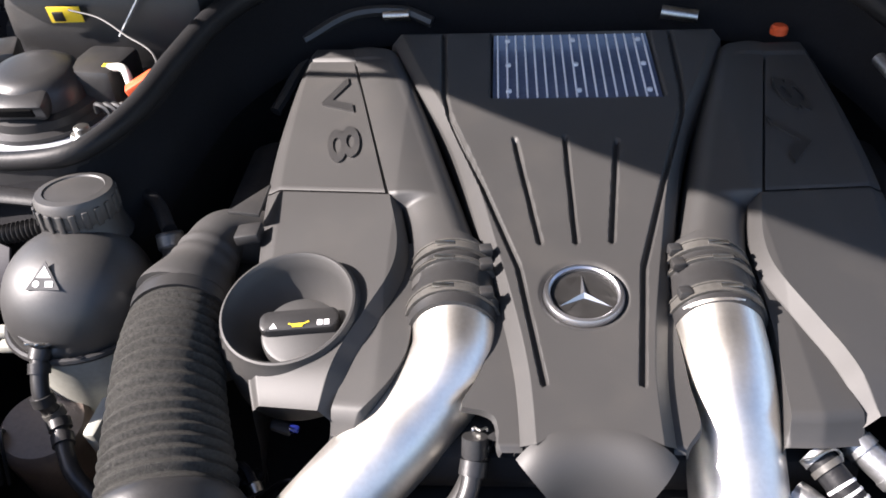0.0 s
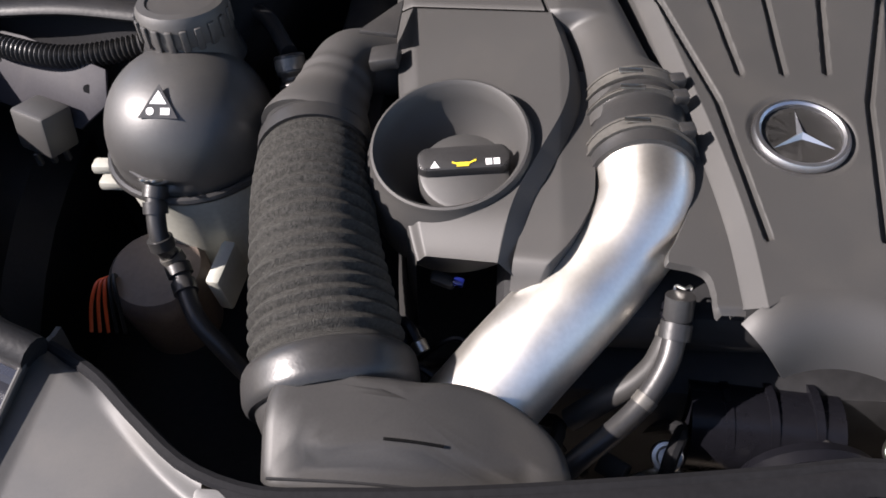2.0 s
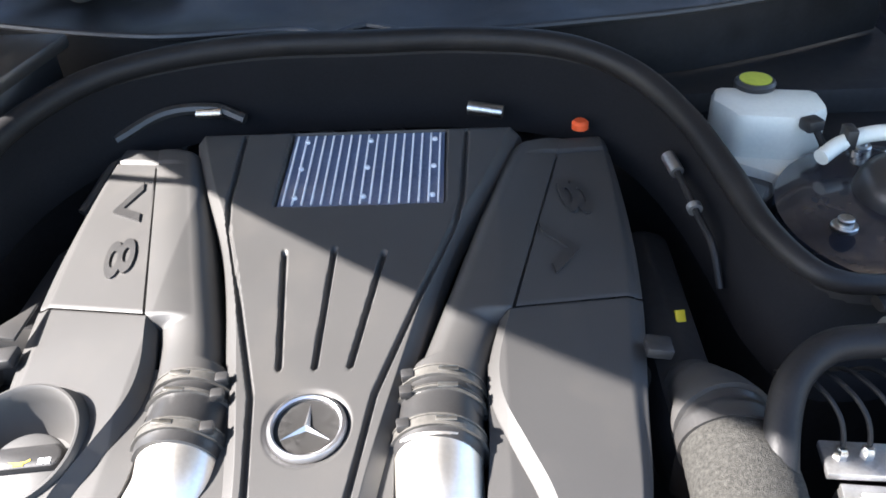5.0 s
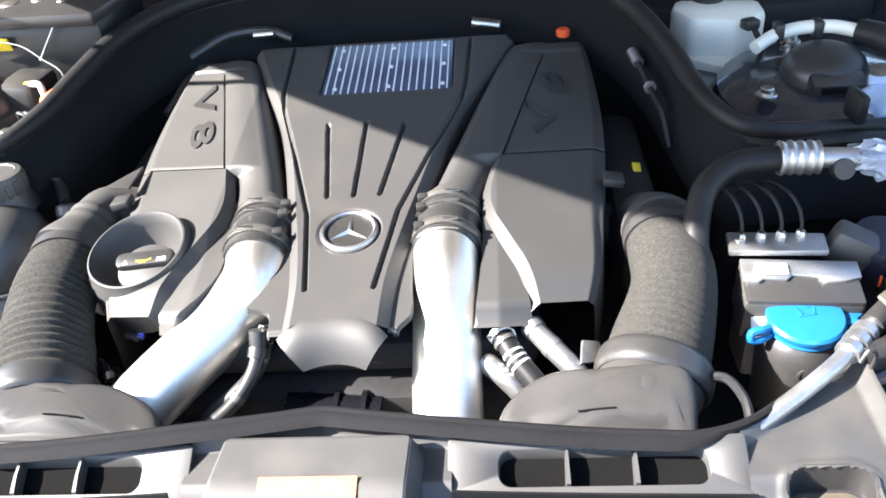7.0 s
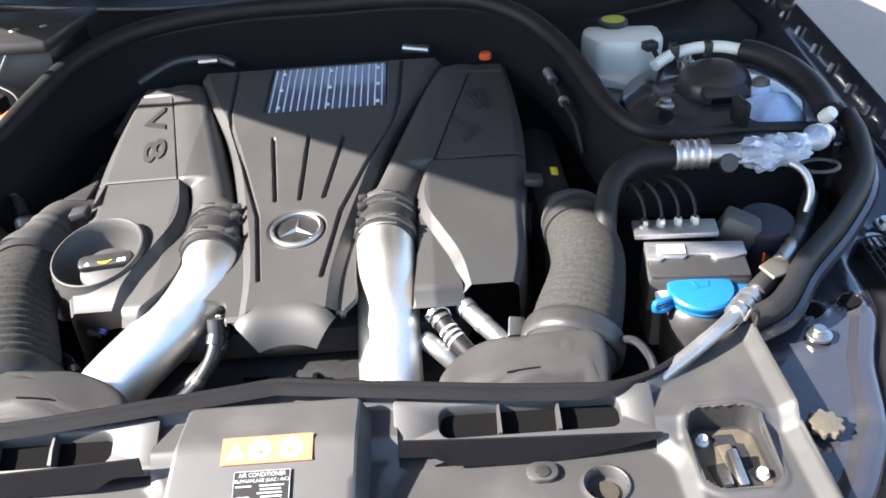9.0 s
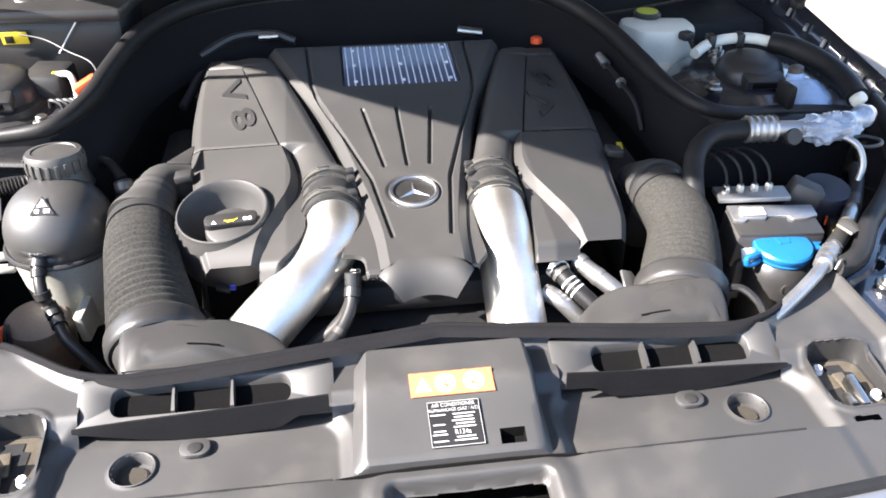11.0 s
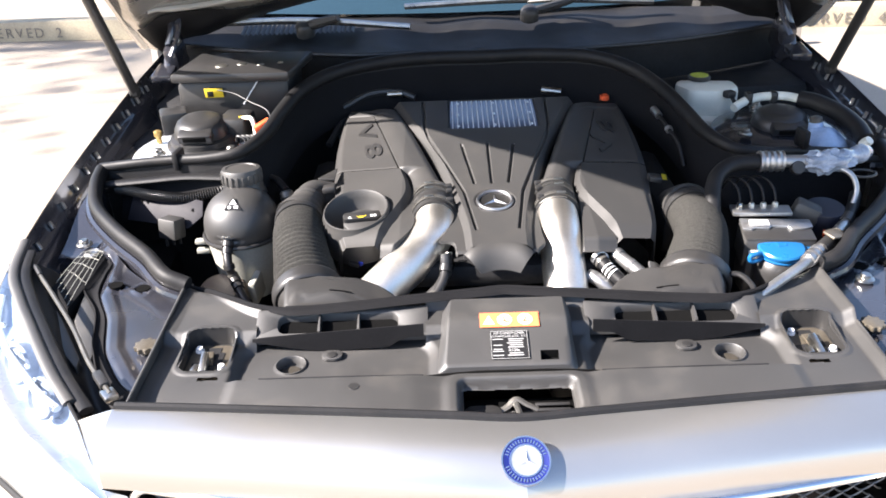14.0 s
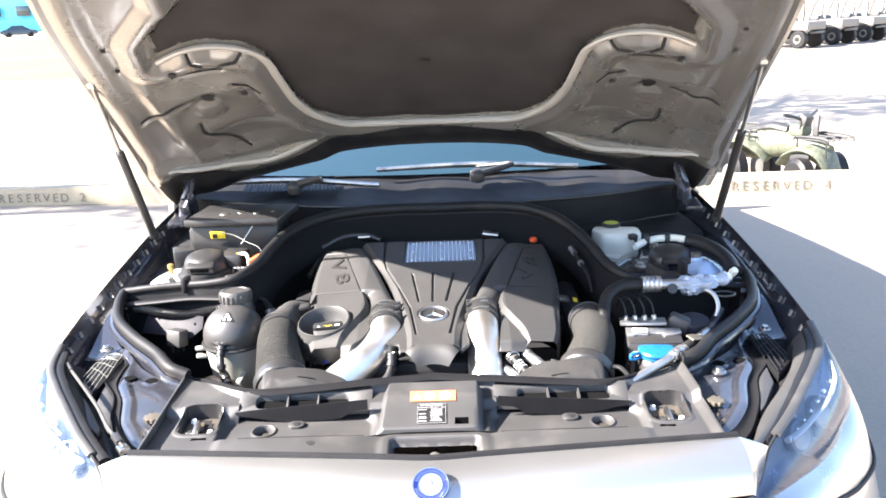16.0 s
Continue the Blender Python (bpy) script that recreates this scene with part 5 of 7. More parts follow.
# ---- felt-covered air ducts ----
def air_duct(s, top, mid, low, ridges, label):
    duct = thing("air_duct", (low[0], low[1], 0.66), label, "air duct", "felt-covered air ducts")
    top, mid, low = Vector(top), Vector(mid), Vector(low)

    def rad(k):
        base = 0.0425 + 0.0115 * k
        return base + ridges * 0.0021 * math.sin(k * 2 * math.pi * 19 + 0.8 * math.sin(k * 17)) + 0.001 * math.sin(k * 9)
    part("felt_hose", sweep([top, mid, low], rad, 140, 40), FABRIC, duct, "fuzzy black felt hose")
    d0 = (mid - top).normalized()
    d1 = (low - mid).normalized()
    part("collar", sweep([top - d0 * 0.020, top - d0 * 0.012, top - d0 * 0.002, top + d0 * 0.010, top + d0 * 0.014], lambda k: 0.042 + 0.005 * step(0.2, 0.6, k), 20, 36), TRIM, duct, "black plastic collar")
    part("collar", sweep([low - d1 * 0.006, low, low + d1 * 0.012, low + d1 * 0.024], lambda k: 0.0620 - 0.004 * abs(2 * k - 1) ** 4, 20, 40), TRIM, duct, "wide black plastic collar")
    # rear elbow to the engine
    part("elbow", sweep([top - d0 * 0.01, top - d0 * 0.05 + Vector((s * (-0.013 if s < 0 else -0.004), 0, 0.006 if s < 0 else -0.012)), top - d0 * 0.10 + Vector((s * (-0.032 if s < 0 else -0.020), 0.0, 0.006 if s < 0 else -0.045)), top - d0 * 0.13 + Vector((s * -0.07, -0.01, -0.01 if s < 0 else -0.08))], lambda k: 0.0385 - 0.009 * step(0.12, 0.42, k) + 0.009 * math.exp(-(k / 0.16) ** 2) + 0.003 * math.exp(-((k - 0.35) / 0.05) ** 2) + 0.003 * math.exp(-((k - 0.45) / 0.04) ** 2), 40, 32), COVER, duct, "smooth black elbow")
    part("elbow_clip", box((s * 0.322, 0.728, 0.818), (0.026, 0.024, 0.012), 0.003, (0, 10 * s, 0)), TRIM, duct, "black retaining clip")
    if s < 0:
        part("fin", slab([(-0.018, 0.0), (0.016, -0.006), (0.016, 0.05)], -0.002, 0.002, 0.0006, pose(s * 0.328, 0.745, 0.832, 0, 0, 0)), TRIM, duct)
    # front box, flat on top, drawn in towards the middle of the car
    back = smooth_path([(0.290, 0.424, 0), (0.268, 0.424, 0), (0.230, 0.4255, 0), (0.196, 0.414, 0), (0.174, 0.394, 0), (0.166, 0.365, 0)], 22)
    outline = [(p.x, p.y) for p in back] + [(0.166, 0.350), (0.20, 0.348), (0.25, 0.347), (0.30, 0.348), (0.345, 0.350), (0.356, 0.353), (0.361, 0.362), (0.362, 0.385), (0.363, 0.403), (0.362, 0.414), (0.355, 0.421), (0.325, 0.424)]
    cx, cy = 0.270, 0.405

    def top_of(x, y):
        return 0.7955 - (0.017 if s > 0 else 0.026) * step(0.29, 0.160, x) - (0.38 if s > 0 else 0.12) * max(0, 0.420 - y) - 0.012 * step(0.373, 0.366, y)
    loops = []
    for inset, drop in ((0.0, 0.11), (0.0, 0.014), (0.0015, 0.007), (0.005, 0.0022), (0.010, 0.0004), (0.016, 0.0), (0.022, 0.0), (0.027, 0.0), (0.031, 0.0), (0.036, 0.0), (0.042, 0.0), (0.055, 0.0), (0.075, 0.0)):
        lp = []
        for x, y in outline:
            q = Vector((x - cx, y - cy))
            f = max(0.05, 1 - inset / max(q.length, 0.02))
            px, py = cx + q.x * f, cy + q.y * f
            lp.append(Vector((s * px, py, top_of(px, py) - drop)))
        loops.append(lp)
    part("box", rings(loops), BOXPLASTIC, duct, "smooth moulded front box", sharp=70)
    part("neck", sweep([low - d1 * 0.004, low + d1 * 0.014, (s * 0.318, 0.420, 0.7390), (s * 0.312, 0.404, 0.726), (s * 0.308, 0.396, 0.700)], lambda k: 0.0555 - 0.004 * k, 24, 40), BOXPLASTIC, duct, "smooth neck running into the box")
    part("slot", thick(sheet(lambda u, v: Vector((s * (0.248 + 0.036 * u), 0.3780 + 0.0018 * v, top_of(0.248 + 0.036 * u, 0.3780 + 0.0018 * v) + 0.0009)), 12, 1), 0.0008), PIT, duct, "narrow dark slit")
    part("seam", sweep([(s * x, 0.3575, top_of(x, 0.3575) - 0.0006) for x in (0.354, 0.30, 0.25, 0.20, 0.174)], 0.0011, 24, 6), DARK, duct)
    return duct


air_duct(-1, (-0.374, 0.650, 0.785), (-0.360, 0.56, 0.780), (-0.334, 0.452, 0.748), 1.0, "ribbed black felt air duct ending in a flat plastic box")
air_duct(1, (0.371, 0.645, 0.785), (0.370, 0.56, 0.780), (0.336, 0.462, 0.748), 0.12, "smooth black felt air duct ending in a flat plastic box")

# ---- engine bay: walls, seals and trays ----
SEAL = [(0.535, 0.440, 0.772), (0.575, 0.455, 0.783), (0.625, 0.515, 0.793), (0.700, 0.590, 0.803), (0.770, 0.680, 0.814), (0.802, 0.770, 0.824), (0.812, 0.832, 0.830)]
ARCH = [(0.812, 0.836, 0.836), (0.735, 0.822, 0.848), (0.65, 0.812, 0.857), (0.57, 0.791, 0.867), (0.505, 0.791, 0.878), (0.468, 0.856, 0.888), (0.45, 0.951, 0.9), (0.42, 1.051, 0.918), (0.36, 1.131, 0.933), (0.27, 1.178, 0.942), (0.14, 1.206, 0.946), (0.0, 1.212, 0.944)]
bay = thing("engine_bay", (0, 0.8, 0.44), "dark engine bay with black rubber seals along its edges", "engine bay")
part("floor", box((0, 0.80, 0.44), (1.60, 0.95, 0.03), 0.01), DARK, bay)
part("bulkhead", box((0, 1.42, 0.76), (1.66, 0.36, 0.16), 0.02), DARK, bay, "dark bulkhead tray under the cowl")
for s in (-1, 1):
    part("corner_tray", box((s * 0.72, 1.18, 0.72), (0.24, 0.22, 0.16), 0.02), DARK, bay)
arch_line = [(-x, y, z) for x, y, z in ARCH] + [(x - 0.014 * step(0.28, 0.46, x), y - 0.006 * step(0.28, 0.46, x), z - 0.024 * step(0.28, 0.46, x)) for x, y, z in ARCH[-2::-1]]
arch_pts = smooth_path(arch_line, 120)
part("firewall", sheet(lambda u, v: arch_pts[round(u * 119)] + Vector((0, 0.015 * v - 0.004, -0.42 * v)), 119, 6), DARK, bay, "black firewall insulation")
wall_in = sheet(lambda u, v: arch_pts[round(u * 119)] + Vector((-0.030 * arch_pts[round(u * 119)].x / 0.6 * step(0, 0.5, v), -0.055 * step(0, 1, v), -0.006 - 0.10 * v)), 119, 8)
part("arch_lining", wall_in, MATTBLACK, bay, "soft black moulded lining")
part("arch_seal", sweep(arch_line, lambda k: 0.0095 + 0.0055 * step(0.10, 0.24, min(k, 1 - k)), 160, 12, squash=1.1), RUBBER, bay, "thick black rubber seal arching round the rear")
part("arch_seal_lip", sweep([(x, y + 0.016 if abs(x) < 0.5 else y + 0.010, z - 0.012) for x, y, z in arch_line], 0.010, 120, 8), RUBBER, bay)
for s in (-1, 1):
    line = [(s * x, y, z) for x, y, z in SEAL]
    lp = smooth_path(line, 50)
    part("side_seal", sweep(line, 0.0135, 60, 12, squash=1.2), RUBBER, bay, "black rubber seal on the inner wing")
    part("seal_lip", sweep([(x + s * 0.012, y - 0.006, z - 0.020) for x, y, z in line], 0.009, 50, 8), INNER, bay)
    part("side_wall", sheet(lambda u, v: lp[round(u * 49)] + Vector((0, 0.01 * v, -0.34 * v)), 49, 4), INNER, bay, "dark painted side wall")
    part("joint", box((s * 0.640, 0.815, 0.858), (0.014, 0.040, 0.040), 0.005, (0, 0, 8 * s)), RUBBER, bay)
    # guard along the duct side of the arch
    guard = sweep([(s * 0.80, 0.800, 0.812), (s * 0.70, 0.792, 0.822), (s * 0.62, 0.784, 0.830), (s * 0.54, 0.770, 0.832)], 0.013, 40, 12, squash=0.5)
    part("guard", guard, RUBBER, bay, "black plastic guard rail")
    # painted inner wing
    EDGE_IN = curve_of([(0.145, 0.545), (0.30, 0.545), (0.45, 0.552), (0.52, 0.640), (0.60, 0.715), (0.70, 0.790), (0.80, 0.812)])
    BEAD = [(0.545, 0.196), (0.574, 0.230), (0.621, 0.302), (0.650, 0.392), (0.692, 0.475), (0.703, 0.550), (0.708, 0.620)]
    WINGEDGE = curve_of([(0.15, 0.520), (0.184, 0.551), (0.217, 0.583), (0.295, 0.630), (0.398, 0.666), (0.479, 0.707), (0.544, 0.718), (0.597, 0.726), (0.66, 0.80)])
    BANDOUT = curve_of([(0.15, 0.565), (0.20, 0.602), (0.31, 0.656), (0.416, 0.692), (0.491, 0.739), (0.516, 0.742), (0.612, 0.749), (0.66, 0.81)])

    def rail(u, v):
        y = 0.150 + 0.69 * v
        x0 = EDGE_IN(y)
        xr, zr = RIDGE(max(y, 0.17))
        x1 = max(xr - 0.045, x0 + 0.03)
        x = x0 + (x1 - x0) * u
        z = 0.738 - 0.004 * step(0.3, 0.15, y) + (0.05 * step(0.62, 0.80, y))
        d = near(x, y, BEAD)
        z += 0.0045 * step(0.018, 0.004, d)
        if y < 0.62:
            z -= 0.034 * step(0.0, 0.012, x - WINGEDGE(y))
        z += 0.028 * math.exp(-((x - 0.725) / 0.035) ** 2 - ((y - 0.640) / 0.035) ** 2)
        for hx, hy, r in ((0.683, 0.497, 0.013), (0.634, 0.490, 0.013), (0.672, 0.600, 0.006)):
            q = math.hypot(x - hx, y - hy)
            z += 0.003 * step(r * 1.7, r * 1.2, q) - 0.02 * step(r, r * 0.8, q)
        return Vector((s * x, y, z))
    part("inner_wing", sheet(rail, 120, 160), INNER, bay, "dark glossy painted inner wing panel", sharp=60)
    for hx, hy, hz in ((0.683, 0.497, 0.7462), (0.634, 0.490, 0.7415)):
        # black discs laid on the panel in place of the holes' dark depth
        part("hole", lathe([(0.0120, -0.004), (0.0118, 0.0), (0, 0)], (s * hx, hy, hz), seg=20), PIT, bay, "black oval hole")
    part("bead_strip", thick(sheet(lambda u, v: Vector((s * (WINGEDGE(0.165 + 0.44 * v) + 0.001 + (BANDOUT(0.165 + 0.44 * v) - WINGEDGE(0.165 + 0.44 * v) + 0.002) * u), 0.165 + 0.44 * v, 0.7385 - 0.006 * math.sin(math.pi * u))), 8, 50), 0.004), MATTBLACK, bay, "black strip beside the bead")
    rub = thing("rubber_buffer", (s * 0.566, 0.297, 0.737), "toothed black rubber buffer on the inner wing", "buffer", "rubber buffers")
    part("stem", lathe([(0.013, 0), (0.012, 0.010)], (s * 0.566, 0.297, 0.735), seg=16), RUBBER, rub)
    teeth = []
    for k in range(36):
        a = 2 * math.pi * k / 36
        rr = 0.0185 if k % 4 < 2 else 0.0150
        teeth.append((s * 0.566 + rr * math.cos(a), 0.297 + rr * math.sin(a)))
    part("cap", slab(teeth, 0.744, 0.752, 0.0006), LOCKPLATE, rub, "dusty toothed cap")
    for bx, by in ((0.795, 0.645), (0.62, 0.44)) if s > 0 else ((0.795, 0.645),):
        part("bolt", bolt_head((s * bx, by, 0.752 if by > 0.6 else 0.742), 0.0085, 0.012, flange=1.8), STEEL, bay)
    # ribbed triangular cover behind the lamp
    web = thing("ribbed_cover", (s * 0.77, 0.56, 0.74), "black triangular cover with fine raised ribs beside the headlight", "cover", "ribbed lamp covers")
    plan = [(0.800, 0.610), (0.772, 0.636), (0.744, 0.615), (0.741, 0.500), (0.744, 0.425), (0.802, 0.500)]
    part("panel", slab([(s * px, py) for px, py in (plan if s < 0 else plan[::-1])][::-1], 0.716, 0.742, 0.003), MATTBLACK, web)
    heads = [Vector((s * (0.789 - 0.0085 * k), 0.612 + 0.008 * math.sin(math.pi * k / 5), 0.752)) for k in range(6)]
    feet = [Vector((s * fx, fy, 0.745)) for fx, fy in ((0.798, 0.512), (0.787, 0.492), (0.775, 0.478), (0.760, 0.455), (0.746, 0.434), (0.741, 0.500))]
    thin = 0.0006 if s < 0 else 0.0016
    # left ribs coloured pale for the sun on them, right ribs black for shade
    for a, b in zip(heads, feet):
        part("rib", sweep([a, a.lerp(b, 0.5) + Vector((0, 0, 0.002)), b], thin, 6, 6), TANKLOW if s < 0 else RUBBER, web)
    for f in (0.0, 0.16, 0.34, 0.58):
        part("cross_rib", sweep([a.lerp(b, f if k < 5 else min(1, f * 1.6)) + Vector((0, 0, 0.001)) for k, (a, b) in enumerate(zip(heads, feet))], thin * 0.9, 12, 6), TANKLOW if s < 0 else RUBBER, web)
    part("boss", lathe([(0.017, 0), (0.017, 0.004), (0.012, 0.007), (0.007, 0.004), (0, 0.004)], (s * 0.771, 0.620, 0.744), seg=24), STEEL, web, "bright round boss")
    # dusty leaf-shaped panel under the ribs
    leaf = [(0.741, 0.492), (0.694, 0.420), (0.658, 0.320), (0.650, 0.275), (0.668, 0.300), (0.724, 0.400)]
    part("leaf_panel", slab([(s * px, py) for px, py in (leaf if s > 0 else leaf[::-1])][::-1], 0.712, 0.735, 0.003), SHROUD, web, "dusty leaf-shaped panel")
    # lamp bracket rail and gutter between bay and headlight
    gut = thing("lamp_gutter", (s * 0.70, 0.36, 0.70), "black plastic gutter along the headlight", "gutter", "lamp gutters")

    def gutter(u, v):
        y = 0.160 + 0.40 * v
        xr, zr = RIDGE(y)
        xa = BANDOUT(y) - 0.004
        x = xa + (xr - 0.006 - xa) * u
        return Vector((s * x, y, 0.730 - 0.018 * math.sin(math.pi * min(1, u * 1.6)) + (zr - 0.736) * u**2))
    part("channel", sheet(gutter, 24, 40), RUBBER, gut)
    if s < 0:
        # free rod with its bent ends above the open gutter
        part("rail", sweep([(-0.574, 0.166, 0.757), (-0.633, 0.243, 0.757), (-0.694, 0.338, 0.757), (-0.764, 0.435, 0.758), (-0.828, 0.520, 0.762)], 0.0038, 40, 8), BAND, gut, "thin metal rod")
        part("rail_end", box((-0.600, 0.200, 0.757), (0.014, 0.040, 0.013), 0.003, (0, 0, 37)), TRIM, gut)
        part("rail_end", box((-0.577, 0.168, 0.754), (0.020, 0.026, 0.010), 0.003, (0, 0, 40)), STEEL, gut)
        part("rail_end", sweep([(-0.822, 0.512, 0.762), (-0.838, 0.532, 0.768), (-0.852, 0.545, 0.764), (-0.866, 0.570, 0.770)], 0.0052, 14, 8), TRIM, gut, "knobbly black clip")
        rim = [(0.784, 0.459), (0.769, 0.401), (0.714, 0.316), (0.667, 0.263), (0.672, 0.290), (0.745, 0.405)]
        part("leaf_panel", slab([(-px, py) for px, py in rim[::-1]][::-1], 0.712, 0.734, 0.003), SHROUD, gut, "dusty grey panel below the rod")
    else:
        inner_line = curve_of([(0.0, 0.583, 0.139), (0.3, 0.639, 0.244), (0.62, 0.730, 0.374), (0.85, 0.797, 0.487), (1.0, 0.835, 0.590)])

        def lid(u, v):
            xi_, yi_ = inner_line(v)
            yo = 0.135 + 0.440 * v
            xo_, zo = RIDGE(yo)
            return Vector((xi_ + (xo_ - 0.017 - xi_) * u, yi_ + (yo - yi_) * u, 0.742 + (zo + 0.001 - 0.742) * u + 0.006 * math.sin(math.pi * u) - 0.008 * step(0.06, 0, u)))
        part("lid", thick(sheet(lid, 16, 50), 0.003), SHROUD, gut, "broad smooth black lamp cover")
    part("inner_lip", sweep([(s * (RIDGE(y)[0] - 0.021), y + 0.002, RIDGE(y)[1] - 0.003) for y in (0.150, 0.22, 0.28, 0.35, 0.42, 0.50, 0.57)], 0.011, 50, 10, squash=0.6), RUBBER, gut, "soft black inner lip")
    part("outer_seal", sweep([(s * (RIDGE(y)[0] - 0.004), y, RIDGE(y)[1] + 0.003) for y in (0.162, 0.22, 0.28, 0.35, 0.42, 0.50, 0.60)], 0.0095, 50, 10, squash=0.55), SHROUD, gut, "broad rubber edge seal")

# ---- dark engine block and clutter below the cover ----
ENAMEL = shader("glossy_black_enamel", (0.006, 0.006, 0.008), 0.30, spread=0.2, spec=0.22)
block = thing("engine_block", (0, 0.62, 0.46), "dark engine block and belt drive below the cover", "engine block")
part("block", box((0, 0.75, 0.58), (0.42, 0.55, 0.24), 0.03), DARK, block)
part("belt_pulley", lathe([(0.052, -0.02), (0.055, -0.012), (0.050, -0.006), (0.055, 0.0), (0.050, 0.006), (0.055, 0.012), (0.045, 0.02), (0.02, 0.02), (0.02, 0.03), (0, 0.03)], (0.012, 0.415, 0.655), (0, -1, 0.1), 32), ENAMEL, block, "black ribbed pulley")
part("canister", sweep([(-0.075, 0.475, 0.665), (0.035, 0.470, 0.660)], lambda k: 0.036, 2, 28, smooth=False), ENAMEL, block, "glossy black canister")
for k in range(3):
    part("canister_band", sweep([(-0.05 + 0.032 * k, 0.4745, 0.664), (-0.044 + 0.032 * k, 0.4745, 0.664)], 0.0368, 2, 28, smooth=False), ENAMEL, block)
part("bracket", box((-0.10, 0.425, 0.665), (0.050, 0.016, 0.012), 0.003, (10, 20, 30)), STEEL, block, "bright bare bracket")
part("bent_tube", sweep([(0.055, 0.405, 0.655), (0.075, 0.43, 0.675), (0.090, 0.455, 0.69), (0.087, 0.47, 0.70)], 0.006, 20, 8), STEEL, block, "thin bare metal tube")
rng = random.Random(5)
for k in range(26):
    x, y = rng.uniform(-0.30, 0.30), rng.uniform(0.385, 0.47)
    z = rng.uniform(0.60, 0.70)
    sz = rng.uniform(0.008, 0.026)
    if k % 3:
        part("fitting", box((x, y, z), (sz, sz * rng.uniform(0.5, 1.5), sz), 0.002, (rng.uniform(0, 90), rng.uniform(0, 90), rng.uniform(0, 90))), TRIM if k % 2 else DARK, block)
    else:
        part("bolt", bolt_head((x, y, z), sz * 0.35, sz * 0.6, (rng.uniform(-0.5, 0.5), -0.6, 1)), STEEL, block)
for k in range(7):
    x = -0.30 + 0.10 * k
    part("cable", sweep([(x, 0.40, 0.60), (x + rng.uniform(-0.05, 0.05), 0.43, 0.69), (x + rng.uniform(-0.06, 0.06), 0.46, 0.68), (x + rng.uniform(-0.08, 0.08), 0.49, 0.62)], rng.uniform(0.003, 0.007), 24, 8), RUBBER, block)
part("plug", box((-0.261, 0.538, 0.750), (0.020, 0.010, 0.009), 0.003, (15, 10, -15)), RUBBER, block)
part("plug", box((-0.249, 0.535, 0.752), (0.009, 0.007, 0.007), 0.002, (15, 10, -15)), BLUEBADGE, block, "small dark blue plug")
for k in range(9):
    a = rng.uniform(0, 6.28)
    c = Vector((-0.215 - 0.0115 * k, 0.475 + rng.uniform(-0.030, 0.035), rng.uniform(0.690, 0.735)))
    part("cable", sweep([c, c + Vector((0.030 * math.cos(a), 0.022 * math.sin(a), 0.012)), c + Vector((0.055 * math.cos(a + 0.6), 0.040 * math.sin(a + 0.6), -0.012)), c + Vector((0.075 * math.cos(a + 0.8), 0.05 * math.sin(a + 0.8), -0.06))], rng.uniform(0.0022, 0.0045), 20, 8), ENAMEL if k % 2 else RUBBER, block)
    part("fitting", lathe([(0.0065, 0), (0.0065, 0.008), (0.0042, 0.010), (0.0042, 0.018), (0, 0.018)], c, (math.cos(a), math.sin(a), 0.5), 10), (ENAMEL, TRIM, STEEL)[k % 3], block)
part("plug", lathe([(0.007, 0), (0.007, 0.02), (0.004, 0.022)], (-0.262, 0.450, 0.720), (0.2, -0.2, 1), 12), BRASS, block, "brass coloured nipple")
for k in range(5):
    part("rear_hose", sweep([(-0.36 + 0.02 * k, 1.02 + 0.03 * k, 0.80), (-0.31 + 0.02 * k, 1.12 + 0.02 * k, 0.845), (-0.20 + 0.04 * k, 1.16 + 0.01 * k, 0.85), (-0.10 + 0.05 * k, 1.15, 0.80)], 0.008, 24, 8), TRIM, block)
part("bright_tip", sweep([(0.142, 1.132, 0.880), (0.187, 1.122, 0.876)], 0.009, 2, 10, smooth=False), STEEL, block)
part("bright_tip", sweep([(-0.225, 1.141, 0.878), (-0.19, 1.138, 0.880)], 0.007, 2, 10, smooth=False), STEEL, block)
part("rear_rail", sweep([(-0.33, 1.106, 0.860), (-0.27, 1.141, 0.880), (-0.20, 1.146, 0.882), (-0.16, 1.136, 0.870)], 0.008, 24, 8), TRIM, block)
for s in (-1, 1):
    head = part("side_shield", box((s * 0.355, 0.82, 0.73), (0.07, 0.36, 0.10), 0.03, (0, 0, 0)), DARK, block)

# ---- coolant tank ----
TANKTOP = shader("matt_black_tank_plastic", (0.036, 0.035, 0.034), 0.46, spread=0.12, big=10, fine=300, bump=0.04, dirt=0.05, spec=0.75)
tank = thing("coolant_tank", (-0.495, 0.69, 0.60), "black spherical coolant tank with ribbed cap and warning triangle", "coolant tank")
TC = Vector((-0.495, 0.692, 0.765))


def blob(u, v, r):
    a, b = 2 * math.pi * u, math.pi * (v - 0.5)
    k = 0.86
    cx = math.copysign(abs(math.cos(b)) ** k, math.cos(b))
    return Vector((math.cos(a) * cx, math.sin(a) * cx, math.sin(b))) * r


def upper(u, v):
    p = blob(u, 0.42 + 0.58 * v, 0.0745)
    p.z *= 0.98
    d = math.exp(-((p.x + 0.012) / 0.020) ** 2 - ((p.z + 0.002) / 0.0035) ** 2) if p.y < 0 else 0
    p.y += 0.006 * d
    return TC + p


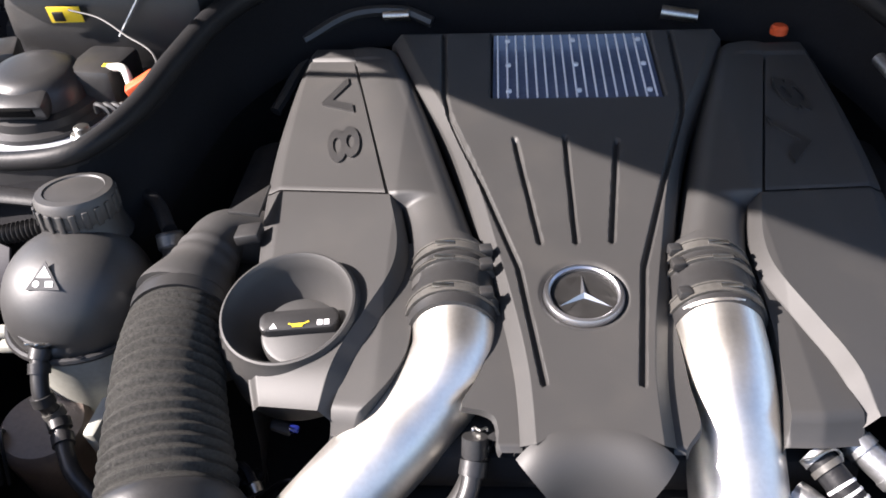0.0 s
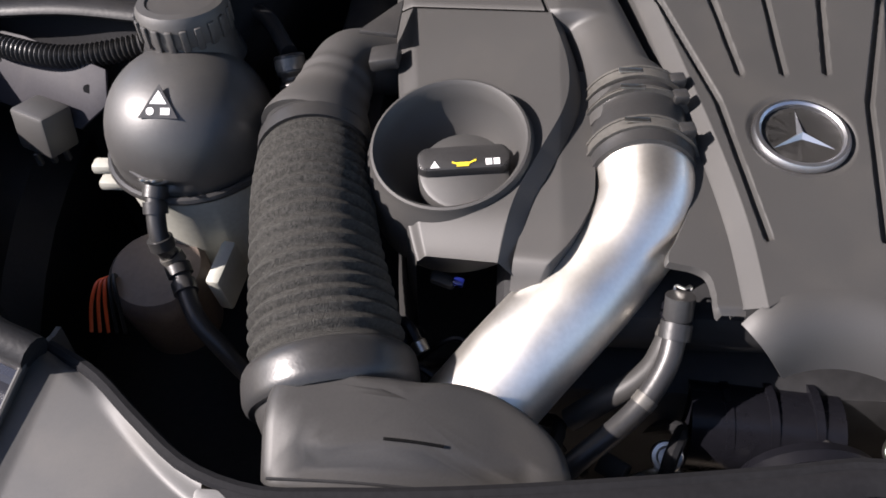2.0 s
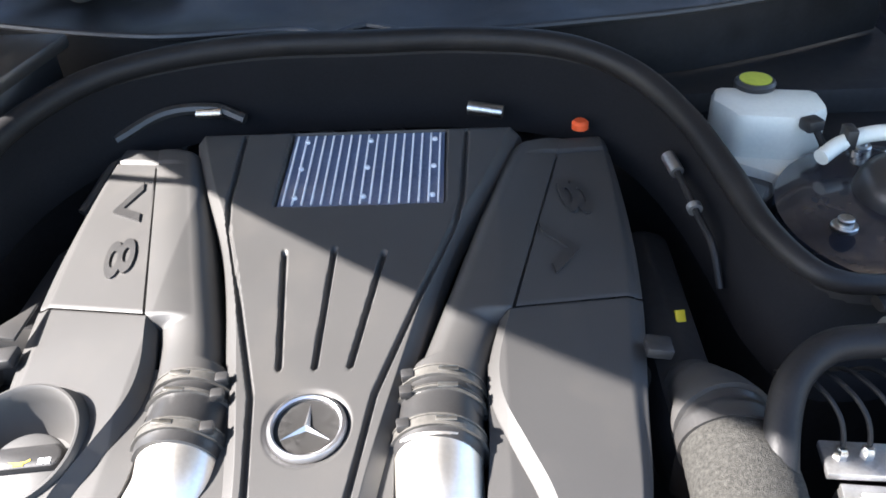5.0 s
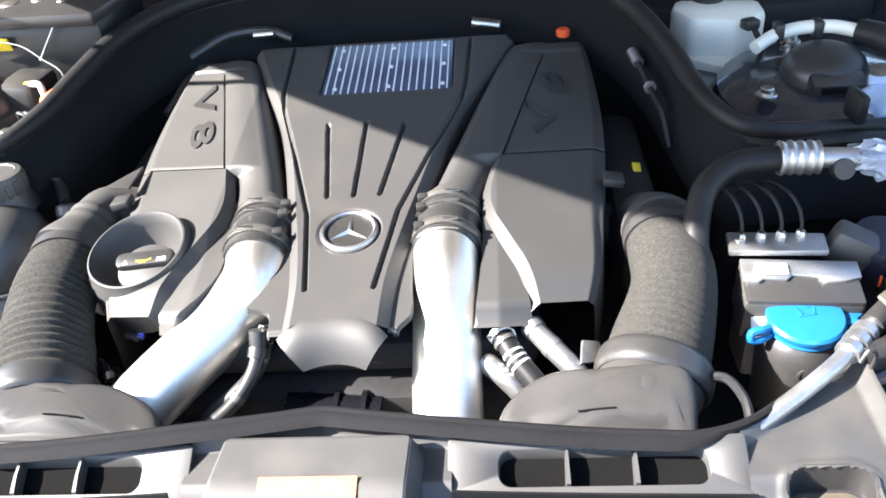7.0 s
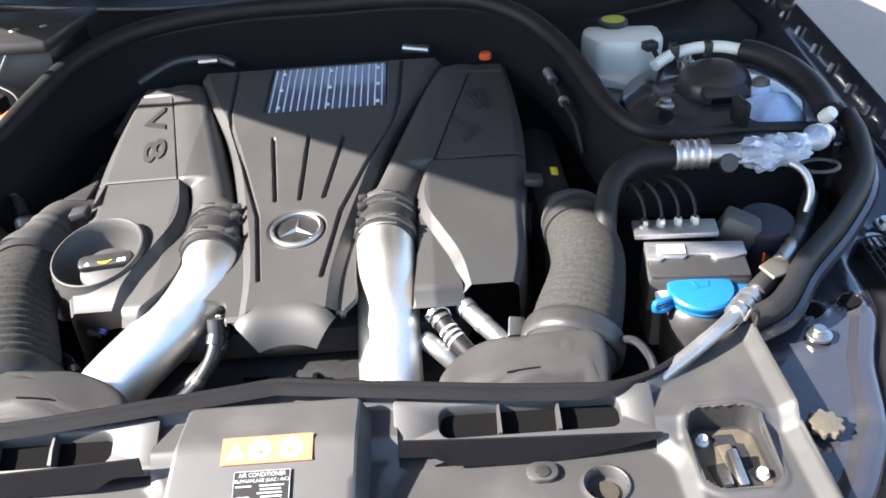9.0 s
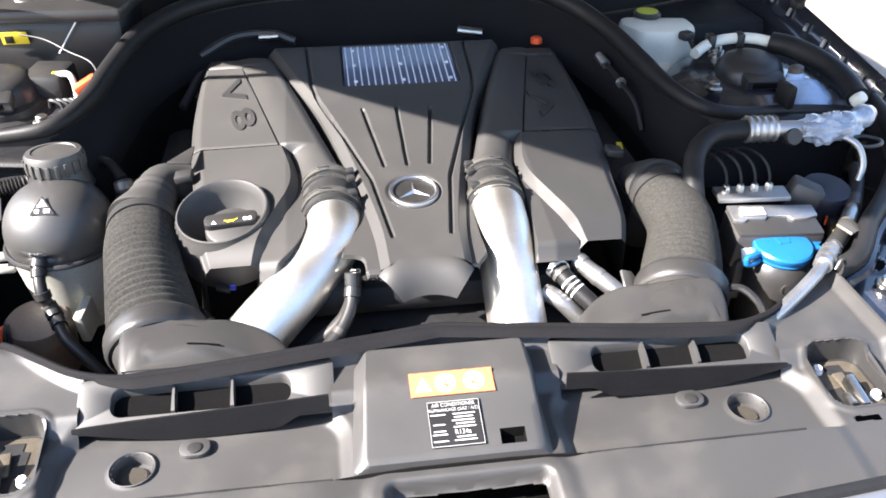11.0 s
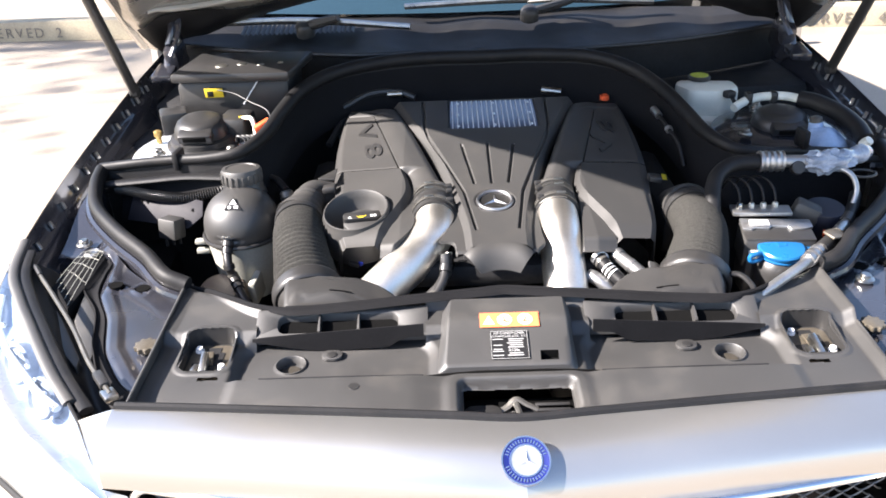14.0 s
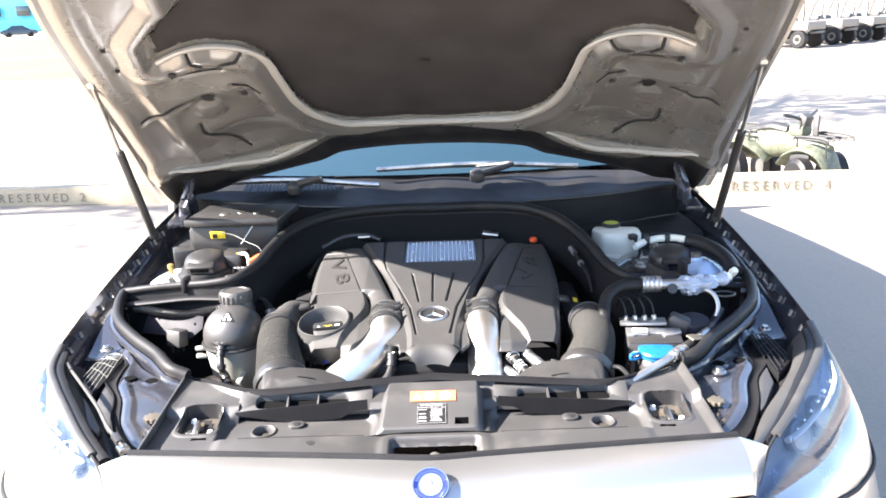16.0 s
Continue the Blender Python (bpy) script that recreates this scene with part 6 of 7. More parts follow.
part("upper_shell", sheet(upper, 72, 44), TANKTOP, tank, "matt black upper half")
part("rim", sweep([TC + Vector((0.0765 * math.cos(a), 0.0765 * math.sin(a), -0.016)) for a in [2 * math.pi * k / 48 for k in range(48)]], 0.004, smooth=False, seg=8, closed=True), TRIM, tank, "welded rim")
part("lower_shell", lathe([(0.02, -0.150), (0.052, -0.145), (0.060, -0.11), (0.066, -0.07), (0.072, -0.03), (0.074, -0.017)], TC, seg=48), TANKLOW, tank, "milky translucent lower half")
part("neck", lathe([(0.046, 0.045), (0.040, 0.062), (0.037, 0.080)], TC + Vector((0, 0.043, 0)), (0, 0.10, 1), seg=40), TRIM, tank)
capc = TC + Vector((-0.001, 0.050, 0.070))
cap = part("cap", lathe([(0.0385, 0.0), (0.0395, 0.004), (0.0395, 0.022), (0.037, 0.027), (0.030, 0.028), (0.029, 0.0265), (0.0, 0.0265)], capc, (0, 0.10, 1), 48), SHROUD, tank, "worn ribbed black screw cap")
for k in range(20):
    a = 2 * math.pi * k / 20
    part("grip_rib", box(capc + Vector((0.0395 * math.cos(a), 0.0395 * math.sin(a), 0.012)), (0.003, 0.006, 0.020), 0.001, (0, 0, math.degrees(a))), SHROUD, cap)
tri_m = Matrix.Translation((-0.4955, 0.6486, 0.8258)) @ Matrix.Rotation(radians(41), 4, "X")
part("warning_triangle", slab([(-0.0165, -0.0115), (0.0165, -0.0115), (0.0, 0.016)], 0.001, 0.002, 0, tri_m), BLACKLABEL, tank, "black and white warning triangle")
part("triangle_print", slab([(-0.007, 0.000), (0.007, 0.000), (0.0, 0.011)], 0.002, 0.0024, 0, tri_m), WHITE, tank)
part("triangle_print", box((0.0060, -0.006, 0.0022), (0.0075, 0.0055, 0.0004), 0), WHITE, tank).data.transform(Matrix.Translation((0.495, -0.69, -0.60)) @ tri_m @ Matrix.Translation((-0.495, 0.69, 0.60)))
part("triangle_print", lathe([(0.0032, 0.002), (0.0032, 0.0024), (0, 0.0024)], (-0.0065, -0.006, 0), seg=16), WHITE, tank).data.transform(Matrix.Translation((0.495, -0.69, -0.60)) @ tri_m @ Matrix.Translation((-0.495, 0.69, 0.60)))
for k in range(2):
    part("tab", box((-0.573, 0.665, 0.742 - 0.020 * k), (0.026, 0.014, 0.010), 0.003), TANKLOW, tank, "white mounting tab")
part("grin_rib", sweep([(-0.530, 0.6265, 0.772), (-0.508, 0.6175, 0.769), (-0.486, 0.6225, 0.771)], lambda k: 0.0035 * math.sin(math.pi * (0.08 + 0.84 * k)), 16, 8), TRIM, tank)
feed = thing("coolant_hose", (-0.45, 0.52, 0.62), "black coolant hose with crimped connectors below the tank", "hose")
FEED = [(-0.509, 0.625, 0.762), (-0.510, 0.610, 0.748), (-0.506, 0.590, 0.724), (-0.500, 0.590, 0.700), (-0.474, 0.545, 0.680), (-0.451, 0.527, 0.662), (-0.431, 0.516, 0.640)]
part("hose", sweep(FEED, 0.0082, 60, 14), TRIM, feed)
for k, rr, mt in ((1, 0.0112, TRIM), (5, 0.0104, TRIM), (14, 0.0110, TRIM), (20, 0.0104, BAND), (24, 0.0112, TRIM), (29, 0.0108, TRIM)):
    pts = smooth_path(FEED, 60)
    part("connector", sweep([pts[k], pts[k + 3]], rr, 2, 16, smooth=False), mt, feed)
part("spring_clip", sweep([(-0.518, 0.616, 0.774), (-0.513, 0.610, 0.778), (-0.508, 0.614, 0.774), (-0.503, 0.609, 0.778), (-0.498, 0.615, 0.774)], 0.0012, 20, 6), STEEL, feed, "bright wire clip")
pump = thing("auxiliary_pump", (-0.54, 0.60, 0.56), "brown round pump housing with orange wires below the tank", "pump")
BROWN = shader("brownish_grey_plastic", (0.11, 0.085, 0.07), 0.45, spread=0.2, big=20, fine=200, bump=0.2)
part("housing", lathe([(0.040, -0.09), (0.046, -0.02), (0.045, 0.0), (0.040, 0.006), (0.0, 0.007)], (-0.530, 0.605, 0.668), (0.05, -0.15, 1), 32), BROWN, pump)
for k in range(5):
    part("wire", sweep([(-0.568, 0.600, 0.66), (-0.576 + 0.004 * k, 0.585, 0.676 + 0.002 * k), (-0.580 + 0.006 * k, 0.570, 0.668), (-0.585 + 0.008 * k, 0.555, 0.640)], 0.0018, 16, 6), REDPLASTIC if k < 3 else BLACKLABEL, pump, "orange wire")
part("bracket", box((-0.462, 0.600, 0.672), (0.014, 0.045, 0.050), 0.004, (10, 0, -10)), TANKLOW, pump, "pale plastic bracket")

# relay on its bracket and the corrugated hose
relay = thing("relay_box", (-0.64, 0.685, 0.74), "grey plastic relay box on a dark steel bracket", "relay")
part("case", box((-0.640, 0.700, 0.757), (0.042, 0.034, 0.042), 0.004, (-10, 0, -24)), SHROUD, relay)
for k in range(3):
    part("lug", box((-0.650 + 0.012 * k, 0.684 + 0.004 * k, 0.731), (0.005, 0.005, 0.014), 0.001), TRIM, relay)
plate = thing("side_bracket", (-0.65, 0.75, 0.70), "dark painted steel bracket with holes", "bracket")
bmp = slab([(-0.095, -0.035), (0.06, -0.030), (0.085, 0.0), (0.075, 0.03), (-0.03, 0.035), (-0.10, 0.03)], -0.0015, 0.0015, 0.0008, Matrix.Translation((-0.655, 0.745, 0.775)) @ Matrix.Rotation(radians(-24), 4, "Z") @ Matrix.Rotation(radians(50), 4, "X"))
part("plate", bmp, BRACKET, plate)
for hx in (-0.07, -0.055, 0.06):
    part("hole", lathe([(0.004, 0), (0, 0)], Matrix.Translation((-0.655, 0.745, 0.775)) @ Matrix.Rotation(radians(-24), 4, "Z") @ Matrix.Rotation(radians(50), 4, "X") @ Vector((hx, 0.008, 0.0025)), (0.3, -0.7, 0.65), 12), DARK, plate)
solo("corrugated_hose", sweep([(-0.775, 0.805, 0.800), (-0.74, 0.785, 0.803), (-0.69, 0.762, 0.802), (-0.62, 0.748, 0.800), (-0.555, 0.758, 0.806), (-0.53, 0.775, 0.806)], lambda k: 0.0095 + 0.0018 * math.sin(k * 2 * math.pi * 55), 440, 12), TRIM, "thin black corrugated hose running to the coolant tank", "hose")
sensor = thing("hose_connector", (-0.41, 0.755, 0.75), "black ribbed hose connector with a bright ring beside the duct", "connector")
part("ring", sweep([(-0.411, 0.742, 0.805), (-0.409, 0.736, 0.797)], 0.0140, 2, 18, smooth=False), BAND, sensor)
part("body", sweep([(-0.412, 0.745, 0.808), (-0.404, 0.722, 0.776), (-0.398, 0.702, 0.745)], lambda k: 0.0125 + 0.0018 * math.sin(k * 40), 60, 14), TRIM, sensor)
part("hose", sweep([(-0.412, 0.748, 0.808), (-0.450, 0.80, 0.815), (-0.51, 0.80, 0.815)], 0.008, 20, 10), RUBBER, sensor)

# hoses between the pipes
def hose(name, pts, r, label, bands=(), mat_=None):
    h = thing(name, pts[-1], label, "hose")
    part("hose", sweep(pts, r, 50, 14), mat_ or RUBBER, h)
    pp = smooth_path(pts, 50)
    for k, w, rr, mt in bands:
        part("band", sweep([pp[k], pp[k + w]], rr, 2, 16, smooth=False), mt, h)
    return h


hose("vent_hose", [(-0.093, 0.503, 0.784), (-0.094, 0.492, 0.765), (-0.100, 0.470, 0.748), (-0.120, 0.445, 0.728), (-0.160, 0.415, 0.708), (-0.20, 0.39, 0.68)], 0.0082, "thin grey hose with a quick connector beside the pipe", ((0, 4, 0.0105, TRIM), (5, 3, 0.0112, TRIM), (19, 2, 0.0088, BAND)), TRIM)
hose("vacuum_hose", [(-0.089, 0.517, 0.765), (-0.092, 0.504, 0.755), (-0.099, 0.489, 0.742), (-0.108, 0.476, 0.733), (-0.123, 0.467, 0.722), (-0.143, 0.462, 0.708), (-0.163, 0.457, 0.69)], 0.0092, "smooth grey-black hose with a wire clip behind the shroud", ((0, 2, 0.0100, ENAMEL), (2, 2, 0.0118, ENAMEL), (5, 1, 0.0112, ENAMEL), (6, 1, 0.0102, ENAMEL), (9, 3, 0.0098, BAND)), BOXPLASTIC)
part("wire_clip", sweep([Vector((-0.089, 0.517, 0.765)) + Vector((0.006 * math.cos(a), -0.004 + 0.002 * math.sin(3 * a), 0.013 + 0.004 * math.sin(a))) for a in [2 * math.pi * k / 16 for k in range(12)]], 0.0012, smooth=False, seg=6), STEEL, bpy.data.objects["vacuum_hose"], "bright wire clip")
hose("fuel_hose", [(0.172, 0.505, 0.768), (0.180, 0.493, 0.764), (0.193, 0.472, 0.755), (0.218, 0.442, 0.738), (0.238, 0.415, 0.715)], 0.0118, "dark hose with white print and a wire clip", ((0, 3, 0.0132, ALU), (5, 2, 0.0134, BAND), (12, 1, 0.0122, WHITE), (15, 1, 0.0122, WHITE), (18, 1, 0.0122, WHITE)))
part("wire_clip", sweep([Vector((0.176, 0.498, 0.766)) + Vector((0.015 * math.cos(a), 0.004 * math.sin(2 * a) - 0.003, 0.012 * math.sin(a) + 0.003)) for a in [math.pi * k / 12 for k in range(13)]], 0.0013, smooth=False, seg=6), STEEL, bpy.data.objects["fuel_hose"], "bright wire clip")
hose("aluminium_line", [(0.207, 0.517, 0.768), (0.213, 0.509, 0.765), (0.230, 0.490, 0.757), (0.255, 0.464, 0.742), (0.275, 0.44, 0.715)], 0.0120, "bright aluminium line beside the hose", ((1, 4, 0.0135, ALU), (14, 3, 0.0128, ALU)), ALU)
hose("silver_tube", [(0.158, 0.484, 0.742), (0.165, 0.477, 0.742), (0.183, 0.464, 0.732), (0.205, 0.450, 0.712), (0.225, 0.435, 0.69)], 0.0120, "second bright tube below the dark hose", (), ALU)
part("tab", slab([(-0.02, -0.008), (0.02, -0.014), (0.022, 0.010), (0.0, 0.016)], 0, 0.004, 0.001, pose(0.268, 0.482, 0.752, 30, 20, 40)), ALU, bpy.data.objects["aluminium_line"], "bare metal tab")

# ---- strut towers ----
for s in (-1, 1):
    tower = thing("strut_tower", (s * 0.63, 0.96, 0.70), "pale primed strut tower with a black domed cap" if s < 0 else "dark strut tower with a black domed cap", "strut tower", "strut towers")
    part("tray", sheet(lambda u, v: Vector((s * (0.46 + 0.38 * u), 0.83 + 0.42 * v, 0.800 + 0.02 * math.sin(u * 7) * v - 0.02 * u)), 20, 20), INNER, tower)
    part("tower_top", lathe([(0.155, -0.06), (0.150, -0.015), (0.140, 0.006), (0.110, 0.018), (0.0, 0.020)], (s * 0.640, 0.945, 0.818), (0, -0.06, 1), 40), PRIMER if s < 0 else INNER, tower, "painted metal tower top")
    dome = part("dome", lathe([(0.080, 0), (0.080, 0.008), (0.072, 0.012), (0.070, 0.022), (0.061, 0.026), (0.058, 0.042), (0.051, 0.055), (0.041, 0.062), (0.028, 0.064), (0.0, 0.065)], (s * 0.626 + (0.022 if s > 0 else 0), 0.960, 0.836 - (0.028 if s > 0 else 0)), (0, -0.06, 1), 44), TRIM, tower, "black plastic dome")
    gx, gz = s * 0.626 + (0.022 if s > 0 else 0), 0.872 - (0.028 if s > 0 else 0)
    part("grip", box((gx, 0.906, gz), (0.074, 0.030, 0.026), 0.007, (22, 0, 0)), TRIM, dome, "raised grip block")
    part("grip_window", box((gx, 0.8905, gz - 0.002), (0.050, 0.004, 0.012), 0.002, (22, 0, 0)), PIT, dome, "dark window in the grip")
    if s < 0:
        part("dome_side", box((-0.556, 0.990, 0.868), (0.066, 0.080, 0.050), 0.010, (0, 0, -8)), TRIM, dome)
    for bx, by in ((0.548, 0.885), (0.705, 0.885), (0.63, 1.06)):
        part("bolt", bolt_head((s * bx, by, 0.842), 0.009, 0.014, flange=1.6), STEEL, tower)
part("nipple", lathe([(0.006, 0), (0.006, 0.014), (0.009, 0.016), (0.009, 0.026), (0.005, 0.029)], (-0.728, 0.965, 0.840), seg=14), BRASS, bpy.data.objects["strut_tower"], "yellowed brass nipple")

fuse = thing("fuse_box", (-0.565, 1.11, 0.84), "large black fuse box with a grey-edged lid", "fuse box")
part("body", box((-0.570, 1.150, 0.895), (0.260, 0.190, 0.110), 0.018), TRIM, fuse)
part("lid", slab([(-0.705, 1.040), (-0.435, 1.030), (-0.405, 1.215), (-0.680, 1.225)], 0.950, 0.972, 0.007), TRIM, fuse, "flat black lid")
# bright discs in place of the spots of sunlight on the lid
for k in range(4):
    part("lid_sun_spot", lathe([(0.016 - 0.003 * k, 0), (0.014 - 0.003 * k, 0.002), (0, 0.002)], (-0.60 + 0.045 * k, 1.10 + 0.012 * (k % 2), 0.9715), seg=14), STEEL, fuse, "bright disc for a sun spot on the lid")
part("label", box((-0.612, 1.046, 0.925), (0.042, 0.002, 0.022), 0.0005, (12, 0, 0)), YELLOW, fuse, "yellow label")
part("label_mark", box((-0.620, 1.044, 0.923), (0.014, 0.002, 0.013), 0.0005, (12, 0, 0)), BLACKLABEL, fuse)
part("stick", sweep([(-0.545, 1.035, 0.900), (-0.505, 1.045, 0.955)], 0.002, 2, 6, smooth=False), ALU, fuse, "thin bright rod")
part("side_box", box((-0.700, 1.010, 0.875), (0.060, 0.060, 0.050), 0.006, (0, 0, 20)), TRIM, fuse)
wire = thing("wire_and_plug", (-0.52, 0.99, 0.86), "thin grey wire with an orange plug and white tube", "wire")
part("wire", sweep([(-0.600, 1.035, 0.935), (-0.56, 1.025, 0.928), (-0.52, 1.00, 0.915), (-0.48, 0.97, 0.905), (-0.465, 0.94, 0.885)], 0.0013, 40, 6), SHROUD, wire)
part("plug", box((-0.485, 0.935, 0.880), (0.040, 0.020, 0.022), 0.004, (0, -25, 20)), REDPLASTIC, wire, "orange-red plug")
part("tube", sweep([(-0.535, 0.965, 0.890), (-0.515, 0.958, 0.892), (-0.507, 0.948, 0.880), (-0.505, 0.940, 0.855)], 0.005, 24, 10), MILK, wire, "white bent tube")
part("clamp", box((-0.537, 0.966, 0.890), (0.012, 0.010, 0.008), 0.002), YELLOW, wire)
for k in range(5):
    part("loop", sweep([(-0.545 + 0.010 * k, 0.925, 0.852), (-0.54 + 0.010 * k, 0.918, 0.866), (-0.525 + 0.010 * k, 0.912, 0.862), (-0.52 + 0.01 * k, 0.908, 0.848)], 0.003, 16, 6), TRIM, wire)

# ---- right-hand equipment ----
fluid = thing("brake_fluid_reservoir", (0.52, 1.08, 0.84), "white translucent brake fluid reservoir with yellow-green cap", "reservoir")
part("tank", slab([(0.448, 1.085), (0.470, 1.035), (0.545, 1.020), (0.590, 1.050), (0.590, 1.105), (0.460, 1.125)], 0.870, 0.942, 0.012), MILK, fluid, "white plastic tank")
part("lower_tank", slab([(0.465, 1.03), (0.52, 0.985), (0.565, 1.01), (0.57, 1.09), (0.48, 1.10)], 0.830, 0.880, 0.010), MILK, fluid)
part("cap", lathe([(0.026, 0), (0.027, 0.014), (0.024, 0.018), (0.0, 0.018)], (0.512, 1.115, 0.934), seg=24), TRIM, fluid, "black screw cap")
part("cap_label", lathe([(0.021, 0), (0.021, 0.0008), (0, 0.0008)], (0.512, 1.115, 0.952), seg=24), shader("yellow_green_print", (0.45, 0.50, 0.04), 0.5), fluid, "yellow-green cap print")
part("plug", box((0.555, 1.015, 0.935), (0.024, 0.022, 0.016), 0.004, (0, 0, 20)), TRIM, fluid, "black sensor plug")
part("plug_cable", sweep([(0.560, 1.012, 0.930), (0.572, 1.000, 0.905), (0.578, 0.985, 0.875)], 0.0045, 16, 8), RUBBER, fluid)
part("blue_tube", sweep([(0.515, 0.985, 0.86), (0.512, 0.965, 0.845), (0.52, 0.950, 0.835), (0.54, 0.945, 0.832)], 0.004, 20, 8), shader("pale_blue_tube", (0.25, 0.42, 0.52), 0.4), fluid, "pale blue thin tube")
fluid.location += Vector((0.012, 0.050, -0.060))


def crumple(u, v, c, r, seed, rough=1.0):
    a, b = 2 * math.pi * u, math.pi * (v - 0.5)
    d = Vector((math.cos(a) * math.cos(b), math.sin(a) * math.cos(b), math.sin(b)))
    n = noise.noise(d * 2.2 + Vector((seed, 0, 0))) * 0.35 + noise.noise(d * 6 + Vector((0, seed, 0))) * 0.16
    return Vector(c) + Vector((d.x * r[0], d.y * r[1], d.z * r[2])) * (1 + n * rough)


BOTTLE = shader("pale_blue_translucent_plastic", (0.34, 0.46, 0.66), 0.22, spread=0.12, big=25, fine=160, coat=0.5)
bottle = thing("fluid_bottle", (0.708, 0.875, 0.79), "pale blue translucent bottle with grey stopper beside the strut tower", "bottle")
part("body", sheet(lambda u, v: crumple(u, v, (0.708, 0.872, 0.815), (0.050, 0.050, 0.042), 3, 0.22), 40, 24), BOTTLE, bottle, "rounded translucent body")
part("neck", lathe([(0.016, -0.01), (0.015, 0.012), (0.011, 0.016)], (0.700, 0.893, 0.848), (-0.1, 0.1, 1), 20), BOTTLE, bottle)
part("stopper", lathe([(0.013, 0), (0.013, 0.009), (0.008, 0.012), (0, 0.013)], (0.6985, 0.8945, 0.863), (-0.1, 0.1, 1), 18), BAND, bottle, "small grey stopper")
big = thing("wing_hose", (0.72, 1.0, 0.86), "thick black hose curving along the wing", "hose")
part("hose", sweep([(0.706, 1.008, 0.876), (0.730, 0.985, 0.876), (0.758, 0.935, 0.870), (0.774, 0.870, 0.858), (0.772, 0.815, 0.846)], 0.019, 50, 14), RUBBER, big)
part("milky_tube", sweep([(0.560, 1.004, 0.862), (0.590, 1.024, 0.870), (0.630, 1.034, 0.876), (0.675, 1.026, 0.879), (0.710, 1.004, 0.877)], 0.010, 30, 12), MILK, big, "milky white connecting tube")
for tx, ty in ((0.598, 1.028), (0.655, 1.031)):
    part("tube_clip", box((tx, ty, 0.876), (0.014, 0.024, 0.026), 0.003), TRIM, big)
part("white_end", lathe([(0.010, -0.010), (0.011, 0.0), (0.009, 0.010), (0, 0.011)], (0.766, 0.803, 0.848), (0.3, -0.5, 0.7), 18), MILK, big, "white end cap")

acl = thing("air_conditioning_line", (0.58, 0.66, 0.83), "silver air conditioning line wrapped in plastic film with a black hose", "pipe")
part("hose", sweep([(0.395, 0.52, 0.72), (0.395, 0.58, 0.80), (0.412, 0.640, 0.848), (0.450, 0.672, 0.864), (0.505, 0.680, 0.866)], 0.0150, 60, 16), RUBBER, acl, "thick black hose")
part("ferrule", sweep([(0.503, 0.680, 0.866), (0.515, 0.680, 0.866), (0.530, 0.679, 0.866), (0.548, 0.678, 0.866)], lambda k: 0.0195 + 0.0012 * math.sin(k * 26), 40, 20), ALU, acl, "crimped aluminium ferrule")
part("tube", sweep([(0.545, 0.678, 0.866), (0.60, 0.672, 0.866), (0.64, 0.672, 0.866)], 0.012, 20, 14), ALU, acl, "aluminium tube")
part("film", sheet(lambda u, v: crumple(u, v, (0.628, 0.668, 0.866), (0.046, 0.024, 0.022), 8), 44, 26), WRAP, acl, "crumpled clear film")
part("film_end", sweep([(0.65, 0.672, 0.868), (0.685, 0.688, 0.868), (0.722, 0.712, 0.866)], lambda k: 0.016 + 0.003 * math.sin(k * 11), 30, 14), WRAP, acl)
part("down_tube", sweep([(0.640, 0.662, 0.860), (0.664, 0.640, 0.850), (0.672, 0.625, 0.825), (0.662, 0.612, 0.795)], 0.0050, 30, 12), ALU, acl)
part("black_clip", lathe([(0.013, -0.008), (0.014, 0.0), (0.012, 0.008)], (0.572, 0.664, 0.858), (0, -1, 0.4), 16), TRIM, acl)
part("ring_bracket", sweep([(0.700 + 0.026 * math.cos(a), 0.672 + 0.018 * math.sin(a), 0.838) for a in [2 * math.pi * k / 24 for k in range(24)]], 0.0028, smooth=False, seg=8, closed=True), TRIM, acl, "oval dark ring")

abs_ = thing("brake_hydraulic_unit", (0.50, 0.57, 0.68), "aluminium brake hydraulic unit with four bent lines", "hydraulic unit")
part("top_plate", slab([(0.434, 0.585), (0.540, 0.578), (0.545, 0.612), (0.438, 0.622)], 0.798, 0.806, 0.002), ALU, abs_, "bright machined plate")
part("body", box((0.505, 0.555, 0.755), (0.125, 0.065, 0.060), 0.006, (8, 0, -5)), SHROUD, abs_, "dark cast block")
part("body_cap", box((0.505, 0.549, 0.782), (0.122, 0.058, 0.010), 0.004, (8, 0, -5)), TRIM, abs_)
part("bracket", slab([(-0.062, -0.016), (-0.046, -0.018), (-0.040, -0.012), (-0.016, -0.014), (-0.010, -0.006), (0.018, -0.008), (0.024, -0.016), (0.044, -0.014), (0.062, -0.008), (0.062, 0.016), (-0.062, 0.018)], 0, 0.006, 0.0015, pose(0.506, 0.562, 0.787, 8, 0, -5)), ALU, abs_, "pressed silver bracket with notched edge")
part("motor", box((0.505, 0.552, 0.705), (0.120, 0.060, 0.070), 0.008), SHROUD, abs_)
part("white_tag", box((0.475, 0.563, 0.7955), (0.034, 0.016, 0.002), 0.0005, (8, 0, -5)), WHITE, abs_)
part("corner_block", box((0.574, 0.605, 0.790), (0.050, 0.036, 0.045), 0.008, (0, 20, -20)), SHROUD, abs_, "grey plastic corner block")
for k in range(4):
    x = 0.450 + 0.0218 * k
    line = part("brake_line", sweep([(x, 0.603, 0.806), (x, 0.606, 0.824), (x - 0.003, 0.616, 0.840), (x - 0.010, 0.634, 0.848), (x - 0.02, 0.67, 0.840), (x - 0.02, 0.71, 0.80)], 0.0022, 40, 10), RUBBER, abs_, "thin bent brake line")
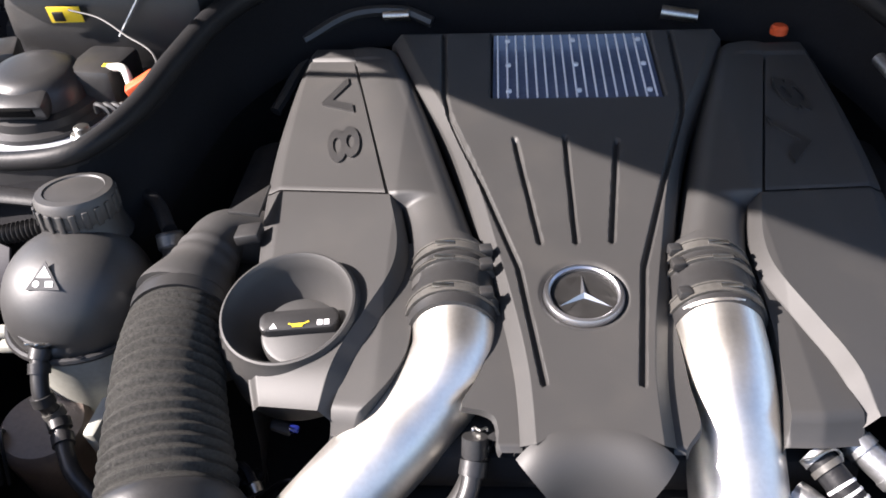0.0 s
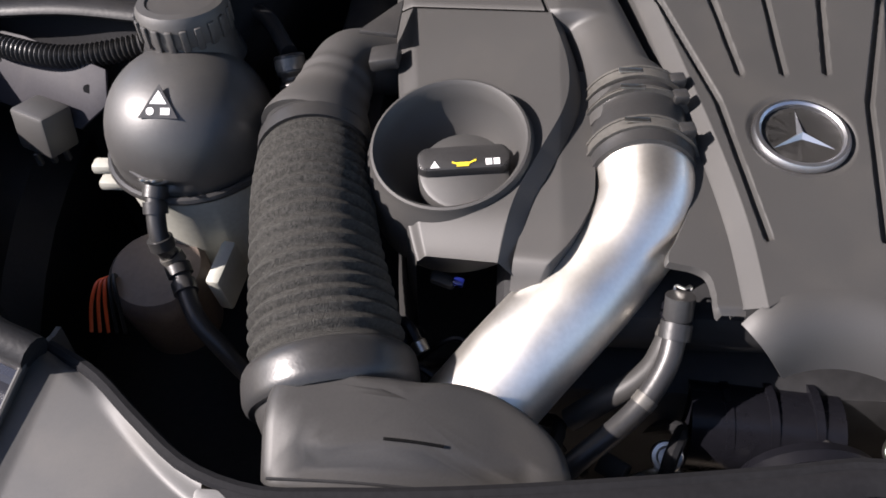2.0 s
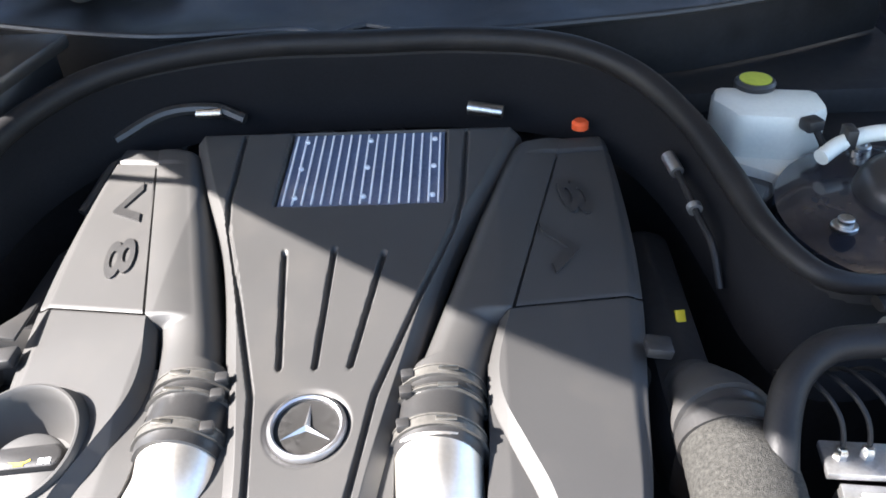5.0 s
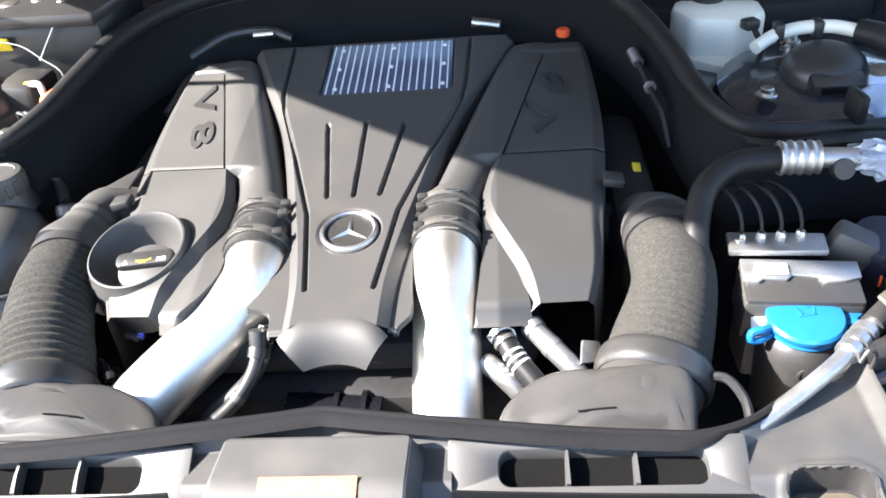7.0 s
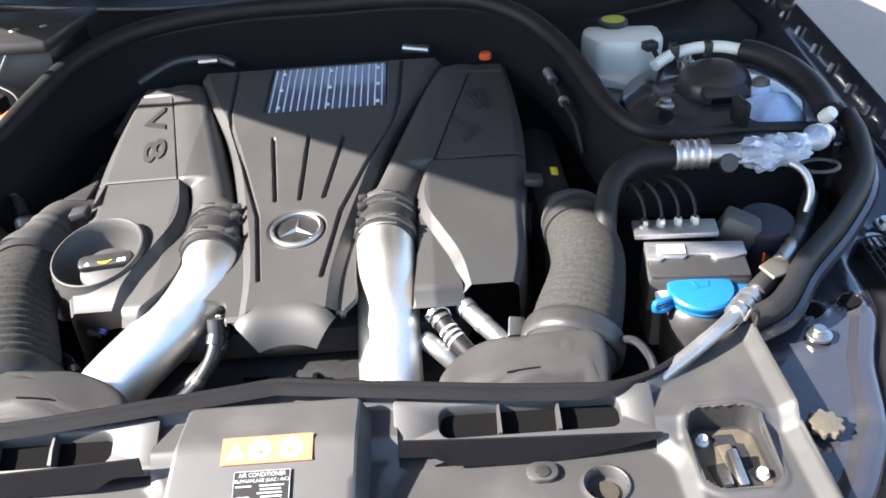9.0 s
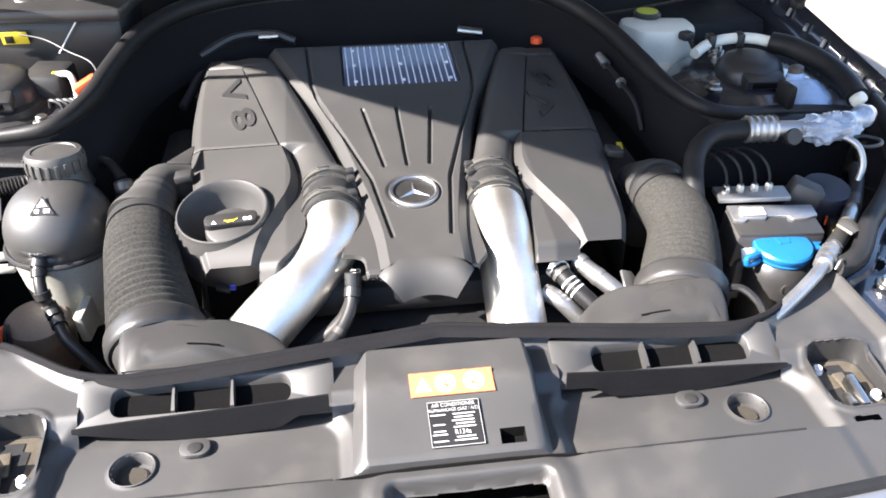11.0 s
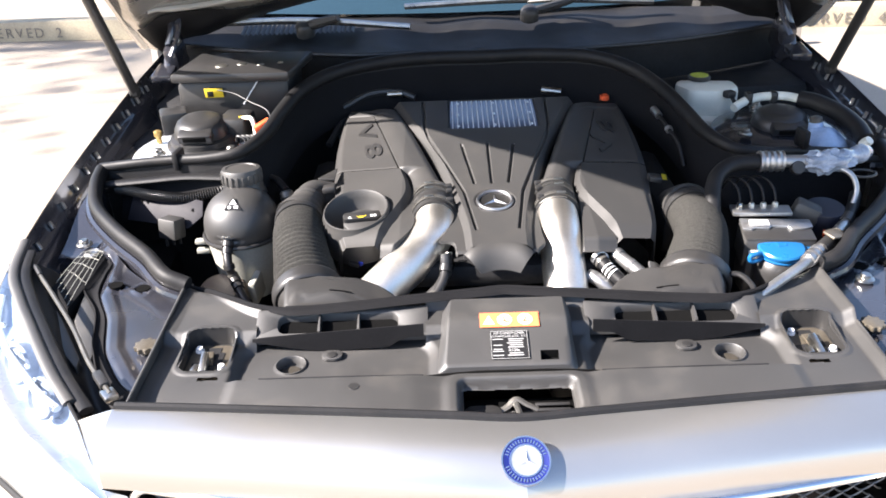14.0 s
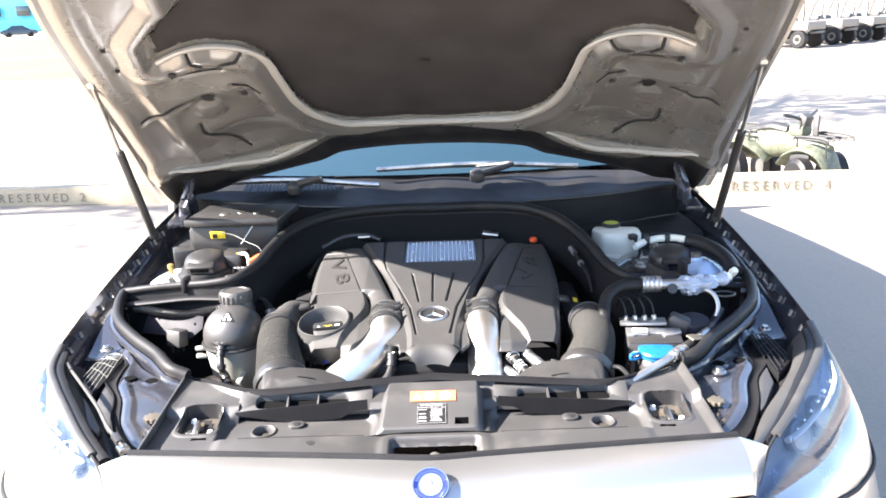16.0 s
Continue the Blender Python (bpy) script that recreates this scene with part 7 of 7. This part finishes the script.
    part("nut", lathe([(0.0062, 0), (0.0062, 0.008), (0.004, 0.011)], (x, 0.603, 0.806), seg=6), STEEL, line)
can = thing("expansion_canister", (0.615, 0.61, 0.70), "round blue-black canister with a red stripe", "canister")
part("lid", lathe([(0.030, -0.10), (0.034, -0.01), (0.036, 0.0), (0.034, 0.006), (0.0, 0.008)], (0.612, 0.608, 0.795), (0, -0.15, 1), 32), shader("blue_black_plastic", (0.012, 0.015, 0.028), 0.45), can)
part("red_stripe", box((0.600, 0.572, 0.765), (0.003, 0.003, 0.014), 0.0005), REDPLASTIC, can)
part("plug", box((0.613, 0.570, 0.752), (0.020, 0.016, 0.030), 0.003), TRIM, can)
for k in range(3):
    part("wire", sweep([(0.606 + 0.004 * k, 0.566, 0.74), (0.602 + 0.004 * k, 0.552, 0.755), (0.597, 0.545, 0.765 - 0.004 * k)], 0.0015, 12, 6), BRASS, can)

wash = thing("washer_filler", (0.50, 0.508, 0.64), "black washer filler neck with a bright blue flip cap", "washer filler")
part("neck", lathe([(0.040, -0.12), (0.044, -0.06), (0.045, -0.03), (0.040, -0.012), (0.034, -0.006)], (0.500, 0.508, 0.762), (0, -0.05, 1), 36), TRIM, wash, "black bottle neck")
bcap = part("cap", lathe([(0.037, -0.010), (0.0395, -0.006), (0.0385, -0.003), (0.0405, 0.0), (0.0405, 0.005), (0.038, 0.008), (0.030, 0.0095), (0.0, 0.011)], (0.500, 0.510, 0.766), (-0.02, -0.08, 1), 44), BLUE, wash, "bright blue round cap")
part("tab", sweep([(0.463, 0.500, 0.766), (0.450, 0.494, 0.768), (0.440, 0.492, 0.766), (0.440, 0.490, 0.758), (0.450, 0.492, 0.756), (0.462, 0.498, 0.758)], 0.0045, 24, 8), BLUE, bcap, "blue looped tab")
part("tab", slab([(0.535, 0.500), (0.562, 0.500), (0.553, 0.508), (0.562, 0.516), (0.535, 0.520)], 0.762, 0.768, 0.0015), BLUE, bcap)
part("symbol", join(box((0.500, 0.506, 0.7765), (0.020, 0.0025, 0.0012), 0.0003, (0, 0, 10)), box((0.492, 0.512, 0.7772), (0.0025, 0.012, 0.0012), 0.0003, (0, 0, 20)), box((0.508, 0.512, 0.7770), (0.0025, 0.012, 0.0012), 0.0003, (0, 0, -20)), box((0.500, 0.518, 0.7772), (0.012, 0.0025, 0.0012), 0.0003)), BLUE, bcap)
part("embossed_ring", lathe([(0.010, 0), (0.010, 0.001), (0.007, 0.001), (0.007, 0)], (0.494, 0.466, 0.725), (0, -1, 0.1), 20, cap=False), SHROUD, wash)
part("label", box((0.458, 0.520, 0.752), (0.020, 0.002, 0.018), 0.0005, (-30, 0, 0)), MILK, wash)
ref = thing("refrigerant_line", (0.53, 0.47, 0.74), "silver refrigerant line with black sleeves beside the washer filler", "pipe")
RL = [(0.690, 0.66, 0.800), (0.665, 0.615, 0.795), (0.630, 0.563, 0.788), (0.590, 0.515, 0.785), (0.548, 0.474, 0.783), (0.505, 0.430, 0.782), (0.455, 0.392, 0.775), (0.405, 0.362, 0.762)]
part("line", sweep(RL, 0.0085, 80, 14), ALU, ref)
rp_ = smooth_path(RL, 80)
for k, w, rr, mt in ((0, 16, 0.0108, RUBBER), (16, 5, 0.0112, TRIM), (24, 6, 0.0118, STEEL), (30, 5, 0.0106, LOCKPLATE), (35, 8, 0.0122, TRIM), (45, 2, 0.0135, ALU), (48, 2, 0.0135, ALU), (51, 2, 0.0125, ALU)):
    part("sleeve", sweep([rp_[k + j] for j in range(w + 1)], rr, seg=16, smooth=False), mt, ref)
part("bracket", slab([(-0.030, -0.012), (0.022, -0.014), (0.030, 0.006), (0.010, 0.016), (-0.024, 0.012)], 0, 0.004, 0.001, pose(0.585, 0.502, 0.797, 10, 15, 40)), LOCKPLATE, ref, "brownish holding clip")
part("clip", sweep([(0.520, 0.420, 0.790), (0.528, 0.424, 0.802), (0.538, 0.428, 0.792), (0.537, 0.430, 0.770)], 0.0022, 16, 6), TRIM, ref)
solo("right_cable", sweep([(0.36, 0.43, 0.76), (0.395, 0.425, 0.77), (0.41, 0.40, 0.765), (0.412, 0.375, 0.755)], 0.005, 24, 8), RUBBER, "thin black cable curving beside the duct", "cable")
sens = thing("sensor_lead", (0.385, 0.90, 0.83), "grey sensor plug with a thin lead against the firewall lining", "sensor")
part("plug", sweep([(0.384, 1.022, 0.860), (0.390, 0.992, 0.854)], 0.0085, 2, 12, smooth=False), ALU, sens)
part("lead", sweep([(0.390, 0.992, 0.854), (0.394, 0.95, 0.850), (0.399, 0.915, 0.842), (0.408, 0.88, 0.828), (0.415, 0.85, 0.79)], 0.0042, 30, 8), RUBBER, sens)
part("collar", lathe([(0.0085, -0.004), (0.0085, 0.004)], (0.397, 0.928, 0.845), (0.1, -1, -0.2), 14), ALU, sens)
solo("yellow_tag", box((0.366, 0.812, 0.777), (0.014, 0.003, 0.024), 0.001, (-40, 20, 30)), YELLOW, "small yellow tag hanging beside the felt duct elbow", "label")
splug = thing("sensor_plug", (-0.436, 0.802, 0.730), "small grey sensor plug on a corrugated sleeve behind the coolant tank", "plug")
part("housing", lathe([(0.0, 0.0), (0.0095, 0.0), (0.0105, 0.004), (0.0105, 0.015), (0.0085, 0.018), (0.0, 0.018)], (-0.440, 0.811, 0.736), (-0.35, 0.80, 0.45), 20), BAND, splug, "pale grey housing")
part("collar", lathe([(0.0085, -0.012), (0.0095, -0.008), (0.0085, 0.0)], (-0.440, 0.811, 0.736), (-0.35, 0.80, 0.45), 18), TRIM, splug)
part("sleeve", sweep([(-0.4365, 0.803, 0.7315), (-0.429, 0.786, 0.724), (-0.421, 0.768, 0.714), (-0.414, 0.752, 0.695)], lambda k: 0.0060 + 0.0012 * math.sin(k * 75), 90, 12), SHROUD, splug, "corrugated black sleeve")

# ---- ground and distance ----
JOINT = shader("joint_dirt", (0.20, 0.18, 0.15), 0.9, spread=0.3)
EDGE_Y, DROP = 5.62, -0.62


def edge_line(x):
    return 5.50 - 0.070 * x


gr = bmesh.new()
xs = (-900, -30, -10, 10, 30, 900)
rows_ = [[gr.verts.new((x, y if y is not None else edge_line(max(-30, min(30, x))) + off, z)) for x in xs] for y, off, z in ((-900, 0, 0), (None, 0.14, 0), (None, 0.18, DROP), (900, 0, DROP))]
for a, b in zip(rows_, rows_[1:]):
    for i in range(len(xs) - 1):
        gr.faces.new((a[i], a[i + 1], b[i + 1], b[i]))
solo("ground", gr, CONCRETE, "sunlit pale concrete ground with a lower yard behind", "ground", kind="structure", sharp=20)
joint = thing("joint_line", (1.5, 0.6, 0.0), "thin dark saw-cut joint in the concrete", "joint", kind="structure")
part("joint", slab([(-9, 1.055), (9, 0.045), (9, 0.055), (-9, 1.065)], 0.0, 0.004), JOINT, joint)


def parking_stop(x, text, label):
    ang = math.degrees(math.atan(-0.070))
    y = edge_line(x)
    st = thing("parking_stop", (x, y, 0), label, "parking stop", "painted parking stops")
    prof = [(-0.085, 0), (0.085, 0), (0.080, 0.10), (0.065, 0.145), (-0.065, 0.145), (-0.080, 0.10)]
    loops = []
    for k in range(9):
        q = -1.25 + 2.5 * k / 8
        loops.append([pose(x, y, 0, 0, 0, ang) @ Vector((q, py, pz + 0.004 * math.sin(q * 3))) for py, pz in prof])
    part("block", rings(loops), STOPC, st, "chipped cream concrete block", sharp=25)
    m = pose(x, y, 0, 0, 0, ang) @ Matrix.Translation((0.0, -0.0872, 0.062)) @ Matrix.Rotation(radians(87), 4, "X")
    for k, ch in enumerate(text):
        if ch != " ":
            part("letter", letters(ch, 0.105, m @ Matrix.Translation((0.080 * (k - 4.5), 0, 0)), 0.0008), PAINT, st, "stencilled dark grey letter")
    return st


PAINT = shader("worn_grey_stencil", (0.10, 0.09, 0.08), 0.8, spread=0.3, big=30, tint=(0.26, 0.23, 0.19))
parking_stop(-3.42, "RESERVED 2", "cream concrete parking stop stencilled RESERVED 2")
parking_stop(2.70, "RESERVED 4", "cream concrete parking stop stencilled RESERVED 4")

GREYLANE = shader("worn_grey_lane", (0.30, 0.29, 0.28), 0.9, spread=0.15, big=0.5, fine=20)


def strip(name, pts, mat_, z, label, cat):
    f = bmesh.new()
    f.faces.new([f.verts.new((x, y, DROP + z)) for x, y in pts])
    return solo(name, f, mat_, label, cat, kind="structure")


strip("dry_field", [(-900, 30), (-3, 30), (-1, 47), (-900, 47)], DRYGRASS, 0.010, "yellow dry grass strip beyond the yard", "field")
strip("dry_verge", [(-900, 50), (-6, 50), (-4, 100), (-900, 100)], DRYGRASS, 0.010, "wide yellow dry grass verge far off", "field")
strip("asphalt_lane", [(-900, 22), (-6, 22), (-6, 28.5), (-900, 28.5)], GREYLANE, 0.010, "pale grey worn lane before the grass", "lane")

# quad bike behind the stop
CAMO = shader("green_camouflage_plastic", (0.045, 0.055, 0.032), 0.6, spread=0.3, big=9, fine=25, tint=(0.15, 0.16, 0.11))
quad = thing("quad_bike", (3.35, 6.9, DROP), "camouflage green quad bike with racks behind the parking stop", "quad bike")
QO = Vector((3.35, 6.9, DROP))


def q(*p):
    return QO + Vector(p)


for sx in (-1, 1):
    for sy in (-1, 1):
        w = part("wheel", lathe([(0.10, -0.12), (0.25, -0.12), (0.30, -0.08), (0.30, 0.08), (0.25, 0.12), (0.10, 0.12)], q(sx * 0.62, sy * 0.42, 0.30), (0.25, 1, 0), 28), RUBBER, quad, "black knobbly tyre")
        part("hub", lathe([(0.12, 0), (0.10, 0.02), (0, 0.03)], q(sx * 0.62, sy * 0.42 - 0.115, 0.30), (0, -1, 0), 16), ALU, w)
    part("fender", sweep([q(sx * 0.98, -0.1, 0.42), q(sx * 0.86, -0.12, 0.60), q(sx * 0.62, -0.14, 0.68), q(sx * 0.36, -0.10, 0.60), q(sx * 0.22, -0.05, 0.48)], lambda k: 0.30, 24, 12, squash=0.18), CAMO, quad, "camouflage fender")
    for k in range(5):
        y = -0.30 + 0.15 * k
        part("rack_bar", sweep([q(sx * 0.42, y, 0.80), q(sx * 0.98, y, 0.80)], 0.012, 2, 8, smooth=False), TRIM, quad)
    for y in (-0.32, 0.32):
        part("rack_rail", sweep([q(sx * 0.40, y, 0.78), q(sx * 0.42, y, 0.82), q(sx * 0.98, y, 0.82), q(sx * 1.0, y, 0.76)], 0.014, 20, 8), TRIM, quad)
    for x in (0.45, 0.95):
        part("rack_leg", sweep([q(sx * x, -0.28, 0.62), q(sx * x, -0.30, 0.80)], 0.012, 2, 8, smooth=False), TRIM, quad)
part("body", sweep([q(-0.75, 0, 0.60), q(-0.3, 0, 0.66), q(0.1, 0, 0.70), q(0.5, 0, 0.66), q(0.8, 0, 0.58)], lambda k: 0.16 + 0.03 * math.sin(k * 6), 24, 14), CAMO, quad, "camouflage body")
part("seat", sweep([q(-0.45, 0, 0.82), q(-0.2, 0, 0.86), q(0.1, 0, 0.84)], 0.11, 16, 12, squash=0.6), TRIM, quad, "black seat")
part("tank_cover", box(q(0.28, 0, 0.86), (0.26, 0.26, 0.14), 0.04), CAMO, quad)
part("handlebar", sweep([q(0.26, -0.42, 1.06), q(0.32, -0.2, 1.02), q(0.34, 0, 0.98), q(0.32, 0.2, 1.02), q(0.26, 0.42, 1.06)], 0.018, 24, 8), TRIM, quad, "black handlebar")
part("dash", box(q(0.36, 0, 0.98), (0.14, 0.20, 0.14), 0.03, (0, 20, 0)), SHROUD, quad)
part("mirror", box(q(0.72, -0.25, 0.96), (0.10, 0.05, 0.24), 0.02), SHROUD, quad)
part("front_guard", box(q(0.55, -0.34, 0.56), (0.34, 0.05, 0.16), 0.02), TRIM, quad)
quad.rotation_euler[2] = radians(-58)
quad.scale = (0.66, 0.66, 0.90)
quad.location += Vector((0.30, 0.66, 0))
part("blue_panel", box(q(-0.62, -0.30, 0.72), (0.26, 0.10, 0.20), 0.06), BLUEBADGE, quad, "blue side panel")

# row of utility buggies in the yard
def buggy(x, y, turn, bed_mat, body_mat, label):
    b = thing("utility_buggy", (0, 0, 0), label, "utility buggy", "parked utility buggies")
    for sx in (-1, 1):
        for sy in (-1, 1):
            w = part("wheel", lathe([(0.16, -0.13), (0.30, -0.13), (0.35, -0.09), (0.35, 0.09), (0.30, 0.13), (0.16, 0.13)], (sx * 0.62, sy * 0.98, 0.35), (1, 0, 0), 24), RUBBER, b, "black tyre")
            part("rim", lathe([(0.17, 0.0), (0.17, 0.10), (0.14, 0.11), (0.05, 0.07), (0, 0.07)], (sx * 0.66, sy * 0.98, 0.35), (sx, 0, 0), 16), BAND, w)
    part("bed", slab(rounded(1.45, 1.05, 0.06, cy=-0.85), 0.72, 1.05, 0.03), bed_mat, b, "cargo bed")
    part("bonnet", slab(rounded(1.35, 0.85, 0.12, cy=1.0), 0.55, 0.98, 0.08), body_mat, b)
    part("tub", slab(rounded(1.30, 1.2, 0.05, cy=0.15), 0.35, 0.70, 0.03), TRIM, b)
    for sx in (-1, 1):
        part("cage", sweep([(sx * 0.66, 0.85, 0.95), (sx * 0.60, 0.45, 1.85), (sx * 0.60, -0.35, 1.88), (sx * 0.66, -0.42, 0.95)], 0.03, 30, 8), TRIM, b, "black roll cage tube")
        part("seat", box((sx * 0.32, 0.0, 0.95), (0.5, 0.5, 0.5), 0.08), TRIM, b)
    part("roof", slab(rounded(1.25, 0.95, 0.1), 1.86, 1.92, 0.02), body_mat, b)
    part("tail_frame", box((0, -1.40, 0.62), (1.1, 0.06, 0.10), 0.02), TRIM, b)
    b.matrix_basis = pose(x, y, DROP, 0, 0, turn)
    return b


TANBED = shader("pale_grey_bed_plastic", (0.20, 0.185, 0.165), 0.6, spread=0.2)
for k in range(6):
    buggy(14.2 + 2.15 * k, 34.0 + 1.7 * k, 38, TANBED, (REDPLASTIC if k == 4 else CAMO if k % 2 else TANBED), "grey cargo bed utility buggy parked in a row" if k != 4 else "red utility buggy parked in a row")


def far_car(x, y, turn, paint, label):
    c = thing("parked_car", (0, 0, 0), label, "car", "cars far off")
    loops = []
    for px, w, z0, z1 in ((-2.2, 0.80, 0.45, 0.80), (-2.0, 0.88, 0.30, 0.95), (-0.9, 0.90, 0.28, 1.0), (0.9, 0.90, 0.28, 1.0), (1.9, 0.86, 0.30, 0.88), (2.2, 0.75, 0.40, 0.70)):
        loops.append([Vector((px, sy * w, z)) for sy, z in ((-1, z0), (1, z0), (1, (z0 + z1) / 2), (0.92, z1), (-0.92, z1), (-1, (z0 + z1) / 2))])
    part("body", rings(loops), paint, c)
    loops = []
    for px, w, z in ((-1.6, 0.78, 0.95), (-0.9, 0.66, 1.45), (0.5, 0.66, 1.47), (1.3, 0.78, 0.98)):
        loops.append([Vector((px, sy * w, zz)) for sy, zz in ((-1, 0.9), (1, 0.9), (0.9, z), (-0.9, z))])
    part("cabin", rings(loops), GLASS, c, "dark glazed cabin")
    part("roof", slab(rounded(1.4, 1.2, 0.1, cx=-0.2), 1.46, 1.50, 0.01), paint, c)
    for sx in (-1.35, 1.35):
        for sy in (-0.82, 0.82):
            part("wheel", lathe([(0.18, -0.1), (0.32, -0.1), (0.32, 0.1), (0.18, 0.1)], (sx, sy, 0.32), (0, 1, 0), 18), RUBBER, c)
    c.matrix_basis = pose(x, y, DROP, 0, 0, turn)
    return c


WHITECAR = shader("white_car_paint", (0.75, 0.75, 0.74), 0.25, spread=0.03, coat=1)
DARKCAR = shader("dark_blue_car_paint", (0.03, 0.035, 0.05), 0.25, spread=0.05, coat=1)
for k, (x, y, p, lb) in enumerate(((-62.5, 112, SILVER, "silver car parked far off"), (-57, 113, DARKCAR, "dark car parked far off"), (-52.5, 118, SILVER, "grey car parked far off"), (-49.5, 110, WHITECAR, "white car parked far off"), (-66, 120, DARKCAR, "black car parked far off"))):
    far_car(x, y, 20 + 15 * k, p, lb)
TEAL = shader("teal_cladding", (0.05, 0.36, 0.48), 0.6, spread=0.15, big=0.3, fine=4)
bld = thing("teal_building", (-80, 165, DROP), "long low teal clad building in the distance", "building")
part("wall", box((-80, 165, 4.0), (60, 14, 9), 0.1), TEAL, bld)
part("roof", box((-80, 165, 8.8), (62, 16, 0.6), 0.1), ALU, bld)
for k in range(10):
    part("window", box((-106 + 5.6 * k, 157.9, 3.2), (2.6, 0.2, 1.8), 0.02), GLASS, bld)
# unseen trees added beside the lot to throw the dappled shade
def tree(x, y, z, h, spread_, seed, label):
    r = random.Random(seed)
    t = thing("tree", (x, y, z), label, "tree", "shade trees")
    part("trunk", sweep([(x, y, z), (x + 0.1, y, z + h * 0.25), (x - 0.1, y + 0.1, z + h * 0.55), (x, y, z + h * 0.9)], lambda k: 0.22 * (1 - 0.85 * k) * h / 8, 20, 10), BARK, t)
    tips = []
    for k in range(11):
        a = k * 2.4 + r.uniform(-0.4, 0.4)
        z0 = z + h * (0.35 + 0.05 * k)
        ln = spread_ * r.uniform(0.6, 1.0) * (1 - 0.04 * k)
        e = Vector((x + ln * math.cos(a), y + ln * math.sin(a), z0 + h * r.uniform(0.08, 0.2)))
        m_ = Vector((x, y, z0)).lerp(e, 0.5) + Vector((0, 0, 0.2))
        part("limb", sweep([(x, y, z0), m_, e], lambda k_: 0.07 * (1 - 0.85 * k_) * h / 8, 12, 6), BARK, t)
        tips += [e, m_, m_.lerp(e, 0.5)]
    verts, faces = [], []
    for _ in range(6500):
        c = r.choice(tips) + Vector((r.gauss(0, 0.55), r.gauss(0, 0.55), r.gauss(0, 0.40))) * (spread_ / 3.2)
        n = Vector((r.gauss(0, 1), r.gauss(0, 1), r.gauss(0, 1))).normalized()
        u_ = n.orthogonal().normalized()
        w_ = n.cross(u_)
        sz = r.uniform(0.05, 0.11) * spread_ / 3.2
        i = len(verts)
        verts += [c - u_ * sz, c + w_ * sz * 0.5, c + u_ * sz, c - w_ * sz * 0.5]
        faces.append((i, i + 1, i + 2, i + 3))
    me = bpy.data.meshes.new("crown")
    me.from_pydata([v - Vector((x, y, z)) for v in verts], [], faces)
    me.materials.append(LEAF)
    ob = new("crown", me)
    ob.parent = t
    return t


BARK = shader("grey_bark", (0.12, 0.10, 0.08), 0.9, spread=0.3, big=8, fine=60, bump=0.6)
LEAF = shader("green_leaves", (0.06, 0.10, 0.03), 0.6, spread=0.4, big=2, island=0.3)
tree(-13.4, 3.3, 0, 11.0, 2.7, 4, "broad leafy tree beside the parking bay")
tree(-4.0, 12.6, DROP, 12.0, 3.6, 9, "unseen tall leafy tree added to shade the lower yard")
